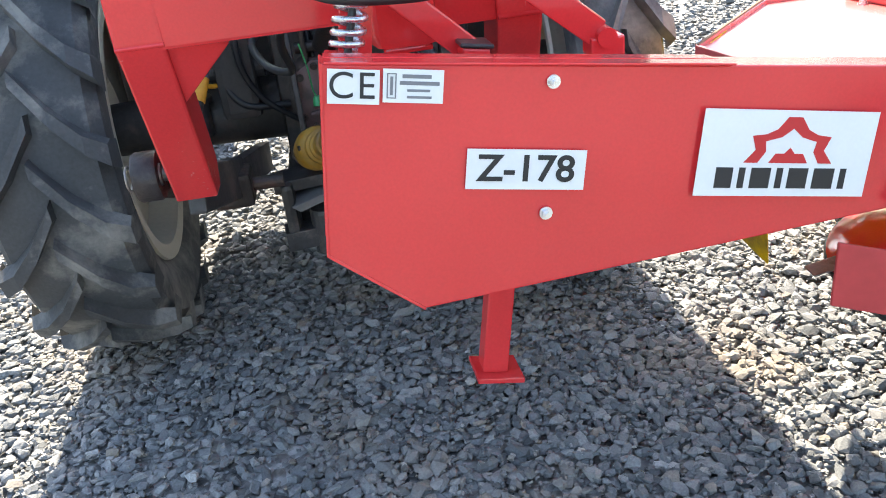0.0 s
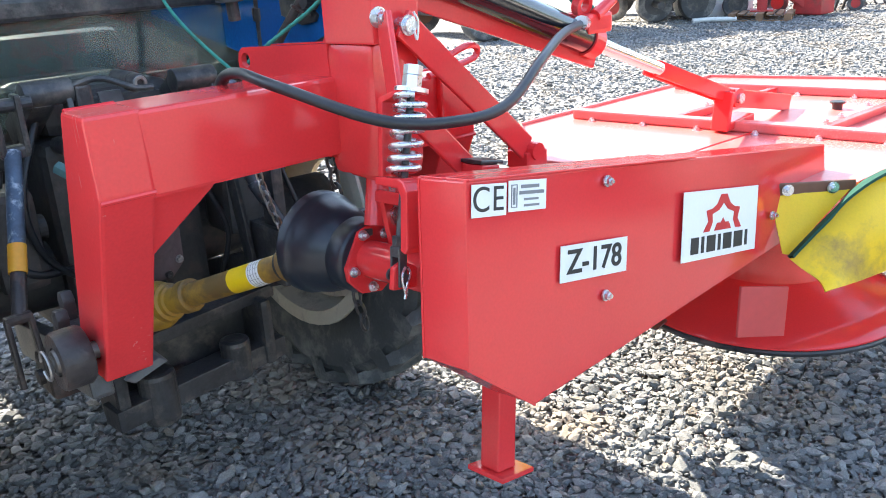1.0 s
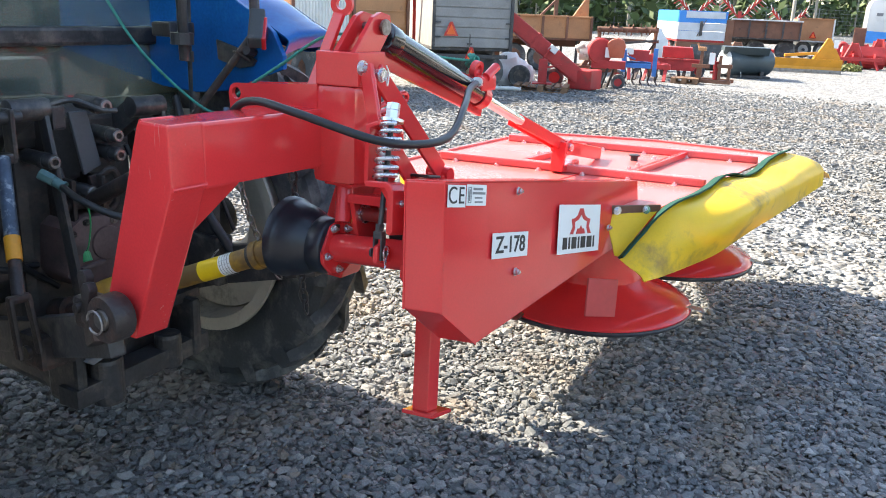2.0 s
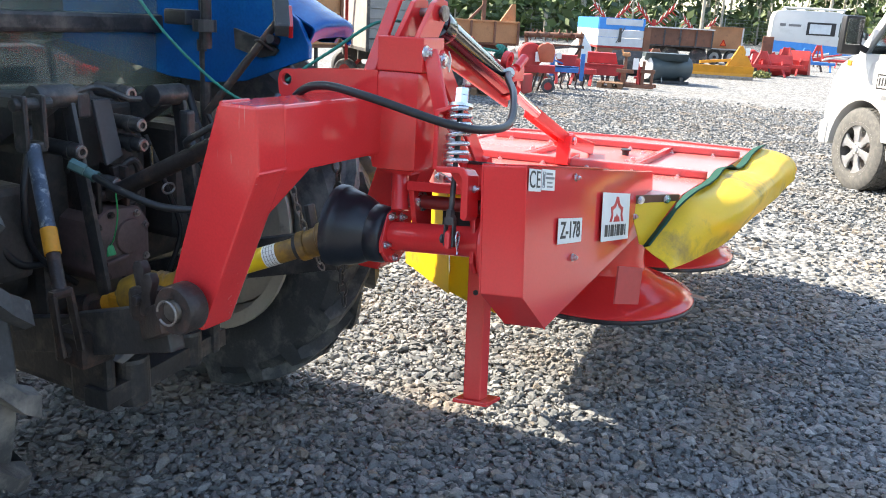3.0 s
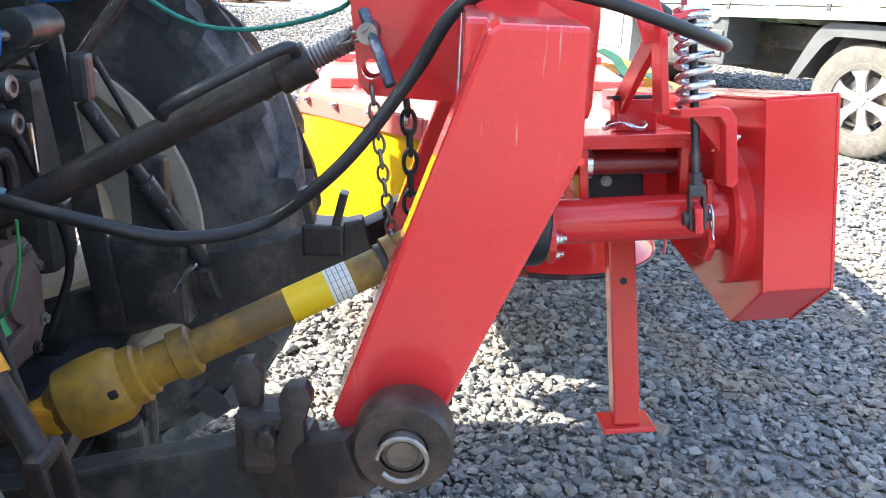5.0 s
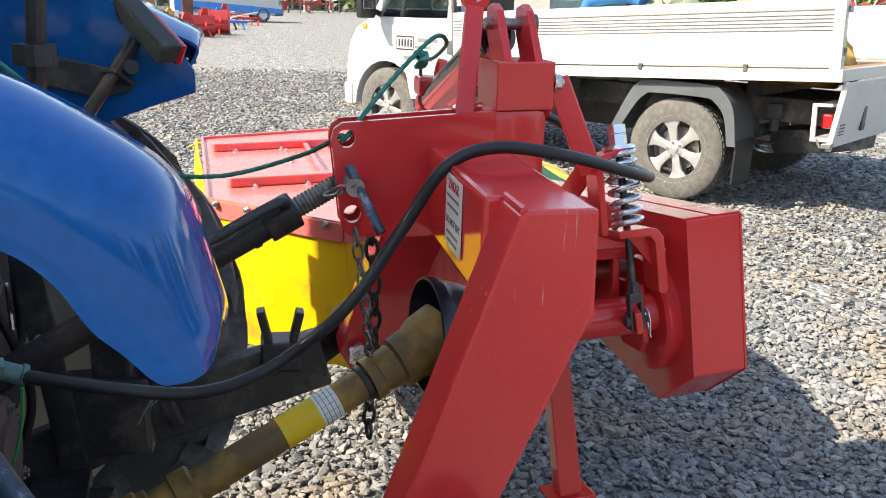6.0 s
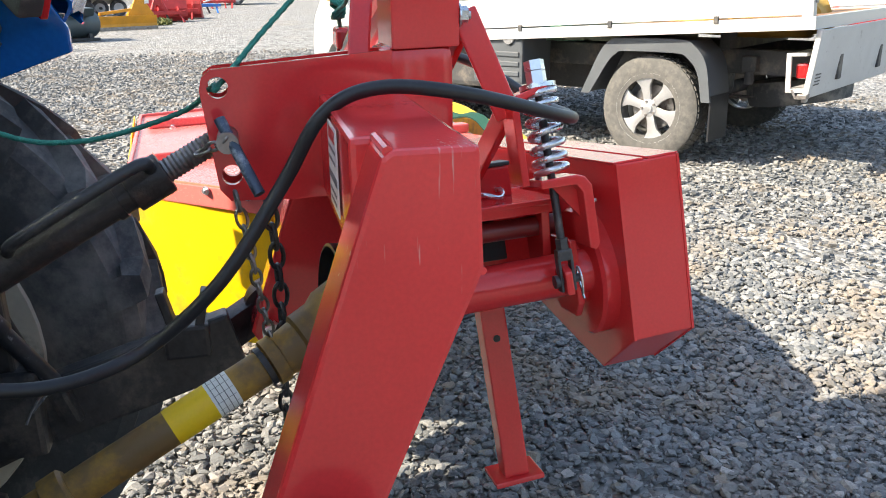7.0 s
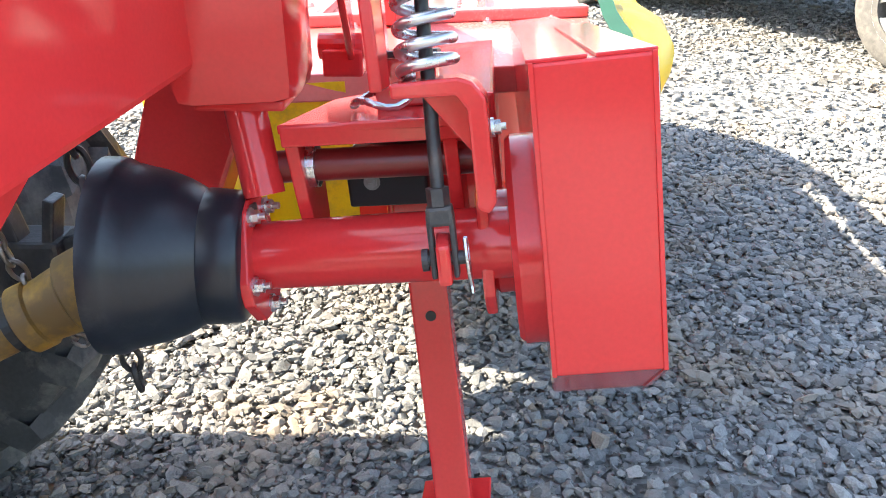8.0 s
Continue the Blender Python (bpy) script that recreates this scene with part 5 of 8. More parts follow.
# drawbar frame
part("drawbar_frame", moved(join(block((-0.03, 1.03, 0.24), (0.0, 1.16, 0.42), 0.013), block((0.34, 1.05, 0.25), (0.37, 1.18, 0.42), 0.013), bar((-0.04, 1.06, 0.27), (0.40, 1.10, 0.28), 0.07, 0.05), bar((-0.05, 1.10, 0.405), (0.40, 1.14, 0.42), 0.09, 0.03),
                          rod((0.07, 1.06, 0.22), (0.07, 1.06, 0.345), 0.042, 24, bevel=0.012), rod((0.275, 1.08, 0.24), (0.275, 1.08, 0.34), 0.036, 24, bevel=0.012), block((-0.02, 1.15, 0.25), (0.38, 1.45, 0.40), 0.02)), Matrix.Translation((0.03, 0, 0.06))), BLACK_METAL, tractor, "rusty black drawbar frame")
part("drawbar", block((0.12, 1.12, 0.31), (0.20, 1.5, 0.35), 0.01), RUSTY, tractor)
part("rag", prism([(0.02, 0.425), (0.10, 0.45), (0.12, 0.435), (0.04, 0.41)], "y", 1.02, 1.12, 0.004), make_material("grey_rag", (0.15, 0.155, 0.16), 0.9, vary=0.25, scale=20, bump=0.3), tractor)


# fenders
tail = [((0.818, 1.085), (0.835, 1.079)), ((0.816, 1.10), (0.846, 1.080)), ((0.822, 1.125), (0.862, 1.097)), ((0.832, 1.161), (0.875, 1.110)), ((0.845, 1.181), (0.889, 1.133)),
        ((0.867, 1.198), (0.906, 1.149)), ((0.903, 1.22), (0.924, 1.154)), ((0.937, 1.236), (0.938, 1.140)), ((0.975, 1.255), (0.947, 1.105)), ((1.05, 1.29), (0.995, 1.10)),
        ((1.2, 1.335), (1.12, 1.16)), ((1.5, 1.35), (1.45, 1.22)), ((1.9, 1.28), (1.85, 1.12))]


def fender(outer, inner, dy, name, tail):
    bm = bmesh.new()
    rows = []
    s = 1 if inner > outer else -1
    tops = smooth_path([(0, a, b) for (a, b), _ in tail], 4)
    lows = smooth_path([(0, a, b) for _, (a, b) in tail], 4)
    for t, q in zip(tops, lows):
        d = (q - t)
        w = abs(inner - outer)
        row = [(inner, t.y, t.z - 0.02), (inner - s * 0.25 * w, t.y, t.z - 0.004), (outer + s * min(0.055, 0.42 * w), t.y, t.z), (outer + s * 0.022, t.y + d.y * 0.08, t.z + d.z * 0.08 - 0.002), (outer + s * 0.004, t.y + d.y * 0.3, t.z + d.z * 0.3), (outer, t.y + d.y * 0.65, t.z + d.z * 0.65), (outer + s * 0.002, q.y, q.z), (outer + s * 0.016, q.y, q.z + 0.002)]
        rows.append([bm.verts.new((x, y + dy, z)) for x, y, z in row])
    for a, b in zip(rows, rows[1:]):
        for i in range(len(a) - 1):
            bm.faces.new((a[i], a[i + 1], b[i + 1], b[i]))
    bmesh.ops.recalc_face_normals(bm, faces=bm.faces)
    bmesh.ops.solidify(bm, geom=list(bm.faces), thickness=0.005)
    return part(name, bm, BLUE, tractor, "glossy blue curved fender", smooth=50)


fender(-0.50, -0.385, 0.0, "fender", tail)
fender(0.80, 0.60, 0.03, "fender", [((0.885, 1.16), (0.890, 1.135))] + tail[5:7] + [(a, (c, max(d, 1.14))) for a, (c, d) in tail[7:]])
inner_side = [(0.905, 1.105), (0.905, 1.14), (0.94, 1.20), (1.0, 1.24), (1.2, 1.335), (1.9, 1.30), (1.9, 1.10), (1.40, 1.02), (1.25, 1.015), (1.12, 1.03), (0.98, 1.08)]
part("fender_side", prism(inner_side, "x", 0.585, 0.60, 0.003), BLUE, tractor)
# cab, seen only as its dark rear and by its shade
cab = part("cab_frame", block((-0.34, 1.42, 1.14), (0.72, 1.50, 1.19), 0.01), BLACK_METAL, tractor, "black cab frame")
# the unseen front posts stand wide to fill gaps in the cab's shadow
for a_, b_ in (((-0.36, 1.38, 1.19), (-0.29, 1.46, 2.3)), ((0.66, 1.38, 1.19), (0.73, 1.46, 2.3)), ((-0.66, 2.02, 0.95), (-0.42, 2.15, 2.3)), ((0.73, 2.00, 0.9), (0.86, 2.15, 2.3))):
    part("cab_post", block(a_, b_, 0.015), BLACK_METAL, cab)
part("cab_sill", block((-0.34, 1.44, 0.82), (0.72, 1.48, 0.88), 0.01), BLACK_METAL, cab)
part("cab_wall", block((-0.35, 2.46, 0.55), (0.73, 2.50, 1.30), 0.01), HOUSING, cab)
for x_ in (-0.36, 0.72):
    part("cab_wall", block((x_, 1.49, 0.55), (x_ + 0.02, 2.45, 1.28), 0.005), HOUSING, cab)
# unseen roof, its width and depth fitted to the shadow on the gravel
part("roof", block((-0.67, 1.15, 2.24), (0.93, 2.18, 2.40), 0.06), BLUE, cab, smooth=40)
part("window", block((-0.30, 1.45, 0.90), (0.68, 1.458, 1.14), 0.002), GLASS, cab)
part("window", block((-0.30, 1.44, 1.19), (0.68, 1.448, 2.28), 0.002), GLASS, cab)
# added dark panel that hides the sunlit floor and gravel behind the glass
part("cab_back", block((-0.41, 1.505, 0.49), (0.74, 1.518, 0.985), 0.004), HOUSING, cab)
part("cab_floor", block((-0.34, 1.52, 0.82), (0.72, 2.5, 0.90), 0.01), HOUSING, cab)
part("seat", join(block((0.0, 1.65, 0.95), (0.40, 1.98, 1.10), 0.05), block((0.0, 1.58, 1.10), (0.40, 1.68, 1.55), 0.05)), RUBBER, cab, smooth=40)
part("dash", join(block((-0.30, 2.3, 0.9), (0.66, 2.5, 1.25), 0.04)), RUBBER, cab)
part("steering_column", rod((0.19, 2.4, 1.2), (0.19, 2.2, 1.45), 0.03, 14), RUBBER, cab)
# post and work lamp on the right fender
part("post", join(rod((0.60, 1.28, 0.72), (0.595, 1.27, 1.42), 0.016, 14), rod((0.60, 1.275, 1.10), (0.60, 1.275, 1.13), 0.024, 14), block((0.50, 1.25, 1.17), (0.60, 1.33, 1.21), 0.006)), BLACK_METAL, tractor)
lamp = part("work_lamp", join(bar((0.600, 1.010, 1.245), (0.515, 0.935, 1.172), 0.040, 0.034, bevel=0.006)), LAMP_GREY, tractor, "dull dark grey work lamp on a bracket")
part("lens", bar((0.592, 0.974, 1.222), (0.530, 0.920, 1.170), 0.012, 0.036, bevel=0.003), TAIL_RED, lamp)
part("bracket", join(rod((0.565, 0.995, 1.19), (0.47, 1.15, 0.95), 0.0105, 14), bar((0.535, 1.035, 1.145), (0.570, 1.017, 1.120), 0.034, 0.007), rod((0.545, 1.0, 1.15), (0.58, 1.008, 1.143), 0.012, 12), rod((0.585, 1.005, 1.22), (0.61, 1.035, 1.29), 0.014, 12)), RUSTY, lamp)
part("lamp_mount", prism([(1.150, 1.170), (1.029, 1.142), (0.998, 1.121), (1.011, 1.106), (1.061, 1.097), (1.145, 1.116)], "x", 0.574, 0.584, 0.003), BLACK_METAL, tractor)
lever = part("seat_lever", join(rod((0.42, 1.1, 1.30), (0.44, 1.12, 1.12), 0.014, 12), block((0.36, 1.06, 1.29), (0.46, 1.14, 1.305), 0.004), rod((0.43, 1.115, 1.16), (0.43, 1.115, 1.19), 0.03, 14)), BLACK_METAL, tractor)

# ---- drive shaft between tractor and mower ----
p0, p1 = Vector((0.090, 1.068, 0.546)), Vector((0.262, 0.550, 0.764))
pv = (p1 - p0).normalized()
pl = (p1 - p0).length
shaft = thing("drive_shaft", p0, "dirty yellow plastic guarded drive shaft between tractor and mower", "drive shaft")
part("bell_guard", spun([(0.0, 0.0), (0.030, 0.0), (0.036, 0.012), (0.048, 0.020), (0.0515, 0.045), (0.0515, 0.082), (0.047, 0.094), (0.040, 0.100), (0.040, 0.118), (0.0335, 0.122), (0.0, 0.122)], p0, pv, 40), YELLOW_PLASTIC, shaft, smooth=30)
part("yoke", join(rod(p0 - pv * 0.045, p0 + pv * 0.01, 0.024, 20), block(p0 + Vector((-0.03, -0.02, -0.02)), p0 + Vector((0.03, 0.02, 0.02)), 0.008)), ORANGE_BAND, shaft)
part("outer_tube", rod(p0 + pv * 0.12, p0 + pv * (pl * 0.86), 0.0242, 32), YELLOW_PLASTIC, shaft, smooth=40)
part("collar", spun([(0.026, 0.0), (0.034, 0.0), (0.034, 0.020), (0.0285, 0.022), (0.0285, 0.052), (0.0345, 0.054), (0.0345, 0.078), (0.03, 0.082), (0.026, 0.082)], p0 + pv * 0.112, pv, 32), YELLOW_PLASTIC, shaft, smooth=30)
# black bar on the uncut bell paints the dark of a slot
part("slot", bar(p0 + pv * 0.09 + Vector((-0.050, -0.004, 0.006)), p0 + pv * 0.102 + Vector((-0.050, -0.004, 0.006)), 0.006, 0.012), INK, shaft)
part("far_bell", spun([(0.026, 0.0), (0.0335, 0.002), (0.0335, 0.018), (0.030, 0.020), (0.034, 0.05), (0.040, 0.054), (0.042, 0.085), (0.050, 0.10), (0.054, 0.14), (0.045, 0.145), (0.0, 0.145)], p0 + pv * (pl * 0.80), pv, 32), YELLOW_PLASTIC, shaft, smooth=30)
part("clamp_band", rod(p0 + pv * (pl * 0.785), p0 + pv * (pl * 0.785 + 0.008), 0.0285, 28), RUBBER, shaft)


def wrap(a, b, deg0, deg1, r, seg=64):
    """A label bent round the tube."""
    bm = bmesh.new()
    m = pv.to_track_quat("Z", "Y").to_matrix()
    rings = []
    for d in (a, b):
        rings.append([bm.verts.new(p0 + pv * d + m @ Vector((r * math.cos(radians(deg0 + (deg1 - deg0) * i / seg)), r * math.sin(radians(deg0 + (deg1 - deg0) * i / seg)), 0))) for i in range(seg + 1)])
    for i in range(seg):
        bm.faces.new((rings[0][i], rings[0][i + 1], rings[1][i + 1], rings[1][i]))
    return bm


lab = part("label", wrap(pl * 0.555, pl * 0.655, 0, 360, 0.0247), YELLOW_BRIGHT, shaft, "yellow and white label")
part("white_half", wrap(pl * 0.655, pl * 0.71, 0, 360, 0.0247), WHITE_STICKER, lab)
part("print_grid", join(*[wrap(pl * (0.65 + 0.012 * k), pl * (0.652 + 0.012 * k), 0, 360, 0.0250) for k in range(1, 5)], *[wrap(pl * 0.66, pl * 0.708, 24 * k, 24 * k + 1.5, 0.0250, 4) for k in range(15)]), GREY_INK, lab)

# ---- hitch pin, chains, rope ----
pin = thing("hitch_pin", (0.19, 0.678, 1.04), "steel top-link pin with a bar handle", "hitch pin")
part("pin", join(rod((0.165, 0.677, 1.030), (0.29, 0.677, 1.030), 0.0125, 18)), STEEL, pin, smooth=40)
part("handle", join(rod((0.186, 0.684, 1.055), (0.139, 0.646, 0.975), 0.0068, 12), rod((0.166, 0.677, 1.030), (0.185, 0.677, 1.030), 0.011, 14)), WORN_BLUE, pin, smooth=40)


def chain(line, r_link, r_wire, name, label, material):
    """Links laid along a line, each turned a quarter against the last."""
    top = thing(name, line[0], label, "chain")
    pts = smooth_path(line, 24)
    step, run, last, k = r_link * 2.25, 0.0, pts[0], 0
    for p, q in zip(pts, pts[1:]):
        run += (q - p).length
        if run < step:
            continue
        run = 0.0
        d = (q - p).normalized()
        s = d.cross(Vector((1, 0.3, 0.1))).normalized()
        s = s if k % 2 else d.cross(s)
        c = q
        ring = [c + d * (math.sin(a) * r_link * 1.55) + s * (math.cos(a) * r_link * 0.8) for a in [2 * math.pi * i / 14 for i in range(14)]]
        part("link", hose(ring, r_wire, 6, 0, True), material, top, smooth=60)
        k += 1
    return top


chain([(0.200, 0.676, 0.975), (0.20, 0.665, 0.90), (0.215, 0.655, 0.82), (0.25, 0.645, 0.73), (0.29, 0.64, 0.66)], 0.0085, 0.0022, "pin_chain", "thin rusty chain hanging from the mast plate", STEEL)
chain([(0.330, 0.640, 0.95), (0.335, 0.630, 0.85), (0.345, 0.628, 0.72), (0.36, 0.632, 0.62), (0.375, 0.632, 0.545)], 0.0125, 0.0034, "guard_chain", "dark steel chain hanging beside the drive shaft", BLACK_METAL)
chain([(0.205, 0.72, 1.012), (0.19, 0.70, 1.020), (0.17, 0.68, 1.035)], 0.0075, 0.002, "keeper_chain", "short rusty keeper chain on the top link", STEEL)
rope = thing("green_rope", (0.30, 1.2, 1.2), "thin green rope strung from the cab to the ram", "rope")
part("strand", hose([(0.289, 1.247, 1.291), (0.287, 1.097, 1.15), (0.34, 0.97, 1.032), (0.341, 0.864, 1.011), (0.345, 0.739, 1.041), (0.25, 0.69, 1.085), (0.225, 0.684, 1.087), (0.29, 0.62, 1.15), (0.36, 0.54, 1.215), (0.50, 0.49, 1.20), (0.68, 0.475, 1.165), (0.836, 0.471, 1.150)], 0.0034, 10, 30, False, 420.0, 3, 0.16), ROPE_GREEN, rope, smooth=80)
part("knot", join(*[hose([(0.836 + 0.018 * math.cos(a + k) * (1 - 0.2 * k), 0.471 + 0.012 * math.sin(2 * a + k), 1.150 + 0.016 * math.sin(a + k)) for a in [2 * math.pi * i / 12 for i in range(12)]], 0.0042, 8, 0, True) for k in range(3)],
                  hose([(0.845, 0.47, 1.145), (0.87, 0.465, 1.12), (0.885, 0.46, 1.09), (0.875, 0.455, 1.07)], 0.0042, 8)), ROPE_GREEN, rope, smooth=80)


# ---- flatbed truck ----
TK = pose(4.28, -1.93, 0.0, 0, 0.3, 35.5)
SHAPE = Matrix()
truck = thing("flatbed_truck", TK, "white dropside truck with an open tailgate parked on the gravel", "truck")


def tp(name, bm, mat, parent=None, label="", smooth=0):
    return part(name, moved(bm, TK @ SHAPE), mat, parent or truck, label, smooth)


def road_wheel(x, y0, face):
    """A dusty road wheel with a six-spoke alloy rim; face is the side of its disc."""
    c = Vector((x, y0, 0.345))
    w = tp("wheel", spun([(0.20, -0.10), (0.255, -0.105), (0.32, -0.10), (0.342, -0.085), (0.345, -0.06), (0.345, 0.06), (0.342, 0.085), (0.32, 0.10), (0.255, 0.105), (0.20, 0.10)], c, (0, 1, 0), 48, True), TYRE_DUSTY, None, "dusty road tyre on an alloy rim", 35)
    tread = bmesh.new()
    for k in range(48):
        a = 2 * math.pi * k / 48
        for off in (-0.06, -0.02, 0.02, 0.06):
            m = Matrix.Translation(c) @ Matrix.Rotation(a + off, 4, "Y") @ Matrix.Translation((0.346, off, 0))
            bmesh.ops.create_cube(tread, size=1, matrix=m @ Matrix.Diagonal((0.008, 0.030, 0.032, 1)))
    tp("tread", tread, TYRE_DUSTY, w)
    f = face * 0.085
    tp("rim", spun([(0.20, f - face * 0.16), (0.214, f + face * 0.012), (0.232, f + face * 0.018), (0.232, f + face * 0.004), (0.208, f - face * 0.02), (0.19, f - face * 0.16)], c, (0, 1, 0), 48, True), ALLOY, w, "six-spoke alloy rim", 40)
    tp("brake", rod(c + Vector((0, f - face * 0.06, 0)), c + Vector((0, f - face * 0.08, 0)), 0.15, 32), STEEL, w)
    for k in range(6):
        a = 2 * math.pi * k / 6 + 0.3
        m = Matrix.Translation(c) @ Matrix.Rotation(-a, 4, "Y")
        y_a, y_b = sorted((f - face * 0.022, f + face * 0.002))
        tp("spoke", prism([(0.03, -0.028), (0.10, -0.028), (0.150, -0.036), (0.185, -0.060), (0.212, -0.098), (0.212, 0.098), (0.185, 0.060), (0.150, 0.036), (0.10, 0.028), (0.03, 0.028)], "y", y_a, y_b, 0.006, m), ALLOY, w, "", 30)
    tp("hub_cap", join(rod(c + Vector((0, f - face * 0.02, 0)), c + Vector((0, f + face * 0.004, 0)), 0.060, 28, bevel=0.004), rod(c + Vector((0, f, 0)), c + Vector((0, f + face * 0.016, 0)), 0.028, 20, bevel=0.004)), ALLOY, w, "", 40)
    for k in range(5):
        a = 2 * math.pi * k / 5
        tp("wheel_nut", rod(c + Vector((0.047 * math.cos(a), f, 0.047 * math.sin(a))), c + Vector((0.047 * math.cos(a), f + face * 0.012, 0.047 * math.sin(a))), 0.009, 6), STEEL, w)


for wx in (0.0, 2.85):
    road_wheel(wx, -0.10, 1)
    road_wheel(wx, -1.68, -1)

# chassis and underbody
for y in (-0.45, -1.30):
    tp("chassis_rail", join(block((-1.05, y - 0.035, 0.56), (2.4, y + 0.035, 0.72), 0.01)), CHASSIS)
tp("cross_member", join(*[block((x, -1.35, 0.72), (x + 0.07, -0.30, 0.85), 0.008) for x in (-1.0, -0.4, 0.3, 1.0, 1.7)]), CHASSIS)
tp("axle", join(rod((0, -0.2, 0.345), (0, -1.6, 0.345), 0.05, 16), spun([(0.0, -0.12), (0.09, -0.10), (0.13, 0.0), (0.09, 0.10), (0.0, 0.12)], (0, -0.9, 0.345), (1, 0, 0), 20)), CHASSIS, None, "", 40)
tp("leaf_spring", join(*[bar((-0.55 + 0.09 * k, -0.38, 0.42 - 0.012 * k), (0.55 - 0.09 * k, -0.38, 0.42 - 0.012 * k), 0.06, 0.010) for k in range(4)]), RUSTY)
tp("tow_hook", join(block((-0.56, -0.42, 0.58), (-0.46, -0.36, 0.68), 0.008), rod((-0.51, -0.39, 0.58), (-0.51, -0.39, 0.50), 0.03, 16)), CHASSIS)
tp("spare_wheel", spun([(0.12, -0.09), (0.33, -0.08), (0.345, 0.0), (0.33, 0.08), (0.12, 0.09)], (-0.65, -0.95, 0.42), (0.15, 0, 1), 36, True), TYRE, None, "", 40)
box = tp("tool_box", block((0.98, -0.30, 0.44), (1.44, 0.07, 0.86), 0.025), GREY_PLASTIC, None, "grey plastic side box with round caps")
for bz in (0.50, 0.57, 0.64):
    tp("box_rib", block((1.01, 0.066, bz), (1.41, 0.080, bz + 0.035), 0.006), GREY_PLASTIC, box)
for bx in (1.10, 1.32):
    tp("box_cap", rod((bx, 0.066, 0.775), (bx, 0.088, 0.775), 0.048, 20, bevel=0.005), ALLOY, box, "round pale cap", 40)
tp("fuel_tank", block((1.45, -0.40, 0.38), (1.80, -0.05, 0.70), 0.04), CHASSIS)
tp("gearbox", block((-0.15, -1.08, 0.34), (2.0, -0.68, 0.62), 0.06), CHASSIS)
tp("side_tank", block((0.55, -1.72, 0.36), (1.75, -1.40, 0.80), 0.04), CHASSIS)
tp("rear_member", block((-1.02, -1.70, 0.52), (-0.94, -0.34, 0.70), 0.01), CHASSIS)
# mudguard and flap
outer_g = [(0.50, 0.42), (0.36, 0.70), (0.28, 0.785), (0.20, 0.80), (-0.22, 0.80), (-0.31, 0.77), (-0.40, 0.66), (-0.445, 0.42)]
inner_g = [(-0.415, 0.42), (-0.375, 0.645), (-0.295, 0.745), (-0.21, 0.772), (0.19, 0.772), (0.26, 0.76), (0.335, 0.685), (0.47, 0.42)]
side_g = [(-0.385, 0.42), (-0.345, 0.60), (-0.27, 0.69), (-0.19, 0.715), (0.17, 0.715), (0.235, 0.695), (0.30, 0.63), (0.43, 0.42)]
outer_g, inner_g, side_g = [[(p.x, p.z) for p in smooth_path([(a, 0, b) for a, b in g], 4)] for g in (outer_g, inner_g, side_g)]
tp("mudguard", prism(outer_g + inner_g, "y", -0.26, 0.03, 0.003), GREY_PLASTIC, None, "grey plastic mudguard", 30)
tp("mudguard_side", prism(outer_g + side_g, "y", 0.031, 0.040, 0.002), GREY_PLASTIC)
tp("mud_flap", block((-0.445, -0.25, 0.17), (-0.432, 0.02, 0.46), 0.002), RUBBER, None, "grey rubber mud flap")

# bed
SHAPE = Matrix.Rotation(radians(3.2), 4, "Y") @ Matrix.Translation((0, 0, -0.054)) @ Matrix.Diagonal((0.97, 1, 0.975, 1))
tp("bed_floor", block((-1.12, -1.82, 0.93), (2.0, 0.085, 0.965), 0.004), WOOD)
tp("bed_rail", block((-1.13, 0.05, 0.90), (2.0, 0.095, 0.975), 0.004), WHITE_PAINT, None, "dirty white bed rail")
tp("bed_rail", block((-1.13, -1.83, 0.90), (2.0, -1.785, 0.975), 0.004), WHITE_PAINT)
tp("bed_rail", block((-1.13, -1.785, 0.90), (-1.10, 0.05, 0.975), 0.004), WHITE_PAINT)
for y0, y1, out in ((0.062, 0.090, 1), (-1.815, -1.787, -1)):
    board = tp("side_board", block((-1.05, y0, 0.985), (1.98, y1, 1.385), 0.004), WHITE_PAINT, None, "white ribbed aluminium side board")
    ye = y1 if out > 0 else y0
    for z, h in ((1.318, 0.012), (1.290, 0.005), (1.268, 0.005), (1.246, 0.005), (1.224, 0.005), (1.202, 0.005)):
        tp("rib", block((-1.05, ye - 0.003, z), (1.98, ye + 0.007, z + h), 0.002), GREY_BOARD, board)
    for x in (-0.55, 0.2, 0.95):
        tp("hinge", block((x, ye - 0.004, 0.955), (x + 0.03, ye + 0.012, 1.0), 0.003), CHASSIS, board)
tp("corner_post", join(block((-1.115, 0.040, 0.965), (-1.05, 0.098, 1.40), 0.006)), WHITE_PAINT, None, "white corner post with latch")
tp("corner_post", join(block((-1.115, -1.82, 0.965), (-1.05, -1.76, 1.40), 0.006)), WHITE_PAINT)
tp("post_latch", join(block((-1.125, 0.0, 1.30), (-1.11, 0.055, 1.34), 0.004), rod((-1.12, 0.06, 1.05), (-1.12, 0.06, 1.10), 0.010, 10)), STEEL)
def leaning(bm):
    """The hanging gate swings in under the bed at its lower edge."""
    for v in bm.verts:
        v.co.x += 0.17 * (0.895 - v.co.z)
    return bm


gate = tp("tailgate", leaning(block((-1.150, -1.76, 0.50), (-1.128, 0.02, 0.895), 0.005)), WHITE_WORN, None, "scratched white tailgate hanging open")
tp("gate_edge", leaning(block((-1.156, 0.02, 0.48), (-1.122, 0.045, 0.90), 0.006)), WHITE_PAINT, gate)
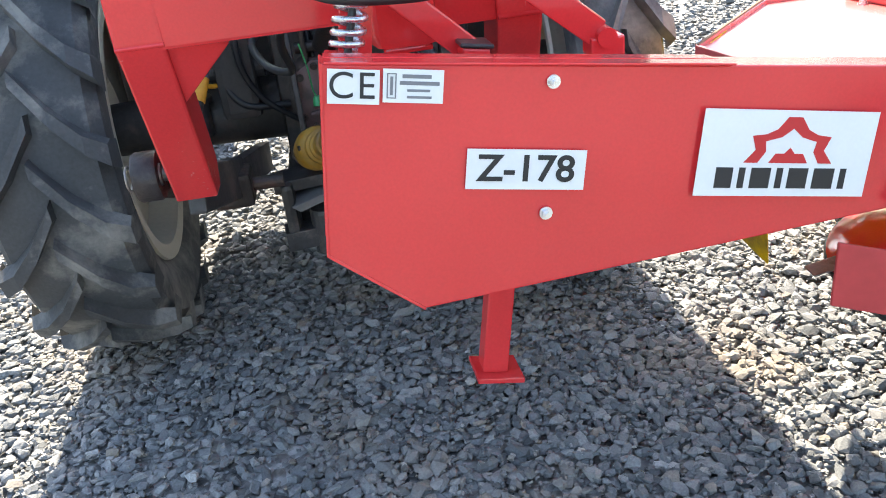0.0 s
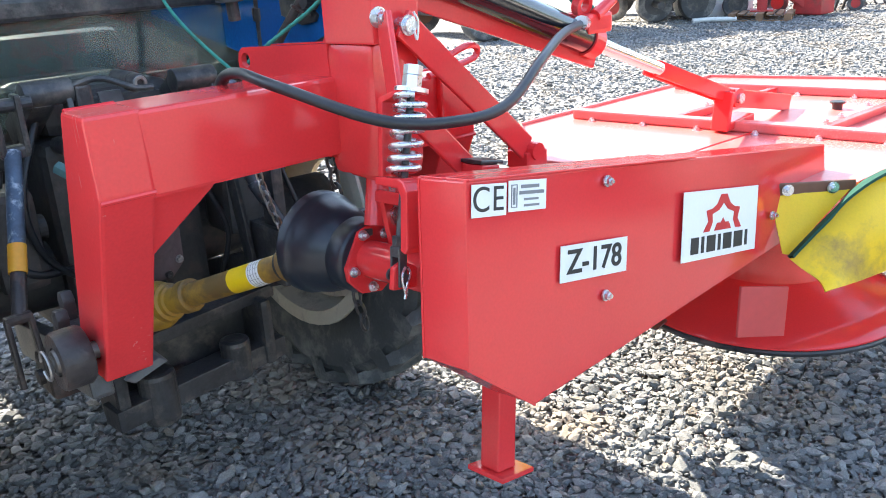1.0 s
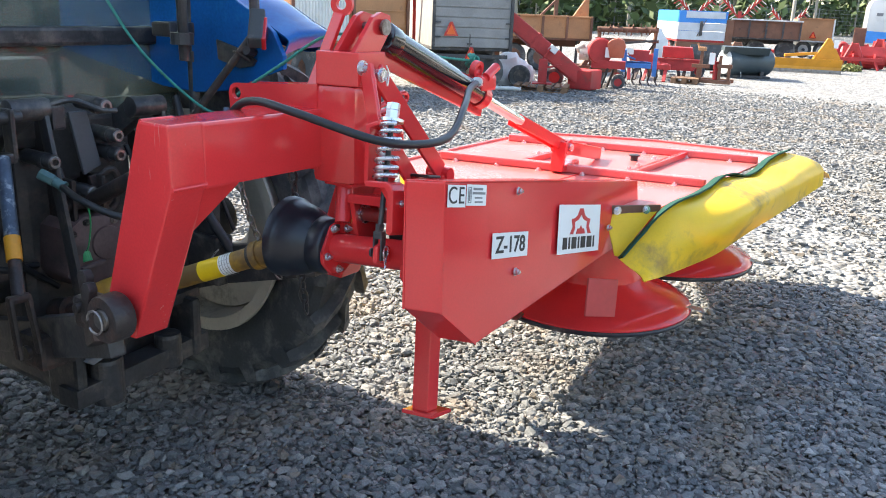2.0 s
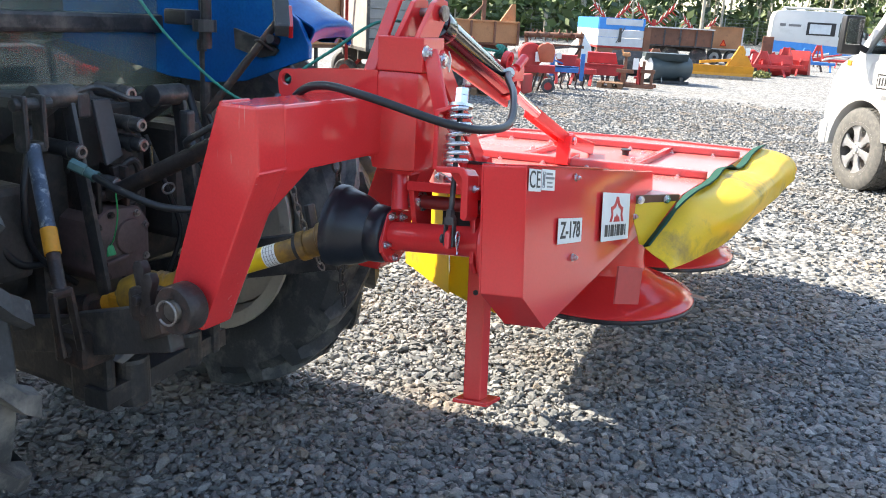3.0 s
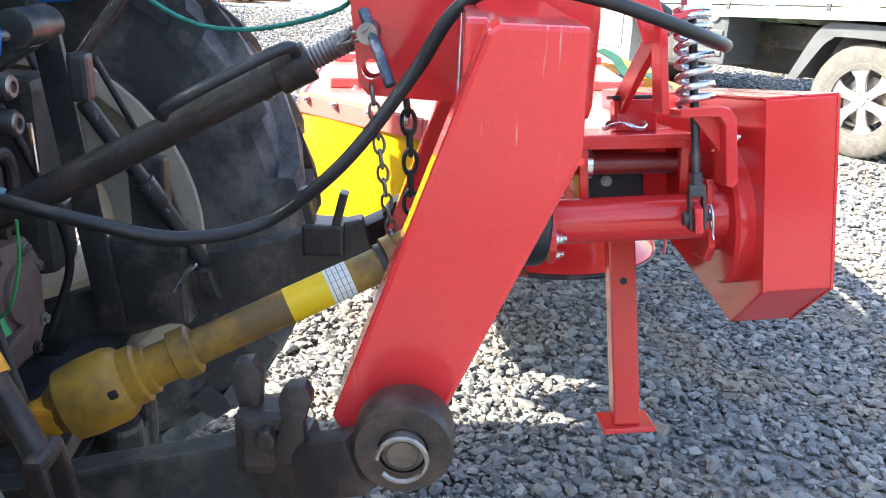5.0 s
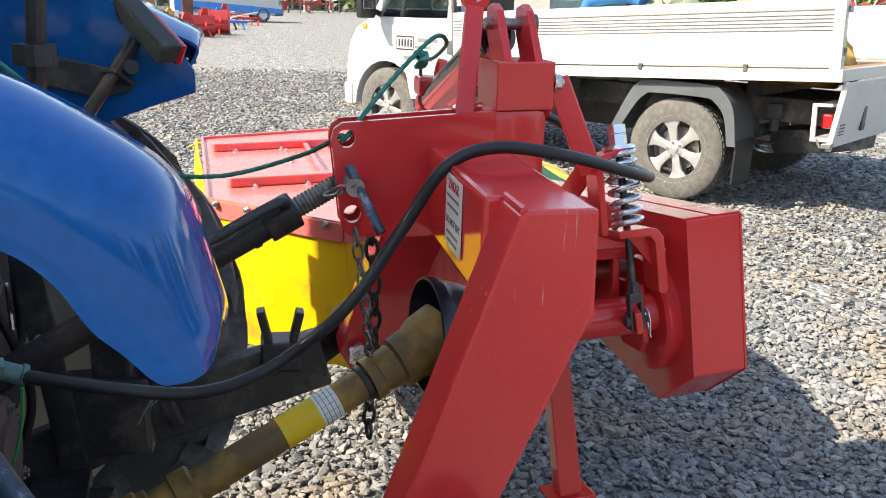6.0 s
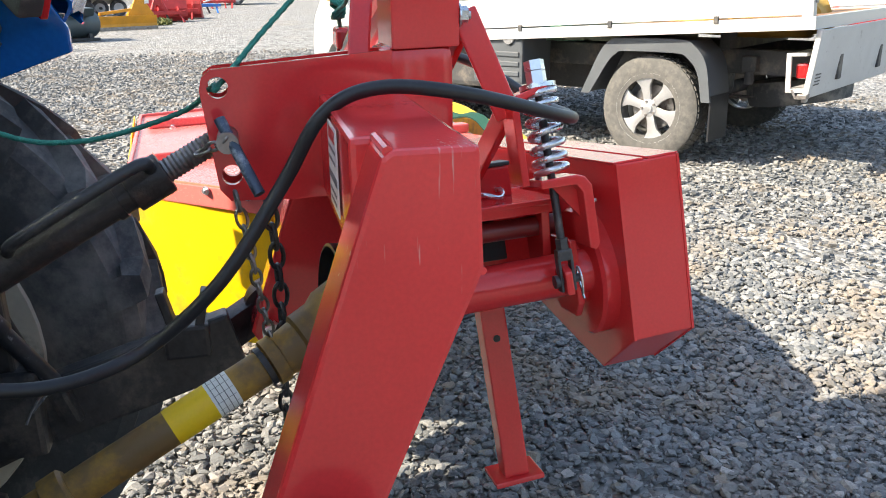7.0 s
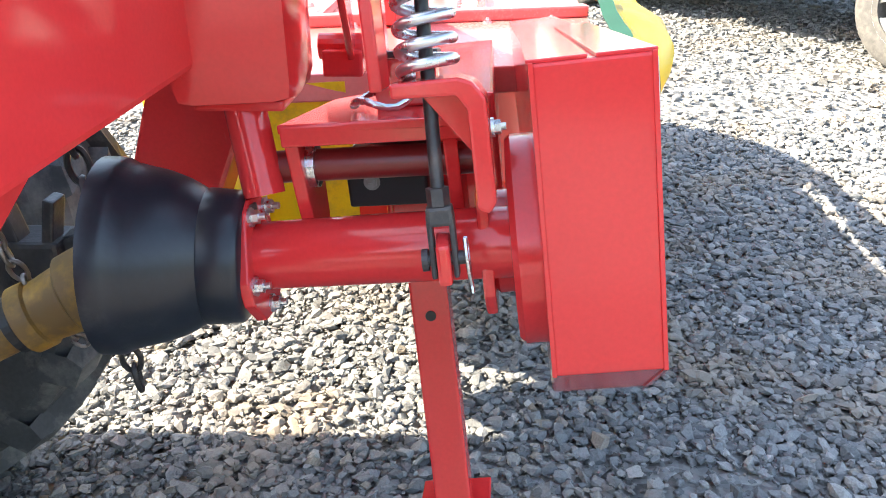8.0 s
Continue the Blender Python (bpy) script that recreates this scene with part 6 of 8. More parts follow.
tp("vent", leaning(join(*[block((-1.153, -0.12, 0.57 + 0.02 * k), (-1.150, -0.03, 0.578 + 0.02 * k), 0.001) for k in range(4)])), CHASSIS, gate)
tp("gate_hook", leaning(join(block((-1.16, 0.02, 0.50), (-1.10, 0.075, 0.53), 0.004), bar((-1.10, 0.07, 0.50), (-1.06, 0.07, 0.56), 0.012, 0.012))), STEEL, gate)
lampx = tp("tail_lamp", block((-1.05, -0.30, 0.61), (-0.98, -0.05, 0.70), 0.015), TAIL_RED, None, "red tail lamp in a white bracket")
tp("lamp_bracket", join(block((-1.06, -0.34, 0.53), (-0.95, 0.0, 0.555), 0.006), block((-1.06, -0.34, 0.745), (-0.95, 0.0, 0.765), 0.006), block((-0.97, -0.02, 0.53), (-0.94, 0.0, 0.765), 0.006)), WHITE_PAINT, lampx)
# mesh headboard
head_f = tp("headboard", block((1.985, -1.80, 1.96), (2.015, 0.07, 2.0), 0.003), CHASSIS, None, "black mesh headboard")
tp("headboard_rail", block((1.985, -1.80, 1.40), (2.015, 0.07, 1.44), 0.003), CHASSIS, head_f)
for a_ in (-1.80, -1.2, -0.55, 0.03):
    tp("headboard_post", block((1.986, a_, 0.96), (2.014, a_ + 0.04, 1.96), 0.003), CHASSIS, head_f)
mesh_b = bmesh.new()
for k in range(44):
    for slope in (-1, 1):
        y = -1.78 + 0.045 * k
        a, b = (2.0, y, 1.44), (2.0, y + slope * 0.26, 1.96)
        if -1.8 <= b[1] <= 0.06:
            join(mesh_b, bar(a, b, 0.004, 0.006, (1, 0, 0), 0))
tp("mesh", mesh_b, CHASSIS, head_f)
tp("headboard_panel", block((1.99, -1.78, 1.22), (2.01, 0.05, 1.40), 0.002), GREY_BOARD, head_f)

# cab
SHAPE = Matrix.Translation((0.368, 0, 0.028)) @ Matrix.Diagonal((0.758, 1, 0.92, 1))
prof = [(2.06, 0.40), (2.06, 1.20), (3.54, 1.20), (3.82, 1.09), (3.94, 0.93), (3.99, 0.70), (3.99, 0.42), (3.96, 0.34), (3.86, 0.33)]
prof += [(3.3 + 0.53 * math.cos(radians(15 * i)), 0.345 + 0.44 * math.sin(radians(15 * i))) for i in range(13)] + [(2.74, 0.30), (2.06, 0.30)]
cab_body = tp("cab", prism(prof, "y", -1.78, -0.01, 0.03), WHITE_PAINT, None, "white van cab with lettered door", 30)
tp("cab_roof", prism([(2.06, 1.90), (2.06, 2.0), (2.35, 2.06), (2.72, 2.02), (2.97, 1.90), (2.92, 1.85), (2.70, 1.90), (2.3, 1.90)], "y", -1.72, -0.07, 0.03), WHITE_PAINT, cab_body, "", 30)
for y0, y1, lean in ((-0.07, -0.01, -0.06), (-1.78, -1.72, 0.06)):
    for foot in ([(2.06, 1.19), (2.34, 1.19), (2.32, 1.92), (2.06, 1.92)], [(3.44, 1.19), (3.56, 1.19), (2.98, 1.90), (2.90, 1.86)]):
        pil = prism(foot, "y", y0, y1, 0.008)
        for v in pil.verts:
            v.co.y += lean * max(0, (v.co.z - 1.19) / 0.72)
        tp("pillar", pil, WHITE_PAINT, cab_body)
tp("rear_wall", block((2.06, -1.72, 1.19), (2.10, -0.07, 1.92), 0.004), RUBBER, cab_body)
win = [(2.33, 1.195), (2.32, 1.90), (2.70, 1.90), (2.91, 1.86), (3.45, 1.195)]
for y0, y1, lean in ((-0.045, -0.040, -0.06), (-1.750, -1.745, 0.06)):
    pane = prism(win, "y", y0, y1, 0.0)
    for v in pane.verts:
        v.co.y += lean * max(0, (v.co.z - 1.19) / 0.72)
    tp("side_window", pane, GLASS_CLEAR, cab_body)
    tp("window_frame", bar((3.08, (y0 + y1) / 2, 1.19), (2.93, (y0 + y1) / 2 + lean * 0.9, 1.84), 0.03, 0.035), RUBBER, cab_body)
tp("dashboard", block((3.05, -1.70, 1.10), (3.50, -0.09, 1.28), 0.05), RUBBER, cab_body)
scr = [Vector((2.96, -0.12, 1.885)), Vector((3.50, -0.06, 1.262)), Vector((3.50, -1.73, 1.262)), Vector((2.96, -1.67, 1.885))]
sb = bmesh.new()
up = Vector((0.76, 0, 0.65)) * 0.012
vs = [sb.verts.new(v + up) for v in scr] + [sb.verts.new(v + up * 0.4) for v in scr]
sb.faces.new(vs[:4]), sb.faces.new(vs[4:])
for i in range(4):
    sb.faces.new((vs[i], vs[(i + 1) % 4], vs[4 + (i + 1) % 4], vs[4 + i]))
tp("windscreen", sb, GLASS_CLEAR, cab_body)
door = tp("door", prism([(2.18, 0.46), (2.18, 1.16), (2.80, 1.155), (3.24, 1.13), (3.28, 1.02), (3.00, 0.85), (2.86, 0.46)], "y", -0.012, 0.004, 0.004), WHITE_PAINT, cab_body, "white door with black lettering bars")
tp("door_handle", block((2.22, 0.004, 0.90), (2.30, 0.018, 1.02), 0.008), GREY_PLASTIC, door)
tp("door_sign", join(block((2.82, 0.0045, 0.905), (3.10, 0.0055, 0.918), 0), block((2.82, 0.0045, 1.022), (3.10, 0.0055, 1.035), 0), block((2.82, 0.0045, 0.918), (2.832, 0.0055, 1.022), 0), block((3.088, 0.0045, 0.918), (3.10, 0.0055, 1.022), 0),
                            *[block((2.85 + 0.048 * k, 0.0045, 0.935), (2.875 + 0.048 * k, 0.0055, 1.005), 0) for k in range(5)]), INK, door)
tp("lettering_bars", join(block((2.45, 0.0045, 0.985), (2.76, 0.0055, 1.022), 0), block((2.55, 0.0045, 0.925), (2.80, 0.0055, 0.952), 0), block((2.52, 0.0045, 0.815), (2.98, 0.0055, 0.855), 0)), GREY_INK, door)
tp("mirror", join(block((3.36, 0.06, 1.18), (3.46, 0.24, 1.52), 0.03), bar((3.40, -0.01, 1.22), (3.42, 0.10, 1.27), 0.05, 0.05)), RUBBER, cab_body, "black door mirror", 40)
tp("mirror_glass", block((3.353, 0.085, 1.27), (3.358, 0.22, 1.49), 0.002), CHROME, cab_body)
tp("indicator", block((3.62, -0.03, 1.08), (3.70, 0.0, 1.13), 0.01), ORANGE_BAND, cab_body)
tp("front_bumper", block((3.87, -1.80, 0.32), (4.03, 0.01, 0.56), 0.05), WHITE_PAINT, cab_body, "", 40)
tp("wheel_arch", prism([(3.3 + 0.535 * math.cos(radians(15 * i)), 0.345 + 0.445 * math.sin(radians(15 * i))) for i in range(-1, 14)], "y", -0.34, -0.28, 0.002), INK, cab_body)
tp("steering_wheel", spun([(0.185, -0.014), (0.20, 0.0), (0.185, 0.014), (0.17, 0.0)], (2.92, -0.50, 1.24), (0.6, 0, -0.7), 28, True), RUBBER, cab_body, "", 50)
tp("seat", join(block((2.25, -0.75, 0.85), (2.6, -0.25, 1.05), 0.05), block((2.2, -0.75, 1.0), (2.34, -0.25, 1.7), 0.05)), RUBBER, cab_body, "", 40)


# ---- load on the bed ----
def heap(name, c, size, mat, label, seed):
    """A crumpled sheet thrown over things."""
    bm = bmesh.new()
    bmesh.ops.create_icosphere(bm, subdivisions=5, radius=1)
    off = Vector((seed * 7.3, seed * 3.1, seed * 1.7))
    for v in bm.verts:
        n = v.co.normalized()
        q = n + 0.35 * Vector((noise.noise(n * 2.0 + off), noise.noise(n * 2.0 - off), 0))
        k = 0.84 + 0.28 * noise.noise(n * 1.7 + off) + 0.12 * noise.ridged_multi_fractal(q * 2.6 + off, 1, 2, 3, 1, 2) + 0.055 * noise.ridged_multi_fractal(q * 6.5 - off, 1, 2, 2, 1, 2)
        v.co = Vector((n.x * size[0] * k, n.y * size[1] * k, max(-0.1, n.z) * size[2] * k))
    ob = tagged(part(name, moved(bm, TK @ Matrix.Translation(c)), mat, None, "", 40), label, "tarpaulin")
    return ob


heap("tarpaulin", (0.55, -0.75, 0.82), (0.42, 0.45, 0.60), TARP_GREEN, "crumpled grey-green tarpaulin on the truck bed", 1)
heap("tarpaulin", (0.95, -0.65, 0.80), (0.3, 0.4, 0.54), TARP_MINT, "folded mint tarpaulin on the truck bed", 2)
heap("tarpaulin", (-0.25, -0.85, 0.86), (0.52, 0.45, 0.56), TARP_OCHRE, "ochre tarpaulin over a load on the truck bed", 3)
pipe = tagged(part("plastic_pipe", moved(hose([(1.1, -0.5, 0.92), (1.1, -0.5, 1.25), (1.0, -0.5, 1.33), (0.75, -0.5, 1.35), (0.62, -0.5, 1.32)], 0.06, 16, 6), TK), BLUE_MACHINE, None, "", 50), "bent blue plastic pipe on the truck bed", "pipe")
crate = tagged(part("crate", moved(join(*[block((1.25, -0.9, 0.78 + 0.11 * k), (1.6, -0.2, 0.87 + 0.11 * k), 0.01) for k in range(5)]), TK), GREY_BOARD), "stack of grey trays on the truck bed", "crate")


# ---- yard behind: trailers, implements, vans, woods ----
PALE_TARP = make_material("white_plastic_sheet", (0.62, 0.62, 0.60), 0.5, vary=0.15, scale=5, grain=60, bump=0.2, dirt=(0.36, 0.33, 0.28), dirt_amount=0.3, dirt_scale=3)
TEAL_STEEL = make_material("dark_slate_paint", (0.045, 0.065, 0.075), 0.45, vary=0.2, scale=4, grain=60, bump=0.06, dirt=(0.13, 0.13, 0.12), dirt_amount=0.25)
PALE_BLUE = make_material("faded_white_boards", (0.50, 0.54, 0.58), 0.6, vary=0.15, scale=4, grain=50, bump=0.1, dirt=(0.3, 0.3, 0.3), dirt_amount=0.25)
SKY_BLUE = make_material("bright_blue_boards", (0.03, 0.22, 0.60), 0.5, vary=0.15, scale=4, grain=50, bump=0.08, dirt=(0.2, 0.3, 0.4), dirt_amount=0.15)
FADED_ORANGE = make_material("faded_orange_paint", (0.46, 0.11, 0.055), 0.5, vary=0.2, scale=5, grain=60, bump=0.06, dirt=(0.3, 0.1, 0.05), dirt_amount=0.25)
LIME = make_material("yellow_green_paint", (0.55, 0.60, 0.02), 0.45, vary=0.12, bump=0.03)
BARK = make_material("pale_bark", (0.36, 0.32, 0.26), 0.85, vary=0.3, scale=2, grain=15, bump=0.2, dirt=(0.12, 0.10, 0.08), dirt_amount=0.35, dirt_scale=1.5)
GALVANISED = make_material("grey_fence_wire", (0.20, 0.21, 0.21), 0.5, metal=0.6, bump=0.0)


def seen_from(x, y, turn=0.0):
    """A pose whose x runs to the right and whose y runs away, for one who looks from the mower."""
    return pose(x, y, 0, 0, 0, math.degrees(math.atan2(y + 0.4, x + 1.0)) - 90 + turn)


class Kit:
    """A thing at a pose, whose parts are given in the pose's own axes."""
    def __init__(self, name, m, label, category, group=""):
        self.m = m
        self.ob = thing(name, m, label, category, group)

    def add(self, name, bm, mat, parent=None, label="", smooth=0):
        return part(name, moved(bm, self.m), mat, parent or self.ob, label, smooth)

    def wheel(self, x, y, r, w, mat_rim, turn=False):
        """A small wheel with tyre, rim disc and hub; its axle lies along x, or along y when turned."""
        ax = Vector((0, 1, 0)) if turn else Vector((1, 0, 0))
        c = Vector((x, y, r))
        ty = self.add("wheel", spun([(r * 0.58, -w * 0.42), (r * 0.72, -w * 0.5), (r * 0.93, -w * 0.46), (r, -w * 0.3), (r, w * 0.3), (r * 0.93, w * 0.46), (r * 0.72, w * 0.5), (r * 0.58, w * 0.42)], c, ax, 28, True), TYRE, None, "", 40)
        self.add("rim", spun([(r * 0.60, -w * 0.40), (r * 0.60, w * 0.40), (r * 0.5, w * 0.25), (r * 0.18, w * 0.2), (r * 0.14, w * 0.34), (0, w * 0.36), (0, -w * 0.36), (r * 0.14, -w * 0.34), (r * 0.18, -w * 0.2), (r * 0.5, -w * 0.25)], c, ax, 24), mat_rim, ty, "", 40)
        return ty


def trailer(x, y, turn, length, wide, z0, z1, side, frame_mat, label, planks=0, posts=4, wheels=((0.3, 0.3),), end_mat=None, triangles=(), r=0.3, rim=None):
    """A box trailer; its near face is the one towards local -y, length along local x, wide along y."""
    k = Kit("farm_trailer", seen_from(x, y, turn), label, "trailer")
    k.add("bed", block((0, 0.02, z0 - 0.05), (length, wide, z0), 0.01), frame_mat)
    k.add("chassis_rail", block((0.05, wide * 0.28, z0 - 0.20), (length - 0.05, wide * 0.28 + 0.08, z0 - 0.05), 0.01), frame_mat)
    k.add("chassis_rail", block((0.05, wide * 0.70, z0 - 0.20), (length - 0.05, wide * 0.70 + 0.08, z0 - 0.05), 0.01), frame_mat)
    for nm, a, b in (("near_board", (0, 0, z0), (length, 0.035, z1)), ("far_board", (0, wide - 0.035, z0), (length, wide, z1)), ("end_board", (0, 0.036, z0), (0.035, wide - 0.036, z1)), ("end_board", (length - 0.035, 0.036, z0), (length, wide - 0.036, z1))):
        bo = k.add(nm, block(a, b, 0.004), (end_mat or side) if nm == "end_board" else side)
        if nm == "near_board":
            face = bo
    n = max(planks, 1)
    if planks:
        for i in range(planks):
            za, zb = z0 + (z1 - z0) * i / n + 0.006, z0 + (z1 - z0) * (i + 1) / n - 0.006
            k.add("plank", block((0.01, -0.018, za), (length - 0.01, 0.0, zb), 0.004), side, face)
    for i in range(posts):
        px_ = length * i / max(1, posts - 1)
        k.add("post", block((px_ - 0.025, -0.05, z0 - 0.04), (px_ + 0.025, -0.019, z1 + 0.02), 0.005), frame_mat, face)
    k.add("top_rail", block((-0.02, -0.045, z1), (length + 0.02, 0.04, z1 + 0.04), 0.006), side, face)
    for wx, wy in wheels:
        k.wheel(wx, wy, r, 0.19, rim or frame_mat, turn=True)
    k.add("axle", rod((wheels[0][0], 0.1, r), (wheels[0][0], wide - 0.1, r), 0.05, 14), CHASSIS)
    k.add("axle_hanger", block((wheels[0][0] - 0.05, wide * 0.28, r), (wheels[0][0] + 0.05, wide * 0.28 + 0.09, z0 - 0.19), 0.01), CHASSIS)
    for tx, tz in triangles:
        k.add("warning_triangle", join(prism([(tx - 0.115, tz - 0.10), (tx + 0.115, tz - 0.10), (tx + 0.02, tz + 0.11), (tx - 0.02, tz + 0.11)], "y", -0.062, -0.054, 0.003)), TAIL_RED, face, "orange and red warning triangle")
        k.add("triangle_centre", prism([(tx - 0.075, tz - 0.078), (tx + 0.075, tz - 0.078), (tx, tz + 0.075)], "y", -0.066, -0.0625, 0.001), ORANGE_TRIANGLE, face)
    return k


def clear_of_ground(k, *spots):
    for sx, sy, h in spots:
        k.add("stand", rod((sx, sy, 0), (sx, sy, h), 0.03, 10), CHASSIS)


tr = trailer(9.72, 6.68, 14, 1.24, 2.6, 0.66, 1.55, GREY_BOARD, CHASSIS, "old trailer with a grey plank tailgate and orange triangles", planks=6, posts=2, wheels=((0.42, 0.55), (1.05, 0.55), (0.2, 2.2), (1.05, 2.2)), triangles=((0.27, 0.93), (0.60, 0.56)), r=0.27)
tr.add("tail_bar", block((0.05, -0.05, 0.50), (1.2, 0.0, 0.56), 0.01), CHASSIS)
tr.add("latch", join(rod((0.57, -0.07, 0.68), (0.57, -0.07, 0.86), 0.008, 8), block((0.53, -0.075, 0.70), (0.61, -0.055, 0.73), 0.004)), CHASSIS)
for hz in (0.80, 1.02):
    for hx in (0.02, 1.14):
        tr.add("hinge", block((hx, -0.06, hz), (hx + 0.09, -0.05, hz + 0.025), 0.004), CHASSIS)
tr = trailer(7.35, 7.35, 38, 2.15, 2.3, 0.70, 1.70, TAN_STEEL, BROWN_STEEL, "faded orange tipper trailer with dark double tyres", planks=0, posts=3, wheels=((0.18, 0.25), (0.42, 0.25), (0.70, 0.25), (0.3, 2.0)), r=0.33)
tr.add("fold", join(block((1.08, -0.03, 0.92), (2.12, 0.0, 0.95), 0.006), block((1.08, -0.03, 1.15), (2.12, 0.0, 1.17), 0.006)), TAN_STEEL)
tr.add("curtain", join(*[rod((0.06 + 0.055 * i, -0.04, 0.74), (0.06 + 0.055 * i, -0.04, 1.68), 0.028, 10) for i in range(17)]), PALE_TARP, None, "white ribbed curtain")
clear_of_ground(tr, (1.95, 0.3, 0.70), (1.95, 1.9, 0.70))

# tyre, sheets, pallet and stand
sheet_k = Kit("plastic_sheet", seen_from(11.75, 6.55), "crumpled white plastic sheet heaped on the gravel", "sheet")
bm = bmesh.new()
bmesh.ops.create_icosphere(bm, subdivisions=4, radius=1)
for v in bm.verts:
    n = v.co.normalized()
    q = 1 + 0.35 * noise.noise(n * 1.9 + Vector((4, 1, 2))) + 0.12 * noise.noise(n * 5.5)
    v.co = Vector((n.x * 0.55 * q, n.y * 0.4 * q, max(0.0, n.z) * 0.50 * q))
sheet_k.add("sheet", bm, PALE_TARP, None, "", 50)
tyre_k = Kit("loose_wheel", seen_from(11.40, 6.05), "small black tyre on a dark rim leaning by the sheet", "wheel")
tyre_k.wheel(0, 0, 0.185, 0.12, CHASSIS, turn=True)
pipe_k = Kit("plastic_pipe", seen_from(10.65, 6.0), "pale plastic pipe lying on the gravel", "pipe")
pipe_k.add("pipe", hose([(-0.25, -0.1, 0.035), (0.0, 0.0, 0.04), (0.35, 0.05, 0.035)], 0.034, 12, 6), PALE_TARP, None, "", 60)


def pallet(x, y, turn, w, d, label):
    k = Kit("pallet", seen_from(x, y, turn), label, "pallet", "pallets in the yard")
    for i in range(7):
        a = -w / 2 + (w - 0.085) * i / 6
        k.add("top_board", block((a, 0, 0.085), (a + 0.085, d, 0.105), 0.002), WOOD)
    for yy in (0.0, d / 2 - 0.04, d - 0.08):
        k.add("bottom_board", block((-w / 2, yy, 0.0), (w / 2, yy + 0.08, 0.018), 0.002), WOOD)
        for xx in (-w / 2, -0.05, w / 2 - 0.1):
            k.add("foot_block", block((xx, yy, 0.018), (xx + 0.1, yy + 0.08, 0.085), 0.002), WOOD)
    return k


pallet(10.95, 5.42, -4, 0.85, 0.7, "weathered wooden pallet under a red stand")
st = Kit("machine_stand", seen_from(11.25, 5.55), "red steel stand bolted on a pallet", "stand")
st.add("column", block((-0.07, 0.05, 0.125), (0.07, 0.2, 0.50), 0.01), RED_MACHINE)
st.add("base_plate", block((-0.16, -0.02, 0.106), (0.16, 0.3, 0.126), 0.004), RED_MACHINE)
st.add("brace", join(bar((-0.07, 0.1, 0.34), (0.30, 0.12, 0.42), 0.03, 0.03)), RED_MACHINE)
st.add("brace", bar((-0.02, 0.1, 0.48), (0.10, 0.1, 0.68), 0.025, 0.025), RED_MACHINE)

# auger conveyor
aug = Kit("auger_conveyor", pose(12.05, 5.15, 0), "dull red grain auger leaning up on its wheels", "conveyor")
a0, ad = Vector((0, 0, 0.12)), Vector((-0.80, 0.95, 0.90)).normalized()
tube = aug.add("tube", bar(a0, a0 + ad * 4.4, 0.27, 0.24, bevel=0.02), RED_MACHINE, None, "dull red square auger tube")
aug.add("inlet", join(block((-0.22, -0.2, 0.02), (0.22, 0.22, 0.34), 0.02)), RED_MACHINE)
aug.add("paper_label", bar(a0 + ad * 0.72 + Vector((-0.11, -0.11, 0.07)), a0 + ad * 0.86 + Vector((-0.11, -0.11, 0.07)), 0.10, 0.10), WHITE_STICKER, tube, "white paper label")
for i in range(3):
    aug.add("tube_band", bar(a0 + ad * (1.1 + 1.0 * i), a0 + ad * (1.16 + 1.0 * i), 0.30, 0.27, bevel=0.005), RED_MACHINE, tube)
aug.add("strut", bar(a0 + ad * 3.6, Vector((-1.6, 2.4, 0.2)), 0.05, 0.05), RED_MACHINE)
aug.add("strut", bar(a0 + ad * 2.2, Vector((-1.6, 2.4, 0.2)), 0.05, 0.05), RED_MACHINE)
aug.wheel(-1.6, 2.4, 0.22, 0.12, RED_MACHINE)


def label_card(k, x, y, z, w=0.07, h=0.13):
    k.add("paper_label", block((x, y - 0.004, z), (x + w, y, z + h), 0.001), WHITE_STICKER)


# fan machine with orange hood
fan = Kit("fan_blower", seen_from(12.75, 5.0), "rusty red blower with an orange hood on small wheels", "blower")
fan.add("fan_case", spun([(0.0, -0.10), (0.20, -0.10), (0.22, -0.08), (0.22, 0.08), (0.20, 0.10), (0.0, 0.10)], (-0.22, 0.1, 0.62), (0.25, -1, 0.0), 32), RED_MACHINE, None, "", 40)
fan.add("hood", prism([(-0.04, 0.52), (0.20, 0.52), (0.22, 0.72), (0.18, 0.82), (0.08, 0.86), (-0.04, 0.82), (-0.10, 0.76)], "y", -0.06, 0.14, 0.03), FADED_ORANGE, None, "faded orange hood", 45)
fan.add("body", block((-0.34, 0.0, 0.33), (0.24, 0.32, 0.46), 0.01), RED_MACHINE)
fan.add("motor", join(rod((-0.56, 0.1, 0.56), (-0.40, 0.1, 0.56), 0.11, 20), rod((-0.62, 0.1, 0.62), (-0.48, 0.1, 0.70), 0.07, 16)), CREAM, None, "", 40)
fan.add("pulley", rod((-0.30, -0.06, 0.18), (-0.30, -0.02, 0.18), 0.10, 20), RUSTY, None, "", 40)
for lx, ly in ((-0.34, 0.02), (-0.05, 0.02), (0.05, 0.3), (-0.34, 0.3)):
    fan.add("leg", bar((lx, ly, 0.34), (lx - 0.10, ly - 0.05, 0.0), 0.035, 0.035), RUSTY)
fan.wheel(0.14, -0.08, 0.115, 0.07, RED_MACHINE, turn=True)
fan.wheel(0.14, 0.34, 0.115, 0.07, RED_MACHINE, turn=True)
fan.add("axle", rod((0.14, -0.1, 0.115), (0.14, 0.36, 0.115), 0.018, 10), RUSTY)
label_card(fan, -0.12, -0.02, 0.52, 0.09, 0.17)
label_card(fan, 0.24, -0.02, 0.62, 0.08, 0.08)

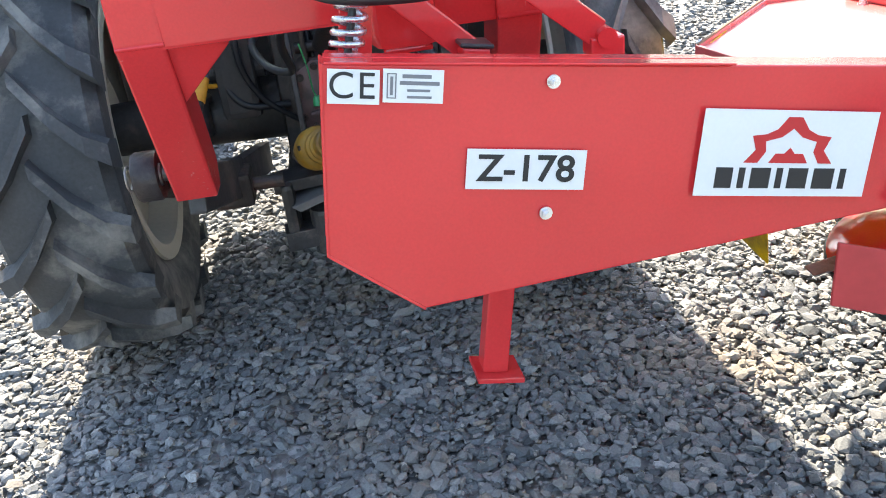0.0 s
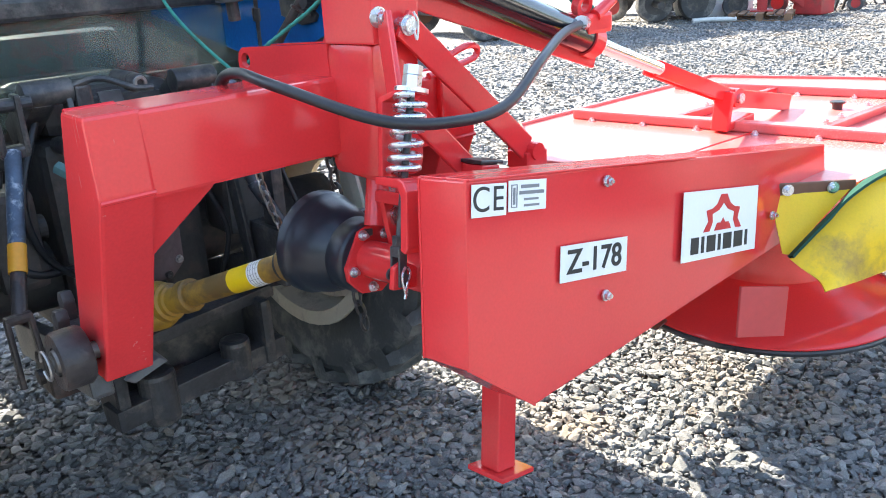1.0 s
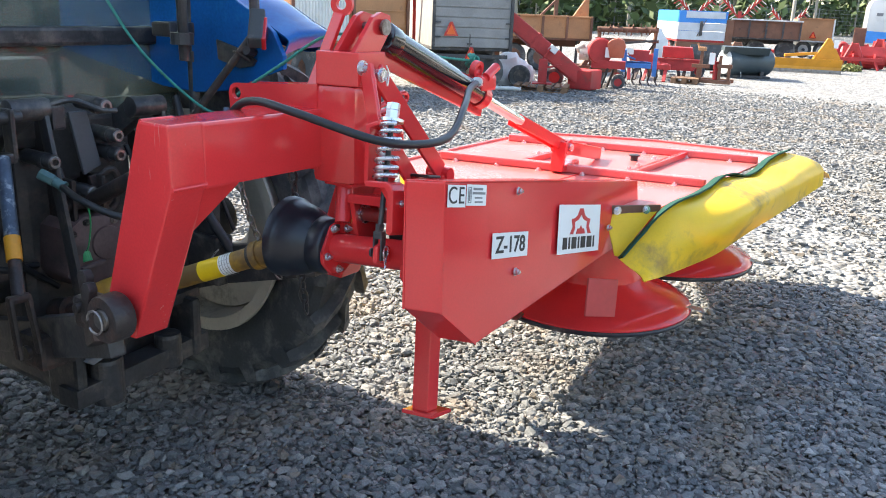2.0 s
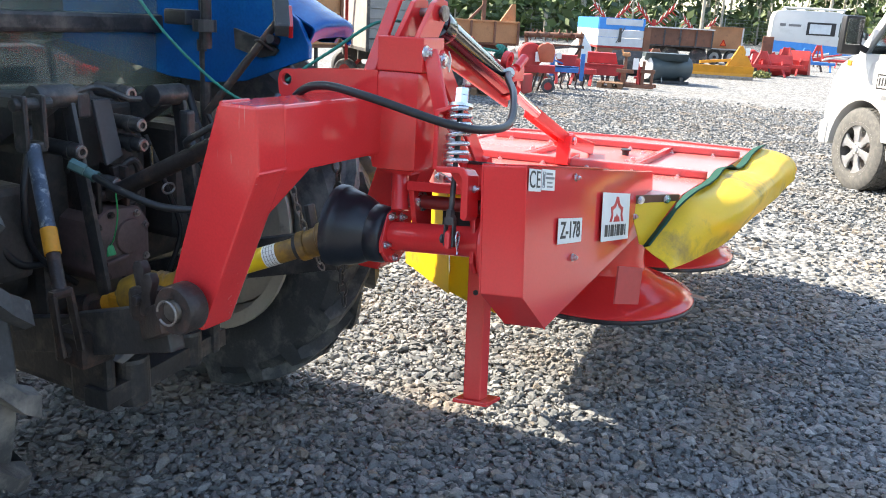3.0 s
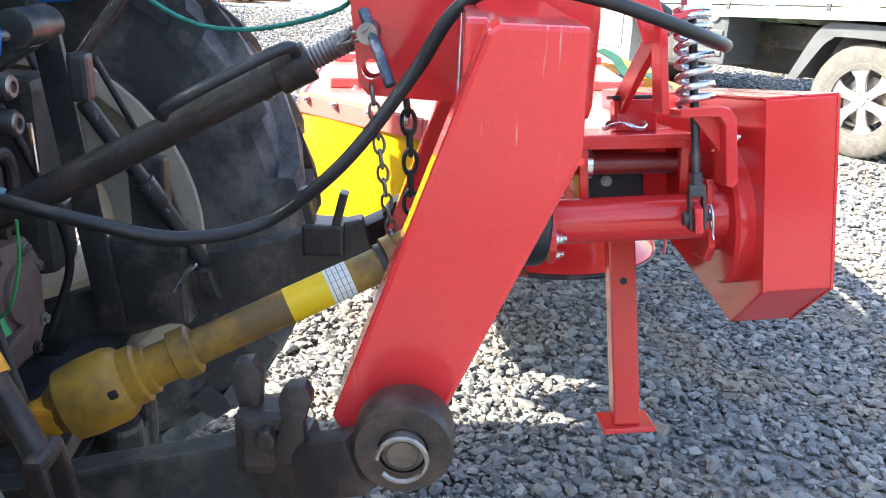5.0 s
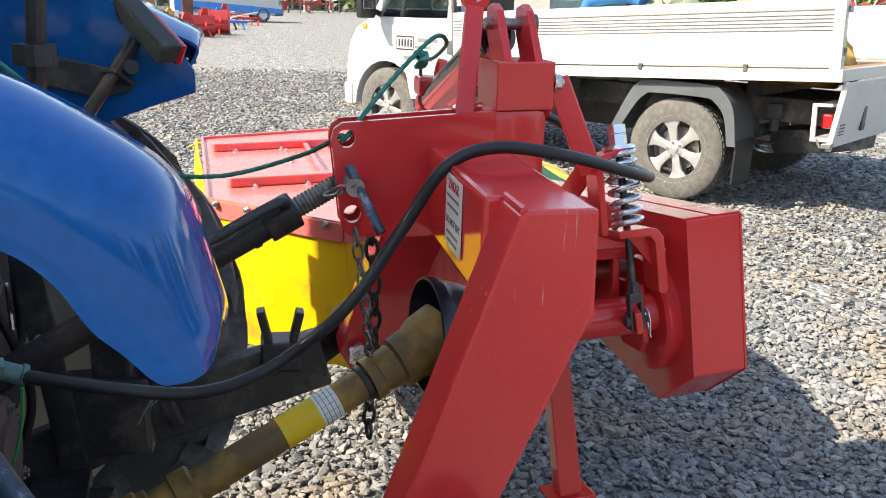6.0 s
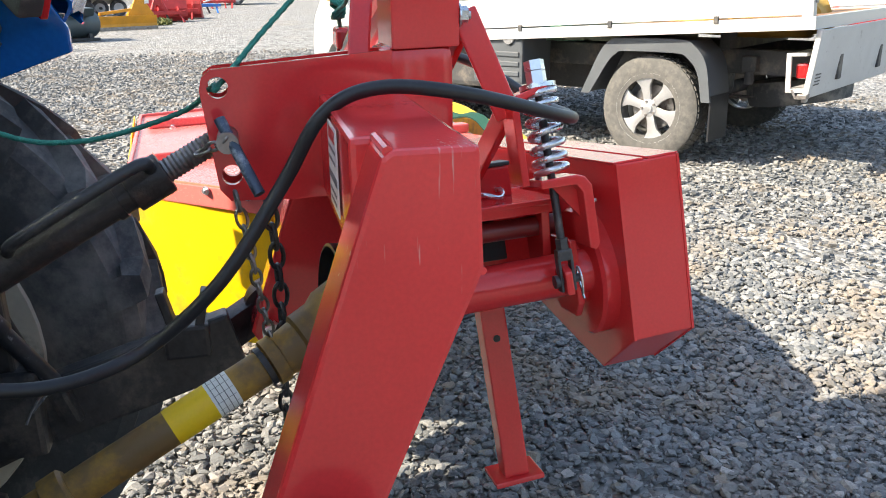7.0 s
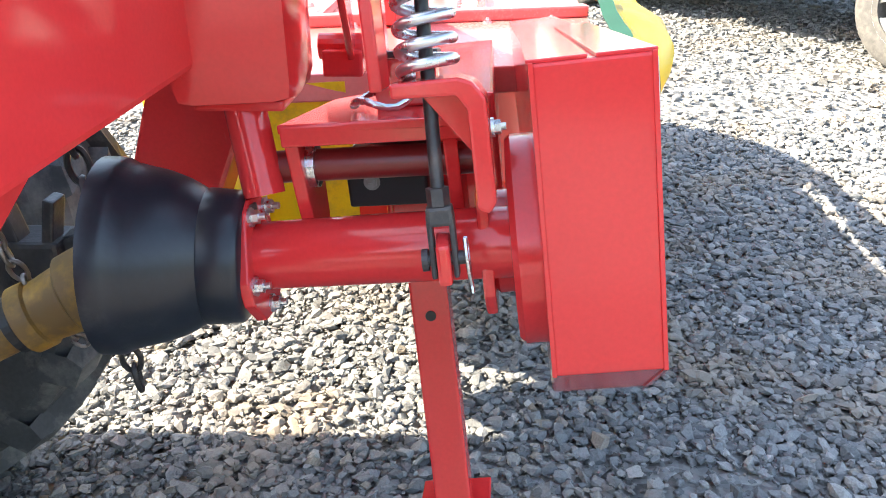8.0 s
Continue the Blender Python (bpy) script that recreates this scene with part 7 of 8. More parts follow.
# blue frame
bf = Kit("field_cultivator", seen_from(14.0, 4.95), "blue steel implement frame on rusty tines", "implement")
bf.add("beam", block((-0.32, 0.0, 0.30), (0.20, 0.10, 0.38), 0.006), BLUE_MACHINE)
bf.add("beam", block((-0.32, 0.32, 0.34), (0.20, 0.40, 0.40), 0.006), BLUE_MACHINE)
bf.add("side_plate", block((-0.34, 0.0, 0.22), (-0.26, 0.4, 0.62), 0.006), BLUE_MACHINE)
bf.add("side_plate", block((0.22, 0.0, 0.16), (0.30, 0.12, 0.66), 0.006), BLUE_MACHINE)
bf.add("cross_bar", bar((-0.3, 0.05, 0.52), (0.05, 0.2, 0.40), 0.03, 0.03), BLUE_MACHINE)
bf.add("hopper", prism([(-0.20, 0.42), (0.10, 0.42), (0.16, 0.62), (-0.26, 0.62)], "y", 0.12, 0.32, 0.006), RED_MACHINE)
for i in range(5):
    bf.add("tine", hose([(-0.28 + 0.14 * i, 0.05 + 0.06 * (i % 2), 0.31), (-0.24 + 0.14 * i, 0.0, 0.18), (-0.26 + 0.14 * i, 0.03, 0.07), (-0.22 + 0.14 * i, -0.05, 0.0)], 0.016, 8, 5), RUSTY, None, "", 60)
label_card(bf, -0.22, -0.01, 0.54, 0.08, 0.10)

# red tub
tub = Kit("hopper_tub", seen_from(16.35, 5.0), "red sheet steel hopper tub on low feet", "hopper")
tub.add("shell", prism([(-0.38, 0.16), (0.30, 0.16), (0.42, 0.36), (-0.42, 0.36)], "y", 0.0, 0.6, 0.01), RED_MACHINE)
tub.add("rim_rail", block((-0.44, -0.02, 0.36), (0.44, 0.03, 0.40), 0.006), RED_MACHINE)
tub.add("upper_box", prism([(-0.36, 0.40), (0.30, 0.40), (0.24, 0.62), (-0.36, 0.62)], "y", 0.25, 0.7, 0.01), RED_MACHINE, None, "faded red upper box")
for fx in (-0.32, 0.26):
    tub.add("foot", block((fx, 0.1, 0.0), (fx + 0.07, 0.5, 0.16), 0.006), CHASSIS)

# wooden rack with tags
pallet(15.1, 4.45, -4, 0.5, 0.5, "weathered wooden pallet beside the brown rack")
rack = Kit("implement_rack", seen_from(15.5, 4.05, -8), "brown steel rack with paper tags and a red lever", "rack")
rack.add("base_rail", block((-0.40, 0.0, 0.02), (0.36, 0.08, 0.09), 0.006), BROWN_STEEL)
rack.add("base_rail", block((-0.40, 0.42, 0.02), (0.36, 0.50, 0.09), 0.006), BROWN_STEEL)
rack.add("top_rail", block((-0.40, 0.0, 0.30), (-0.06, 0.07, 0.37), 0.006), BROWN_STEEL)
rack.add("top_rail", block((0.08, 0.0, 0.32), (0.36, 0.07, 0.39), 0.006), BROWN_STEEL)
for pxx, h in ((-0.30, 0.36), (-0.26, 0.66), (0.28, 0.40), (0.10, 0.55)):
    rack.add("upright", block((pxx, 0.02, 0.05), (pxx + 0.055, 0.09, h), 0.005), BROWN_STEEL)
rack.add("head", join(block((-0.31, 0.0, 0.62), (-0.16, 0.1, 0.70), 0.02), rod((-0.29, 0.05, 0.66), (-0.33, 0.05, 0.76), 0.02, 10)), TAN_STEEL)
rack.add("lever", hose([(-0.05, 0.02, 0.60), (0.02, 0.02, 0.50), (0.03, 0.02, 0.30), (0.06, 0.02, 0.10)], 0.022, 8, 6), RED_MACHINE, None, "", 60)
rack.add("rod_bundle", join(rod((0.05, 0.1, 0.09), (0.05, 0.1, 0.44), 0.05, 12), block((-0.05, 0.06, 0.20), (0.15, 0.16, 0.24), 0.004)), RED_MACHINE)
label_card(rack, -0.08, -0.01, 0.38, 0.11, 0.22)

# dark roller
rol = Kit("land_roller", seen_from(18.1, 4.1, 10), "dark slate steel roller tank with a pale end disc", "roller")
rol.add("drum", spun([(0.0, -0.55), (0.27, -0.55), (0.285, -0.52), (0.285, 0.52), (0.27, 0.55), (0.0, 0.55)], (0.05, 0.2, 0.33), (1, 0.55, 0), 36), TEAL_STEEL, None, "", 40)
rol.add("end_disc", spun([(0.0, 0.0), (0.25, 0.0), (0.265, 0.015), (0.25, 0.03), (0.0, 0.04)], Vector((0.05, 0.2, 0.33)) - Vector((1, 0.55, 0)).normalized() * 0.552, (-1, -0.55, 0), 32), PALE_TARP, None, "pale round end disc", 40)
rol.add("hood", prism([(-0.15, 0.50), (0.35, 0.50), (0.30, 0.66), (-0.30, 0.66)], "x", -0.5, 0.45, 0.01), TEAL_STEEL)
rol.add("skid", block((-0.5, -0.05, 0.0), (0.55, 0.03, 0.055), 0.006), CHASSIS)
rol.add("skid", block((-0.5, 0.42, 0.0), (0.55, 0.5, 0.055), 0.006), CHASSIS)
rol.add("cradle", block((-0.35, 0.0, 0.05), (-0.28, 0.46, 0.14), 0.006), CHASSIS)
rol.add("cradle", block((0.35, 0.0, 0.05), (0.42, 0.46, 0.14), 0.006), CHASSIS)
rol.add("rope_tie", hose([(-0.10, -0.10, 0.26), (-0.08, -0.09, 0.12), (-0.06, -0.06, 0.02)], 0.012, 8), PALE_TARP)
label_card(rol, -0.32, -0.16, 0.52, 0.13, 0.14)

# yellow blade
yb = Kit("grader_blade", seen_from(21.9, 3.65, 14), "orange-yellow levelling blade with a triangular headstock", "implement")
yb.add("blade", prism([(-0.05, 0.0), (0.02, 0.0), (0.08, 0.15), (0.02, 0.34), (-0.05, 0.34), (0.0, 0.15)], "x", -1.0, 0.95, 0.004), ORANGE_MACHINE)
yb.add("cutting_edge", block((-1.0, -0.06, 0.0), (0.95, -0.052, 0.08), 0.002), STEEL)
yb.add("headstock", prism([(0.25, 0.30), (0.95, 0.30), (0.62, 0.86), (0.54, 0.86)], "y", 0.05, 0.12, 0.01), ORANGE_MACHINE)
yb.add("headstock", prism([(0.45, 0.10), (0.9, 0.10), (0.70, 0.70), (0.62, 0.70)], "y", 0.45, 0.52, 0.01), ORANGE_MACHINE)
yb.add("stay", bar((-0.45, 0.05, 0.40), (0.35, 0.1, 0.48), 0.07, 0.07), ORANGE_MACHINE)
yb.add("stay", bar((0.58, 0.08, 0.80), (0.30, 0.8, 0.06), 0.06, 0.06), ORANGE_MACHINE)
label_card(yb, 0.70, 0.04, 0.62, 0.11, 0.2)


def shape_heap(name, x, y, turn, label, mat, seed, n, spread, top):
    """A mounted implement of crossing beams, plates and tines; each one its own piece."""
    rnd = random.Random(seed)
    k = Kit(name, seen_from(x, y, turn), label, "implement")
    k.add("beam", block((-spread, 0.0, 0.22), (spread, 0.10, 0.32), 0.01), mat)
    k.add("beam", block((-spread * 0.8, 0.5, 0.22), (spread * 0.8, 0.6, 0.32), 0.01), mat)
    for s in (-1, 1):
        k.add("cross_member", bar((s * spread * 0.6, 0.0, 0.27), (s * spread * 0.5, 0.6, 0.27), 0.07, 0.07), mat)
        k.add("headstock_bar", bar((s * 0.22, 0.05, 0.3), (s * 0.05, 0.12, top), 0.06, 0.08), mat)
    k.add("headstock_plate", block((-0.10, 0.08, top - 0.22), (0.10, 0.13, top), 0.01), mat)
    k.add("stay", bar((0, 0.12, top - 0.05), (0.0, 0.6, 0.3), 0.05, 0.05), mat)
    for i in range(n):
        xx = -spread + 2 * spread * (i + 0.5) / n
        w = 0.05 + 0.05 * rnd.random()
        k.add("tine", join(bar((xx, 0.05, 0.24), (xx + rnd.uniform(-0.1, 0.1), -0.12, 0.0), w, 0.03, bevel=0.004)), RUSTY if rnd.random() < 0.35 else mat)
    return k


shape_heap("plough", 25.2, 2.95, 8, "red mounted plough with rusty shares", RED_MACHINE, 3, 4, 0.75, 0.70)
shape_heap("ridger", 26.9, 2.55, -6, "faded red ridger with a brown upright", RED_MACHINE, 5, 3, 0.6, 0.82)
bp = Kit("loader_post", seen_from(26.0, 3.0), "rusty brown box-section implement post", "implement")
bp.add("post", block((-0.16, 0.0, 0.0), (0.16, 0.16, 1.12), 0.02), BROWN_STEEL)
bp.add("foot", block((-0.45, -0.05, 0.0), (0.45, 0.22, 0.10), 0.01), RED_MACHINE)
bp.add("hook", hose([(-0.3, 0.05, 0.1), (-0.5, 0.05, 0.4), (-0.42, 0.05, 0.66), (-0.2, 0.05, 0.55)], 0.06, 10, 6), RED_MACHINE, None, "", 60)
shape_heap("harrow", 31.5, 2.35, 4, "blue and pale folded harrow", BLUE_MACHINE, 7, 6, 1.0, 0.75)
hw = shape_heap("harrow", 36.5, 2.35, 0, "red low harrow with many tines", RED_MACHINE, 8, 10, 1.5, 0.85)
for i in range(4):
    hw.add("rod", rod((-1.3 + 0.5 * i, -0.2, 0.28), (-0.1 + 0.5 * i, 0.9, 0.52), 0.03, 8), PALE_TARP if i % 2 else RED_MACHINE)



def bucket(x, y, turn, w, h, mat, label):
    """A loader bucket: a bent sheet shell with side cheeks, a cutting lip and lugs."""
    k = Kit("loader_bucket", seen_from(x, y, turn), label, "bucket")
    shell = [(0.0, 0.0), (0.45, 0.02), (0.56, 0.14), (0.58, h * 0.6), (0.50, h), (0.47, h - 0.01), (0.54, h * 0.6), (0.52, 0.16), (0.43, 0.05), (0.0, 0.03)]
    k.add("shell", prism([(0.58 - a, b) for a, b in shell], "x", -w / 2, w / 2, 0.004), mat)
    for s in (-1, 1):
        k.add("cheek", prism([(0.58 - a, b) for a, b in ((0.0, 0.0), (0.45, 0.02), (0.56, 0.14), (0.58, h * 0.6), (0.50, h))], "x", s * w / 2 - 0.012, s * w / 2 + 0.012, 0.003), mat)
        k.add("lug", prism([(-0.02, 0.15), (-0.02, h * 0.7), (-0.16, h * 0.55), (-0.16, 0.3)], "x", s * w * 0.25 - 0.02, s * w * 0.25 + 0.02, 0.004), mat)
    k.add("lip", block((-w / 2 - 0.02, 0.56, 0.0), (w / 2 + 0.02, 0.66, 0.02), 0.003), STEEL)
    return k


bucket(25.6, 2.75, 6, 1.1, 0.62, RED_MACHINE, "worn red loader bucket standing on the gravel")
bucket(27.4, 2.35, -10, 0.9, 0.75, RED_MACHINE, "faded red loader bucket turned to the yard")
bucket(20.0, 5.3, 10, 1.2, 0.6, CHASSIS, "dark steel bucket behind the roller")
shape_heap("cultivator", 13.3, 5.55, 5, "rusty brown cultivator among the machines", BROWN_STEEL, 11, 5, 0.42, 0.55)
shape_heap("cultivator", 15.2, 5.25, -4, "dull red cultivator among the machines", RED_MACHINE, 13, 5, 0.45, 0.50)
shape_heap("cultivator", 17.2, 5.4, 3, "dark rusty cultivator among the machines", RUSTY, 17, 6, 0.55, 0.60)
shape_heap("weeder", 21.5, 5.2, 3, "brown weeder frame behind the yellow blade", BROWN_STEEL, 19, 7, 0.8, 0.65)
shape_heap("weeder", 29.0, 3.2, 3, "red weeder frame near the van", RED_MACHINE, 23, 7, 0.9, 0.60)
for wx_, wy_, wr_ in ((12.1, 5.75, 0.16), (13.9, 5.35, 0.13), (16.9, 4.75, 0.14)):
    lw = Kit("loose_wheel", seen_from(wx_, wy_), "small dark wheel standing among the machines", "wheel")
    lw.wheel(0, 0, wr_, 0.09, RED_MACHINE, turn=True)

# brown trailer and its toothed rotor
tr = trailer(14.55, 8.45, 10, 2.1, 2.0, 0.70, 1.12, TAN_STEEL, BROWN_STEEL, "low rusty brown trailer with framed sides", posts=5, wheels=((0.5, 0.3), (1.1, 0.3), (0.5, 1.8)), r=0.28)
tr.add("gallows", join(block((1.28, 0.0, 1.1), (1.36, 0.06, 1.62), 0.006), bar((1.0, 0.03, 1.14), (1.30, 0.03, 1.45), 0.05, 0.05)), BROWN_STEEL)
tr.add("raised_panel", prism([(1.75, 1.12), (2.12, 1.12), (2.10, 1.52), (2.02, 1.52)], "y", 0.3, 0.36, 0.01), TAN_STEEL)
clear_of_ground(tr, (1.9, 0.3, 0.66), (1.9, 1.7, 0.66))
rot = Kit("beater_rotor", seen_from(15.75, 5.95), "rusty brown beater rotor with paddles on a frame", "implement")
rot.add("shaft", rod((-0.62, 0.1, 0.92), (0.62, 0.0, 0.95), 0.055, 16), BROWN_STEEL, None, "", 40)
for i in range(13):
    a = i * 1.2
    c = Vector((-0.56 + 0.093 * i, 0.1 - 0.008 * i, 0.92 + 0.0025 * i))
    u = Vector((0.15, math.cos(a), math.sin(a)))
    rot.add("paddle", bar(c - u * 0.12, c + u * 0.12, 0.075, 0.02, (1, 0, 0)), BROWN_STEEL)
rot.add("frame_rail", bar((-0.65, 0.2, 0.72), (0.65, 0.15, 0.72), 0.06, 0.06), BROWN_STEEL)
rot.add("frame_rail", bar((-0.60, 0.1, 0.60), (0.6, 0.1, 0.74), 0.045, 0.045), CHASSIS)
for s in (-0.58, 0.58):
    rot.add("leg", bar((s, 0.15, 0.95), (s * 0.9, 0.25, 0.0), 0.06, 0.06), BROWN_STEEL)
    rot.add("brace", bar((s, 0.15, 0.70), (s * 0.3, 0.2, 0.05), 0.04, 0.04), RUSTY)
bag = Kit("bulk_bag", seen_from(18.4, 6.25), "pale woven bulk bag with a gathered top", "bag")
bag.add("bag", spun([(0.0, 0.0), (0.27, 0.0), (0.30, 0.06), (0.29, 0.45), (0.25, 0.68), (0.12, 0.86), (0.07, 0.95), (0.0, 0.96)], (0, 0, 0.0), (0, 0, 1), 24), PALE_TARP, None, "", 50)

# blue and white tipper
tip = Kit("tipper_trailer", pose(22.7, 8.0, 0, 0, 0, -60), "blue and white tipper trailer with a red frame", "trailer")
tip.add("bed", block((0.75, 0.02, 0.54), (2.15, 3.2, 0.60), 0.01), RED_MACHINE)
tip.add("rear_frame", block((0.75, -0.02, 0.36), (2.30, 0.06, 0.54), 0.01), BROWN_STEEL)
tip.add("rear_post", block((2.10, -0.05, 0.40), (2.30, 0.05, 1.18), 0.01), BROWN_STEEL)
for zz, hh, mat in ((0.60, 0.24, PALE_BLUE), (0.85, 0.22, PALE_BLUE), (1.08, 0.32, SKY_BLUE)):
    tip.add("rear_board", block((0.76, -0.02, zz), (2.10, 0.02, zz + hh), 0.006), mat)
    tip.add("side_board", block((0.74, 0.02, zz), (0.78, 3.2, zz + hh), 0.006), mat)
    tip.add("side_board", block((2.10, 0.06, zz), (2.14, 3.2, zz + hh), 0.006), mat)
tip.add("grey_panel", block((0.95, -0.03, 1.20), (2.05, -0.021, 1.38), 0.004), PALE_BLUE)
tip.add("latch", join(block((1.36, -0.06, 0.72), (1.44, -0.021, 1.12), 0.006), bar((1.30, -0.04, 0.70), (1.52, -0.04, 1.15), 0.02, 0.02)), CHASSIS)
tip.add("front_board", block((0.78, 3.16, 0.6), (2.10, 3.2, 1.40), 0.006), SKY_BLUE)
for wx in (0.95, 1.90):
    tip.wheel(wx, 1.6, 0.32, 0.22, RED_MACHINE)
    tip.wheel(wx, 0.5, 0.32, 0.22, RED_MACHINE)
tip.add("axle_frame", block((1.2, 0.3, 0.28), (1.65, 2.6, 0.54), 0.02), CHASSIS)

tr = trailer(27.1, 6.9, 4, 2.05, 3.0, 0.66, 1.15, BROWN_STEEL, CHASSIS, "brown four-panel farm trailer", posts=5, wheels=((0.8, 0.4), (1.7, 0.4), (0.8, 2.6)), r=0.3)
tr.add("pale_edge", block((-0.05, -0.08, 1.19), (2.1, 0.02, 1.23), 0.006), PALE_TARP)
tr = trailer(30.2, 5.55, 4, 1.15, 2.6, 0.60, 1.30, TAN_STEEL, PALE_TARP, "tan box trailer with pale corner posts and a triangle", posts=2, wheels=((0.3, 0.4), (0.9, 0.4), (0.3, 2.2)), triangles=((0.52, 0.78),), r=0.28)
crate_k = Kit("steel_crate", seen_from(24.6, 6.6), "dark steel crate standing under the trailers", "crate")
for i in range(5):
    crate_k.add("slat", block((-0.5 + 0.2 * i, 0.0, 0.0), (-0.38 + 0.2 * i, 0.06, 0.5), 0.004), CHASSIS)
crate_k.add("rail", block((-0.5, 0.06, 0.40), (0.42, 0.10, 0.5), 0.004), CHASSIS)


def rake(x, y, z0, size, label):
    """A folded hay rake: two raised arms with red spokes and pale tines on a stand."""
    k = Kit("hay_rake", seen_from(x, y), label, "hay rake", "raised hay rakes")
    k.add("mast", block((-0.07, 0, 0.0), (0.07, 0.12, z0 + size * 0.5), 0.01), RED_MACHINE)
    k.add("foot", block((-0.8, -0.1, 0.0), (0.8, 0.25, 0.12), 0.01), RED_MACHINE)
    for s in (-1, 1):
        base, tipp = Vector((s * 0.08, 0.05, z0 + size * 0.3)), Vector((s * size * 0.75, 0.05, z0 + size))
        arm = k.add("arm", bar(base, tipp, 0.07, 0.07), RED_MACHINE)
        d = (tipp - base)
        for i in range(7):
            c = base + d * ((i + 0.7) / 7)
            k.add("tine", join(rod(c, c + Vector((s * 0.12, -0.1, 0.30)) * size, 0.018, 6), rod(c, c + Vector((s * 0.22, 0.1, -0.16)) * size, 0.018, 6)), RED_MACHINE if i % 2 else PALE_TARP, arm)
    return k


rake(32.6, 9.95, 1.0, 0.95, "red hay rake folded up behind the trailers")
rake(32.5, 8.15, 1.0, 0.95, "red hay rake folded up behind the trailers")
rake(33.5, 6.6, 0.75, 0.8, "red hay rake folded up behind the trailers")


def tedder(x, y, label):
    """A hay tedder with two rotors, seen across the yard."""
    k = Kit("hay_tedder", seen_from(x, y), label, "hay tedder", "hay tedders by the fence")
    k.add("beam", block((-1.2, 0, 0.62), (1.2, 0.12, 0.76), 0.01), RED_MACHINE)
    k.add("headstock", prism([(-0.3, 0.6), (0.3, 0.6), (0.1, 1.4), (-0.1, 1.4)], "y", 0.0, 0.12, 0.01), RED_MACHINE)
    for s in (-1, 1):
        k.add("post", block((s * 1.0 - 0.09, 0, 0.2), (s * 1.0 + 0.09, 0.15, 1.5), 0.01), RED_MACHINE)
        k.wheel(s * 0.8, -0.25, 0.26, 0.14, CHASSIS)
        for i in range(6):
            a = math.pi * i / 3 + 0.3
            c = Vector((s * 1.0, 0.05, 0.9))
            k.add("arm", rod(c, c + Vector((0.75 * math.cos(a), 0.75 * math.sin(a), 0.15)), 0.035, 6), PALE_TARP if i % 2 else RED_MACHINE)
    return k


tedder(63.5, 0.3, "red hay tedder parked by the fence")
tedder(66.0, -1.9, "red hay tedder parked by the fence")
tedder(69.5, -3.6, "red hay tedder parked by the fence")
for rx_, ry_ in ((17.2, -11.7), (16.5, -12.7), (15.9, -13.6)):
    rake(rx_, ry_, 1.0, 1.05, "red hay rake folded up behind the truck")
yg = Kit("sprayer", seen_from(82.0, -6.9), "yellow-green sprayer with dark wheels by the fence", "sprayer")
yg.add("frame", join(block((-0.85, 0, 0.35), (0.85, 0.9, 0.6), 0.03)), CHASSIS)
yg.add("tank", prism([(-0.75, 0.6), (0.75, 0.6), (0.85, 1.2), (0.55, 1.5), (-0.55, 1.5), (-0.85, 1.2)], "y", 0, 0.9, 0.05), LIME)
for s in (-1, 1):
    yg.add("boom_tower", block((s * 0.62 - 0.22, -0.1, 1.0), (s * 0.62 + 0.22, 0.2, 2.05), 0.05), LIME)
    yg.wheel(s * 0.95, 0.4, 0.42, 0.25, LIME)
rm = Kit("red_spreader", seen_from(86.0, -11.2), "red upright spreader by the fence", "spreader")
rm.add("box", prism([(-0.5, 0.4), (0.5, 0.4), (0.8, 2.0), (-0.8, 2.0)], "y", 0, 1.2, 0.03), RED_MACHINE)
rm.add("stand", block((-0.5, 0.1, 0.0), (0.5, 1.1, 0.4), 0.02), CHASSIS)
rm.add("guard", block((-0.3, -0.1, 0.7), (0.3, 0.0, 1.5), 0.02), ORANGE_TRIANGLE)

# white van with a blue band
VAN = pose(40.15, 4.75, 0, 0, 0, -78)
van = Kit("panel_van", VAN, "white high-roof van with a blue lower band parked far off", "van")
body = [(0.05, 0.32), (0.0, 0.5), (0.02, 1.9), (0.12, 2.2), (0.5, 2.27), (2.7, 2.27), (3.35, 2.10), (3.95, 1.38), (4.75, 1.12), (4.95, 0.85), (4.98, 0.42), (4.88, 0.32)]
vb = van.add("body", prism(body, "y", 0.0, 1.9, 0.06), WHITE_PAINT, None, "", 35)
van.add("blue_band", prism([(0.0, 0.42), (4.97, 0.42), (4.96, 0.62), (3.6, 0.72), (1.6, 0.86), (0.0, 0.92)], "y", -0.012, -0.004, 0.001), SKY_BLUE, vb, "blue painted band")
van.add("side_window", prism([(1.50, 1.22), (2.70, 1.22), (2.70, 1.78), (1.50, 1.78)], "y", -0.014, -0.005, 0.001), RUBBER, vb)
van.add("window_film", prism([(1.62, 1.29), (2.51, 1.29), (2.51, 1.70), (1.62, 1.70)], "y", -0.020, -0.015, 0.001), PALE_BLUE, vb, "pale filmed window")
van.add("cab_window", prism([(2.85, 1.20), (3.98, 1.22), (3.50, 1.78), (2.85, 1.82)], "y", -0.014, -0.005, 0.001), GLASS, vb)
van.add("windscreen", bar((3.42, 0.95, 2.06), (3.97, 0.95, 1.41), 1.6, 0.02), GLASS, vb)
van.add("roof_rack", join(rod((0.4, 0.12, 2.36), (3.0, 0.12, 2.36), 0.05, 10), *[block((0.5 + 0.8 * i, 0.1, 2.24), (0.56 + 0.8 * i, 1.8, 2.36), 0.01) for i in range(4)]), PALE_TARP)
van.add("mirror", block((3.92, -0.22, 1.15), (4.02, -0.02, 1.45), 0.03), RUBBER)
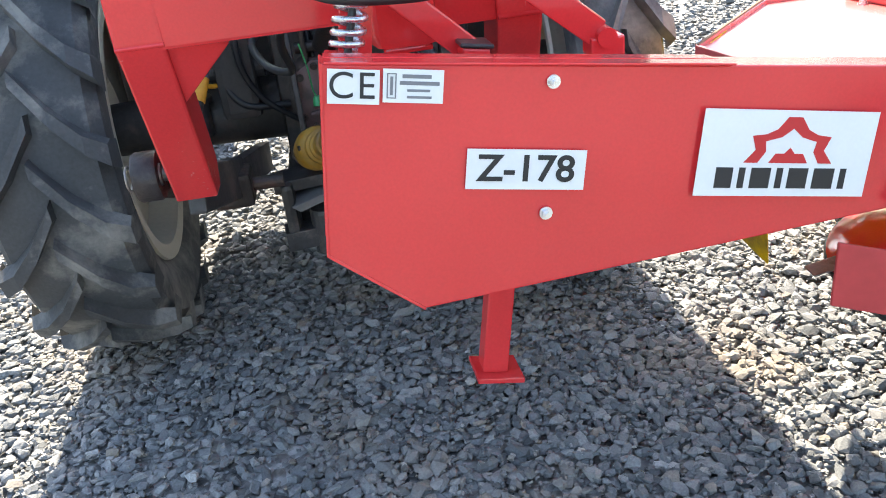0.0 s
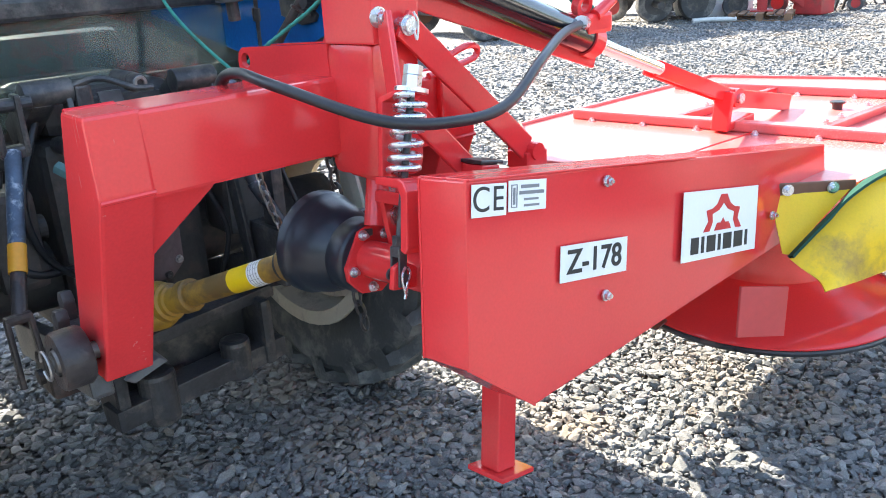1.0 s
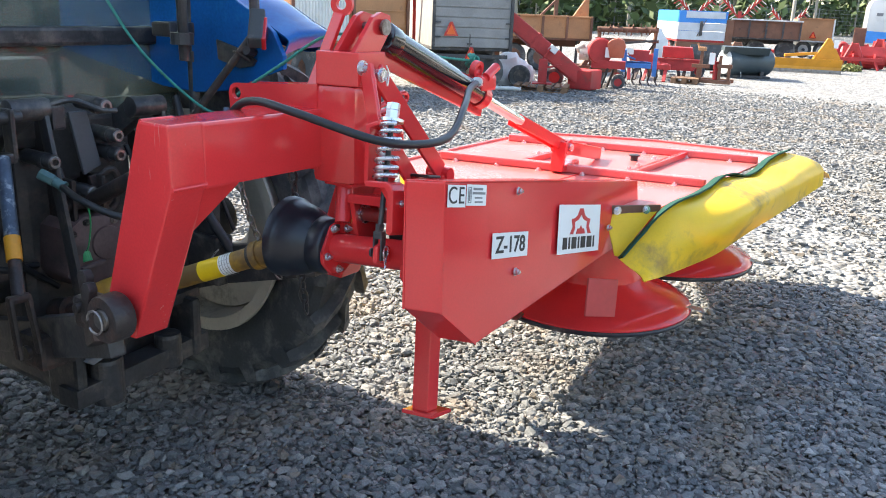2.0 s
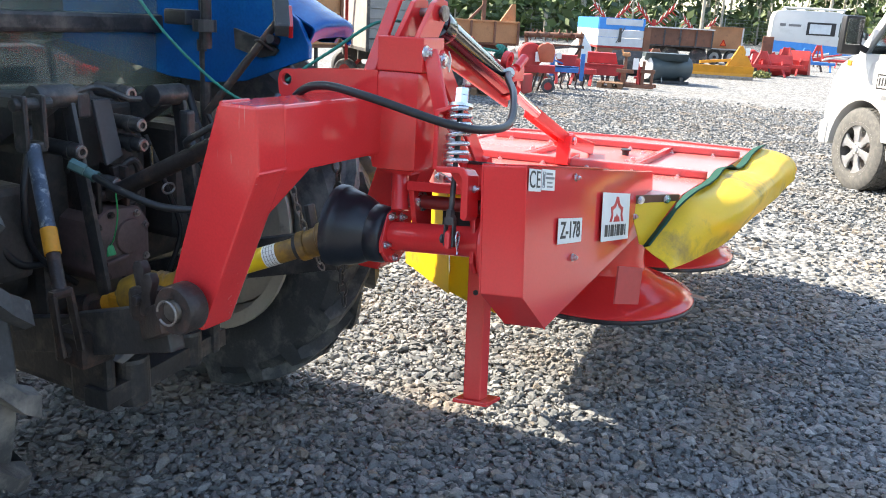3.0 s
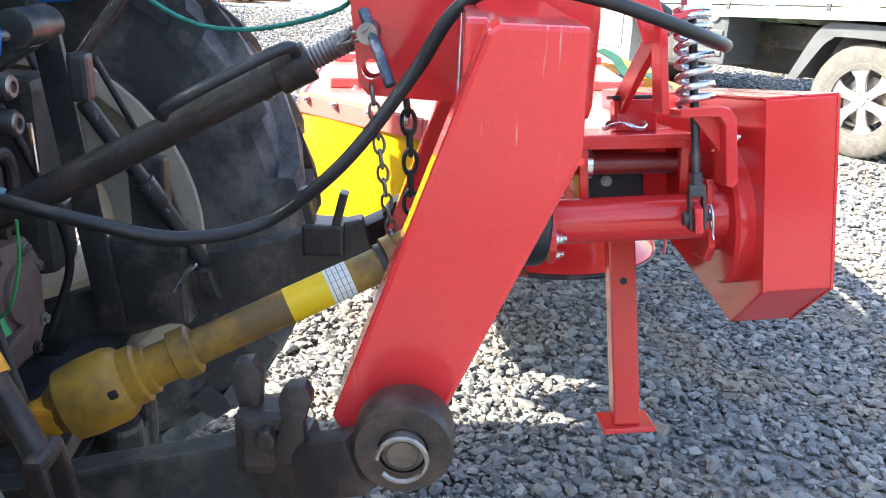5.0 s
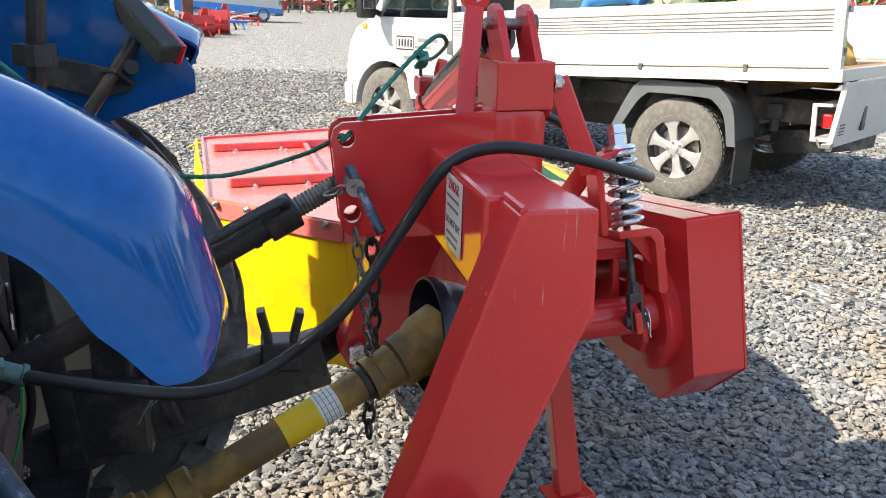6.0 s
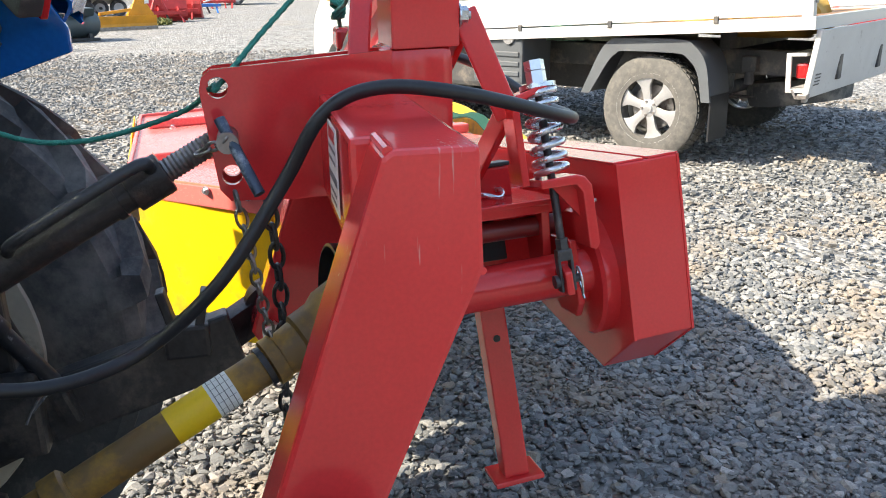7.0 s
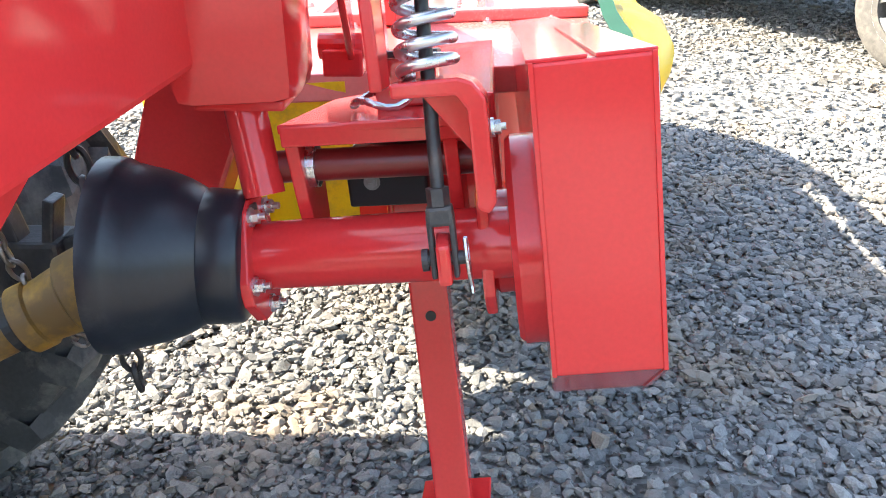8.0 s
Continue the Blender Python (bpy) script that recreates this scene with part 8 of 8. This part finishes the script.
van.add("lettering_bars", join(block((0.35, -0.012, 1.55), (0.6, -0.004, 1.68), 0), block((0.72, -0.012, 1.56), (1.25, -0.004, 1.66), 0)), GREY_INK, vb)
for wx in (0.95, 4.05):
    for wy in (0.08, 1.82):
        van.wheel(wx, wy, 0.33, 0.2, ALLOY, turn=True)
van.add("front_bumper", block((4.6, -0.01, 0.30), (5.02, 1.91, 0.55), 0.05), GREY_PLASTIC)
van.add("head_lamp", block((4.80, -0.015, 0.80), (4.95, 0.1, 1.02), 0.02), GLASS)

# wire fence and poles
fence = Kit("wire_fence", pose(70, -20, 0, 0, 0, 0), "grey wire mesh fence along the yard's edge", "fence")
FA, FB = Vector((6, -14, 0)), Vector((-26, 62, 0))
for i in range(27):
    p = FA.lerp(FB, i / 26)
    fence.add("fence_post", rod(p, p + Vector((0, 0, 2.0)), 0.035, 8), GALVANISED)
for i in range(9):
    z = 0.15 + 0.22 * i
    fence.add("fence_wire", rod(FA + Vector((0, 0, z)), FB + Vector((0, 0, z)), 0.008, 5), GALVANISED)
fd = (FB - FA) / 320
mesh_f = bmesh.new()
for i in range(320):
    p = FA + fd * i
    bmesh.ops.create_cube(mesh_f, size=1, matrix=Matrix.Translation(p + Vector((0, 0, 1.0))) @ Matrix.Diagonal((0.008, 0.008, 1.9, 1)))
fence.add("upright_wires", mesh_f, GALVANISED)

rng_t = np.random.default_rng(21)


def leaf_cloud(centres, sizes, count, leaf, squash=1.0):
    """Small leaf cards scattered in the outer shell of many clumps; returns vertices and faces."""
    pick = rng_t.integers(0, len(centres), count)
    d = rng_t.standard_normal((count, 3))
    d /= np.linalg.norm(d, axis=1, keepdims=True)
    c = centres[pick] + d * sizes[pick] * (rng_t.random((count, 1)) ** 0.45) * np.array((1, 1, squash))
    u = rng_t.standard_normal((count, 3))
    u /= np.linalg.norm(u, axis=1, keepdims=True)
    w = np.cross(u, rng_t.standard_normal((count, 3)))
    w /= np.linalg.norm(w, axis=1, keepdims=True)
    s = leaf * rng_t.uniform(0.6, 1.4, (count, 1))
    quad = np.stack([c - u * s, c + w * s * 0.55, c + u * s, c - w * s * 0.55], 1).reshape(-1, 3)
    return quad, np.arange(4 * count).reshape(-1, 4)


def cards(name, v, f, mat, parent=None):
    me = bpy.data.meshes.new(name)
    n, k = f.shape
    me.vertices.add(len(v))
    me.vertices.foreach_set("co", v.astype(np.float32).ravel())
    me.loops.add(n * k)
    me.loops.foreach_set("vertex_index", f.astype(np.int32).ravel())
    me.polygons.add(n)
    me.polygons.foreach_set("loop_start", np.arange(0, n * k, k, dtype=np.int32))
    me.update(calc_edges=True)
    me.materials.append(mat)
    ob = new(name, me)
    if parent is not None:
        ob.parent = parent
        ob.matrix_parent_inverse = parent.matrix_basis.inverted()
    return ob


def leaf_material(name, stops):
    m = bpy.data.materials.new(name)
    m.use_nodes = True
    n, l = m.node_tree.nodes, m.node_tree.links
    geo = n.new("ShaderNodeNewGeometry")
    ramp = n.new("ShaderNodeValToRGB")
    while len(ramp.color_ramp.elements) < len(stops):
        ramp.color_ramp.elements.new(0.5)
    for e, (pos, c) in zip(ramp.color_ramp.elements, stops):
        e.position, e.color = pos, (*c, 1)
    co = n.new("ShaderNodeTexCoord")
    big = n.new("ShaderNodeTexNoise")
    big.inputs["Scale"].default_value, big.inputs["Detail"].default_value = 0.16, 3
    l.new(co.outputs["Object"], big.inputs["Vector"])
    mx = n.new("ShaderNodeMath")
    mx.operation = "MULTIPLY_ADD"
    mx.inputs[1].default_value = 0.45
    l.new(geo.outputs["Random Per Island"], mx.inputs[0])
    sc = n.new("ShaderNodeMapRange")
    sc.inputs["From Min"].default_value, sc.inputs["From Max"].default_value = 0.3, 0.7
    sc.inputs["To Max"].default_value = 0.55
    l.new(big.outputs["Fac"], sc.inputs["Value"])
    l.new(sc.outputs[0], mx.inputs[2])
    l.new(mx.outputs[0], ramp.inputs[0])
    p = n["Principled BSDF"]
    l.new(ramp.outputs[0], p.inputs["Base Color"])
    p.inputs["Roughness"].default_value = 0.6
    return m


LEAF = leaf_material("woodland_leaves", ((0.0, (0.018, 0.030, 0.012)), (0.4, (0.045, 0.075, 0.022)), (0.7, (0.085, 0.13, 0.035)), (1.0, (0.16, 0.20, 0.06))))
GRASS = leaf_material("dry_grass", ((0.0, (0.09, 0.11, 0.03)), (0.6, (0.20, 0.21, 0.07)), (1.0, (0.34, 0.31, 0.14))))

# woods: stems and leaves on a belt behind the fence, and thinner all round the yard
centres, sizes, stems = [], [], []
for i in range(760):
    near = i < 560
    ang = radians(rng_t.uniform(-62, 52)) if near else radians(rng_t.uniform(52, 298))
    rad = rng_t.uniform(80, 112)
    if near and ang > radians(14):
        rad = rng_t.uniform(52, 90)
    base = np.array((rad * math.cos(ang), rad * math.sin(ang), 0))
    tall = rng_t.uniform(9, 16)
    stems.append((base, tall, rng_t.uniform(0.06, 0.15)))
    for z in np.arange(tall * rng_t.uniform(0.12, 0.4), tall, 1.5):
        t = z / tall
        centres.append(base + np.array((rng_t.normal(0, 0.5), rng_t.normal(0, 0.5), z)))
        sizes.append(max(0.5, 2.2 * (1.05 - t)))
    if near:
        for _ in range(7):
            centres.append(base + np.array((rng_t.normal(0, 2.5), rng_t.normal(0, 2.5), rng_t.uniform(0.3, 2.6))))
            sizes.append(rng_t.uniform(0.7, 1.6))
centres, sizes = np.array(centres), np.array(sizes)[:, None]
v, f = leaf_cloud(centres, sizes, 150000, 0.38)
v[:, 2] = np.maximum(v[:, 2], 0.0)
woods = tagged(cards("woods", v, f, LEAF), "dense green birch and spruce woods behind the yard", "woods", kind="stuff")
# the rest of the clearing is ringed by nearer trees
ring_c, ring_s = [], []
for i in range(230):
    ang, rad = radians(rng_t.uniform(62, 292)), rng_t.uniform(46, 74)
    base = np.array((rad * math.cos(ang), rad * math.sin(ang), 0))
    tall = rng_t.uniform(10, 17)
    stems.append((base, tall, rng_t.uniform(0.1, 0.2)))
    for z in np.arange(0.8, tall, 1.9):
        ring_c.append(base + np.array((rng_t.normal(0, 0.6), rng_t.normal(0, 0.6), z)))
        ring_s.append(max(0.7, 2.9 * (1.05 - z / tall)))
v, f = leaf_cloud(np.array(ring_c), np.array(ring_s)[:, None], 30000, 0.75)
v[:, 2] = np.maximum(v[:, 2], 0.0)
tagged(cards("woods", v, f, LEAF), "green woods round the other sides of the yard", "woods", kind="stuff")
sv, sf = [], []
for base, tall, r in stems:
    lean = rng_t.normal(0, 0.3, 2)
    o = len(sv)
    for z, rr in ((0.0, r), (tall, r * 0.3)):
        for k in range(6):
            a = math.pi * k / 3
            sv.append((base[0] + rr * math.cos(a) + lean[0] * z / tall, base[1] + rr * math.sin(a) + lean[1] * z / tall, z))
    for k in range(6):
        sf.append((o + k, o + (k + 1) % 6, o + 6 + (k + 1) % 6, o + 6 + k))
tagged(cards("woods_stems", np.array(sv), np.array(sf), BARK), "pale thin tree stems of the woods", "tree stems", kind="stuff")

# a few pale poles before the woods
for ax, ay, h, r in ((58.0, 3.6, 8.0, 0.11), (60.5, 10.6, 8.0, 0.10), (57.0, 17.0, 8.0, 0.12), (50.0, 19.5, 8.0, 0.12), (66.0, -0.6, 8.0, 0.16), (70.0, -2.6, 8.0, 0.18), (72.5, -4.9, 9.0, 0.2), (79.0, -8.6, 9.0, 0.22), (46.0, 9.0, 7.0, 0.10)):
    k = Kit("wooden_pole", pose(ax, ay, 0), "tall pale wooden pole by the fence", "pole", "poles by the fence")
    k.add("pole", rod((0, 0, 0), (0.05, 0.1, h), r, 10, r * 0.7), BARK, None, "", 50)

# grass tuft by the red implements
tuft_c = np.array([(24.1 + 0.35 * math.cos(i * 2.4), 2.85 + 0.18 * math.sin(i * 1.7), 0.05) for i in range(14)])
v, f = leaf_cloud(tuft_c, np.full((14, 1), 0.14), 700, 0.05, 0.9)
v[:, 2] = np.maximum(v[:, 2], 0.0)
tagged(cards("grass_tuft", v, f, GRASS), "dry grass tuft growing in the gravel", "grass", kind="stuff")


# ---- gravel stones ----
rng = np.random.default_rng(7)


CORNERS = np.array([(x, y, z) for x in (-1, 1) for y in (-1, 1) for z in (-1, 1)], float) / 1.6
TRIS = np.array([(0, 1, 3), (0, 3, 2), (4, 6, 7), (4, 7, 5), (0, 4, 5), (0, 5, 1), (2, 3, 7), (2, 7, 6), (0, 2, 6), (0, 6, 4), (1, 5, 7), (1, 7, 3)])
# a fuller stone: the same eight corners and a bulge on each side
BULGES = np.concatenate([CORNERS, np.array([(-1, 0, 0), (1, 0, 0), (0, -1, 0), (0, 1, 0), (0, 0, -1), (0, 0, 1)], float) * 0.92])
BULGE_TRIS = np.array([(q[i], q[(i + 1) % 4], c) for q, c in (((0, 1, 3, 2), 8), ((4, 6, 7, 5), 9), ((0, 4, 5, 1), 10), ((2, 3, 7, 6), 11), ((0, 2, 6, 4), 12), ((1, 5, 7, 3), 13)) for i in range(4)])


def stones(spacing, x0, x1, y0, y1, lo, hi, fade=0.1, lift=0.3, full=False, thin=0.0):
    """Angular crushed stones as one mesh, laid close on a shaken grid; each is a bent block cut by a few planes."""
    base, tris = (BULGES, BULGE_TRIS) if full else (CORNERS, TRIS)
    gx, gy = np.meshgrid(np.arange(x0, x1, spacing), np.arange(y0, y1, spacing))
    px, py = (g.reshape(-1, 1) + rng.uniform(-0.55, 0.55, (g.size, 1)) * spacing for g in (gx, gy))
    # patches where the fines lie open
    bare = np.sin(3.1 * px + 1.3 * np.sin(2.2 * py)) + np.sin(2.7 * py + 0.9 * np.sin(3.7 * px) + 1.0) + 0.6 * np.sin(7.3 * px - 5.1 * py)
    keep = (bare < 1.45) | (rng.random(px.shape) < 0.45)
    keep &= rng.random(px.shape) >= thin
    # the cover thins out towards the edge of the stretch
    rim = np.minimum(np.minimum(px - x0, x1 - px), np.minimum(py - y0, y1 - py))
    keep &= rng.random(px.shape) < 0.15 + rim / fade
    px, py = px[keep][:, None], py[keep][:, None]
    count, n_v = len(px), len(base)
    v = base[None] * (1 + 0.20 * rng.standard_normal((count, n_v, 3)))
    for _ in range(5):
        n = rng.standard_normal((count, 1, 3))
        n /= np.linalg.norm(n, axis=2, keepdims=True)
        d = (v * n).sum(2, keepdims=True)
        v = v - np.maximum(d - rng.uniform(0.45, 0.8, (count, 1, 1)), 0) * n
    size = lo * (hi / lo) ** (rng.random((count, 1, 1)) ** 1.4)
    v = v * size * rng.uniform((0.95, 0.75, 0.45), (1.55, 1.15, 0.75), (count, 3))[:, None, :]
    a, b = rng.uniform(0, 2 * np.pi, count), rng.normal(0, 0.30, count)
    ca, sa, cb, sb_ = np.cos(a), np.sin(a), np.cos(b), np.sin(b)
    x, y, z = v[..., 0], v[..., 1], v[..., 2]
    y, z = cb[:, None] * y - sb_[:, None] * z, sb_[:, None] * y + cb[:, None] * z
    x, y = ca[:, None] * x - sa[:, None] * y, sa[:, None] * x + ca[:, None] * y
    v = np.stack([x + px, y + py, z + lift * size[..., 0] * rng.uniform(-1.0, 1.6, (count, 1))], 2).reshape(-1, 3)
    f = (tris[None] + n_v * np.arange(count)[:, None, None]).reshape(-1, 3)
    return v, f


def stone_mesh(name, v, f, mat, label):
    me = bpy.data.meshes.new(name)
    me.vertices.add(len(v))
    me.vertices.foreach_set("co", v.astype(np.float32).ravel())
    me.loops.add(len(f) * 3)
    me.loops.foreach_set("vertex_index", f.astype(np.int32).ravel())
    me.polygons.add(len(f))
    me.polygons.foreach_set("loop_start", np.arange(0, len(f) * 3, 3, dtype=np.int32))
    me.update(calc_edges=True)
    me.polygons.foreach_set("use_smooth", np.zeros(len(f), bool))
    me.materials.append(mat)
    return tagged(new(name, me), label, "gravel", kind="stuff")


def stone_material():
    m = bpy.data.materials.new("crushed_stone")
    m.use_nodes = True
    n, l = m.node_tree.nodes, m.node_tree.links
    p = n["Principled BSDF"]
    geo = n.new("ShaderNodeNewGeometry")
    ramp = n.new("ShaderNodeValToRGB")
    stops = ((0.0, (0.092, 0.099, 0.104)), (0.35, (0.150, 0.157, 0.162)), (0.7, (0.205, 0.209, 0.211)), (0.90, (0.265, 0.266, 0.262)), (0.96, (0.215, 0.185, 0.15)), (1.0, (0.36, 0.355, 0.345)))
    while len(ramp.color_ramp.elements) < len(stops):
        ramp.color_ramp.elements.new(0.5)
    for e, (pos, c) in zip(ramp.color_ramp.elements, stops):
        e.position, e.color = pos, (*c, 1)
    l.new(geo.outputs["Random Per Island"], ramp.inputs[0])
    co = n.new("ShaderNodeTexCoord")
    fine = n.new("ShaderNodeTexNoise")
    fine.inputs["Scale"].default_value, fine.inputs["Detail"].default_value = 220, 4
    l.new(co.outputs["Object"], fine.inputs["Vector"])
    big = n.new("ShaderNodeTexNoise")
    big.inputs["Scale"].default_value, big.inputs["Detail"].default_value = 2.2, 5
    l.new(co.outputs["Object"], big.inputs["Vector"])
    dust = n.new("ShaderNodeValToRGB")
    dust.color_ramp.elements[0].position, dust.color_ramp.elements[1].position = 0.50, 0.66
    l.new(big.outputs["Fac"], dust.inputs[0])
    mul = n.new("ShaderNodeMix")
    mul.data_type, mul.blend_type = "RGBA", "OVERLAY"
    mul.inputs[0].default_value = 0.45
    l.new(ramp.outputs[0], mul.inputs[6])
    l.new(fine.outputs["Fac"], mul.inputs[7])
    mix = n.new("ShaderNodeMix")
    mix.data_type = "RGBA"
    half = n.new("ShaderNodeMath")
    half.operation = "MULTIPLY"
    half.inputs[1].default_value = 0.7
    l.new(dust.outputs[0], half.inputs[0])
    l.new(half.outputs[0], mix.inputs[0])
    l.new(mul.outputs[2], mix.inputs[6])
    mix.inputs[7].default_value = (0.25, 0.205, 0.16, 1)
    l.new(mix.outputs[2], p.inputs["Base Color"])
    p.inputs["Roughness"].default_value = 0.85
    b = n.new("ShaderNodeBump")
    b.inputs["Strength"].default_value, b.inputs["Distance"].default_value = 0.5, 0.004
    l.new(fine.outputs["Fac"], b.inputs["Height"])
    l.new(b.outputs[0], p.inputs["Normal"])
    return m


STONE = stone_material()
stone_mesh("gravel", *stones(0.0225, -1.2, 3.4, -1.7, 2.4, 0.0105, 0.0215, 0.3, full=True), STONE, "loose grey crushed stones")
stone_mesh("gravel", *stones(0.0170, -0.9, 2.2, -1.2, 1.5, 0.0045, 0.0085, 0.3, 1.2), STONE, "small grey chips between the stones")
stone_mesh("gravel", *stones(0.048, 3.0, 14.5, -5.5, 7.5, 0.013, 0.030, 2.6), STONE, "loose grey crushed stones farther off")
stone_mesh("gravel", *stones(0.034, -3.5, 4.2, -4.2, -1.4, 0.012, 0.025, 0.8), STONE, "loose grey crushed stones at the edge")
stone_mesh("gravel", *stones(0.036, -3.5, 4.2, 2.1, 6.0, 0.012, 0.027, 0.8), STONE, "loose grey crushed stones beside the tractor")
stone_mesh("gravel", *stones(0.030, -3.5, -0.9, -1.7, 2.4, 0.012, 0.024, 0.5), STONE, "loose grey crushed stones by the wheel")
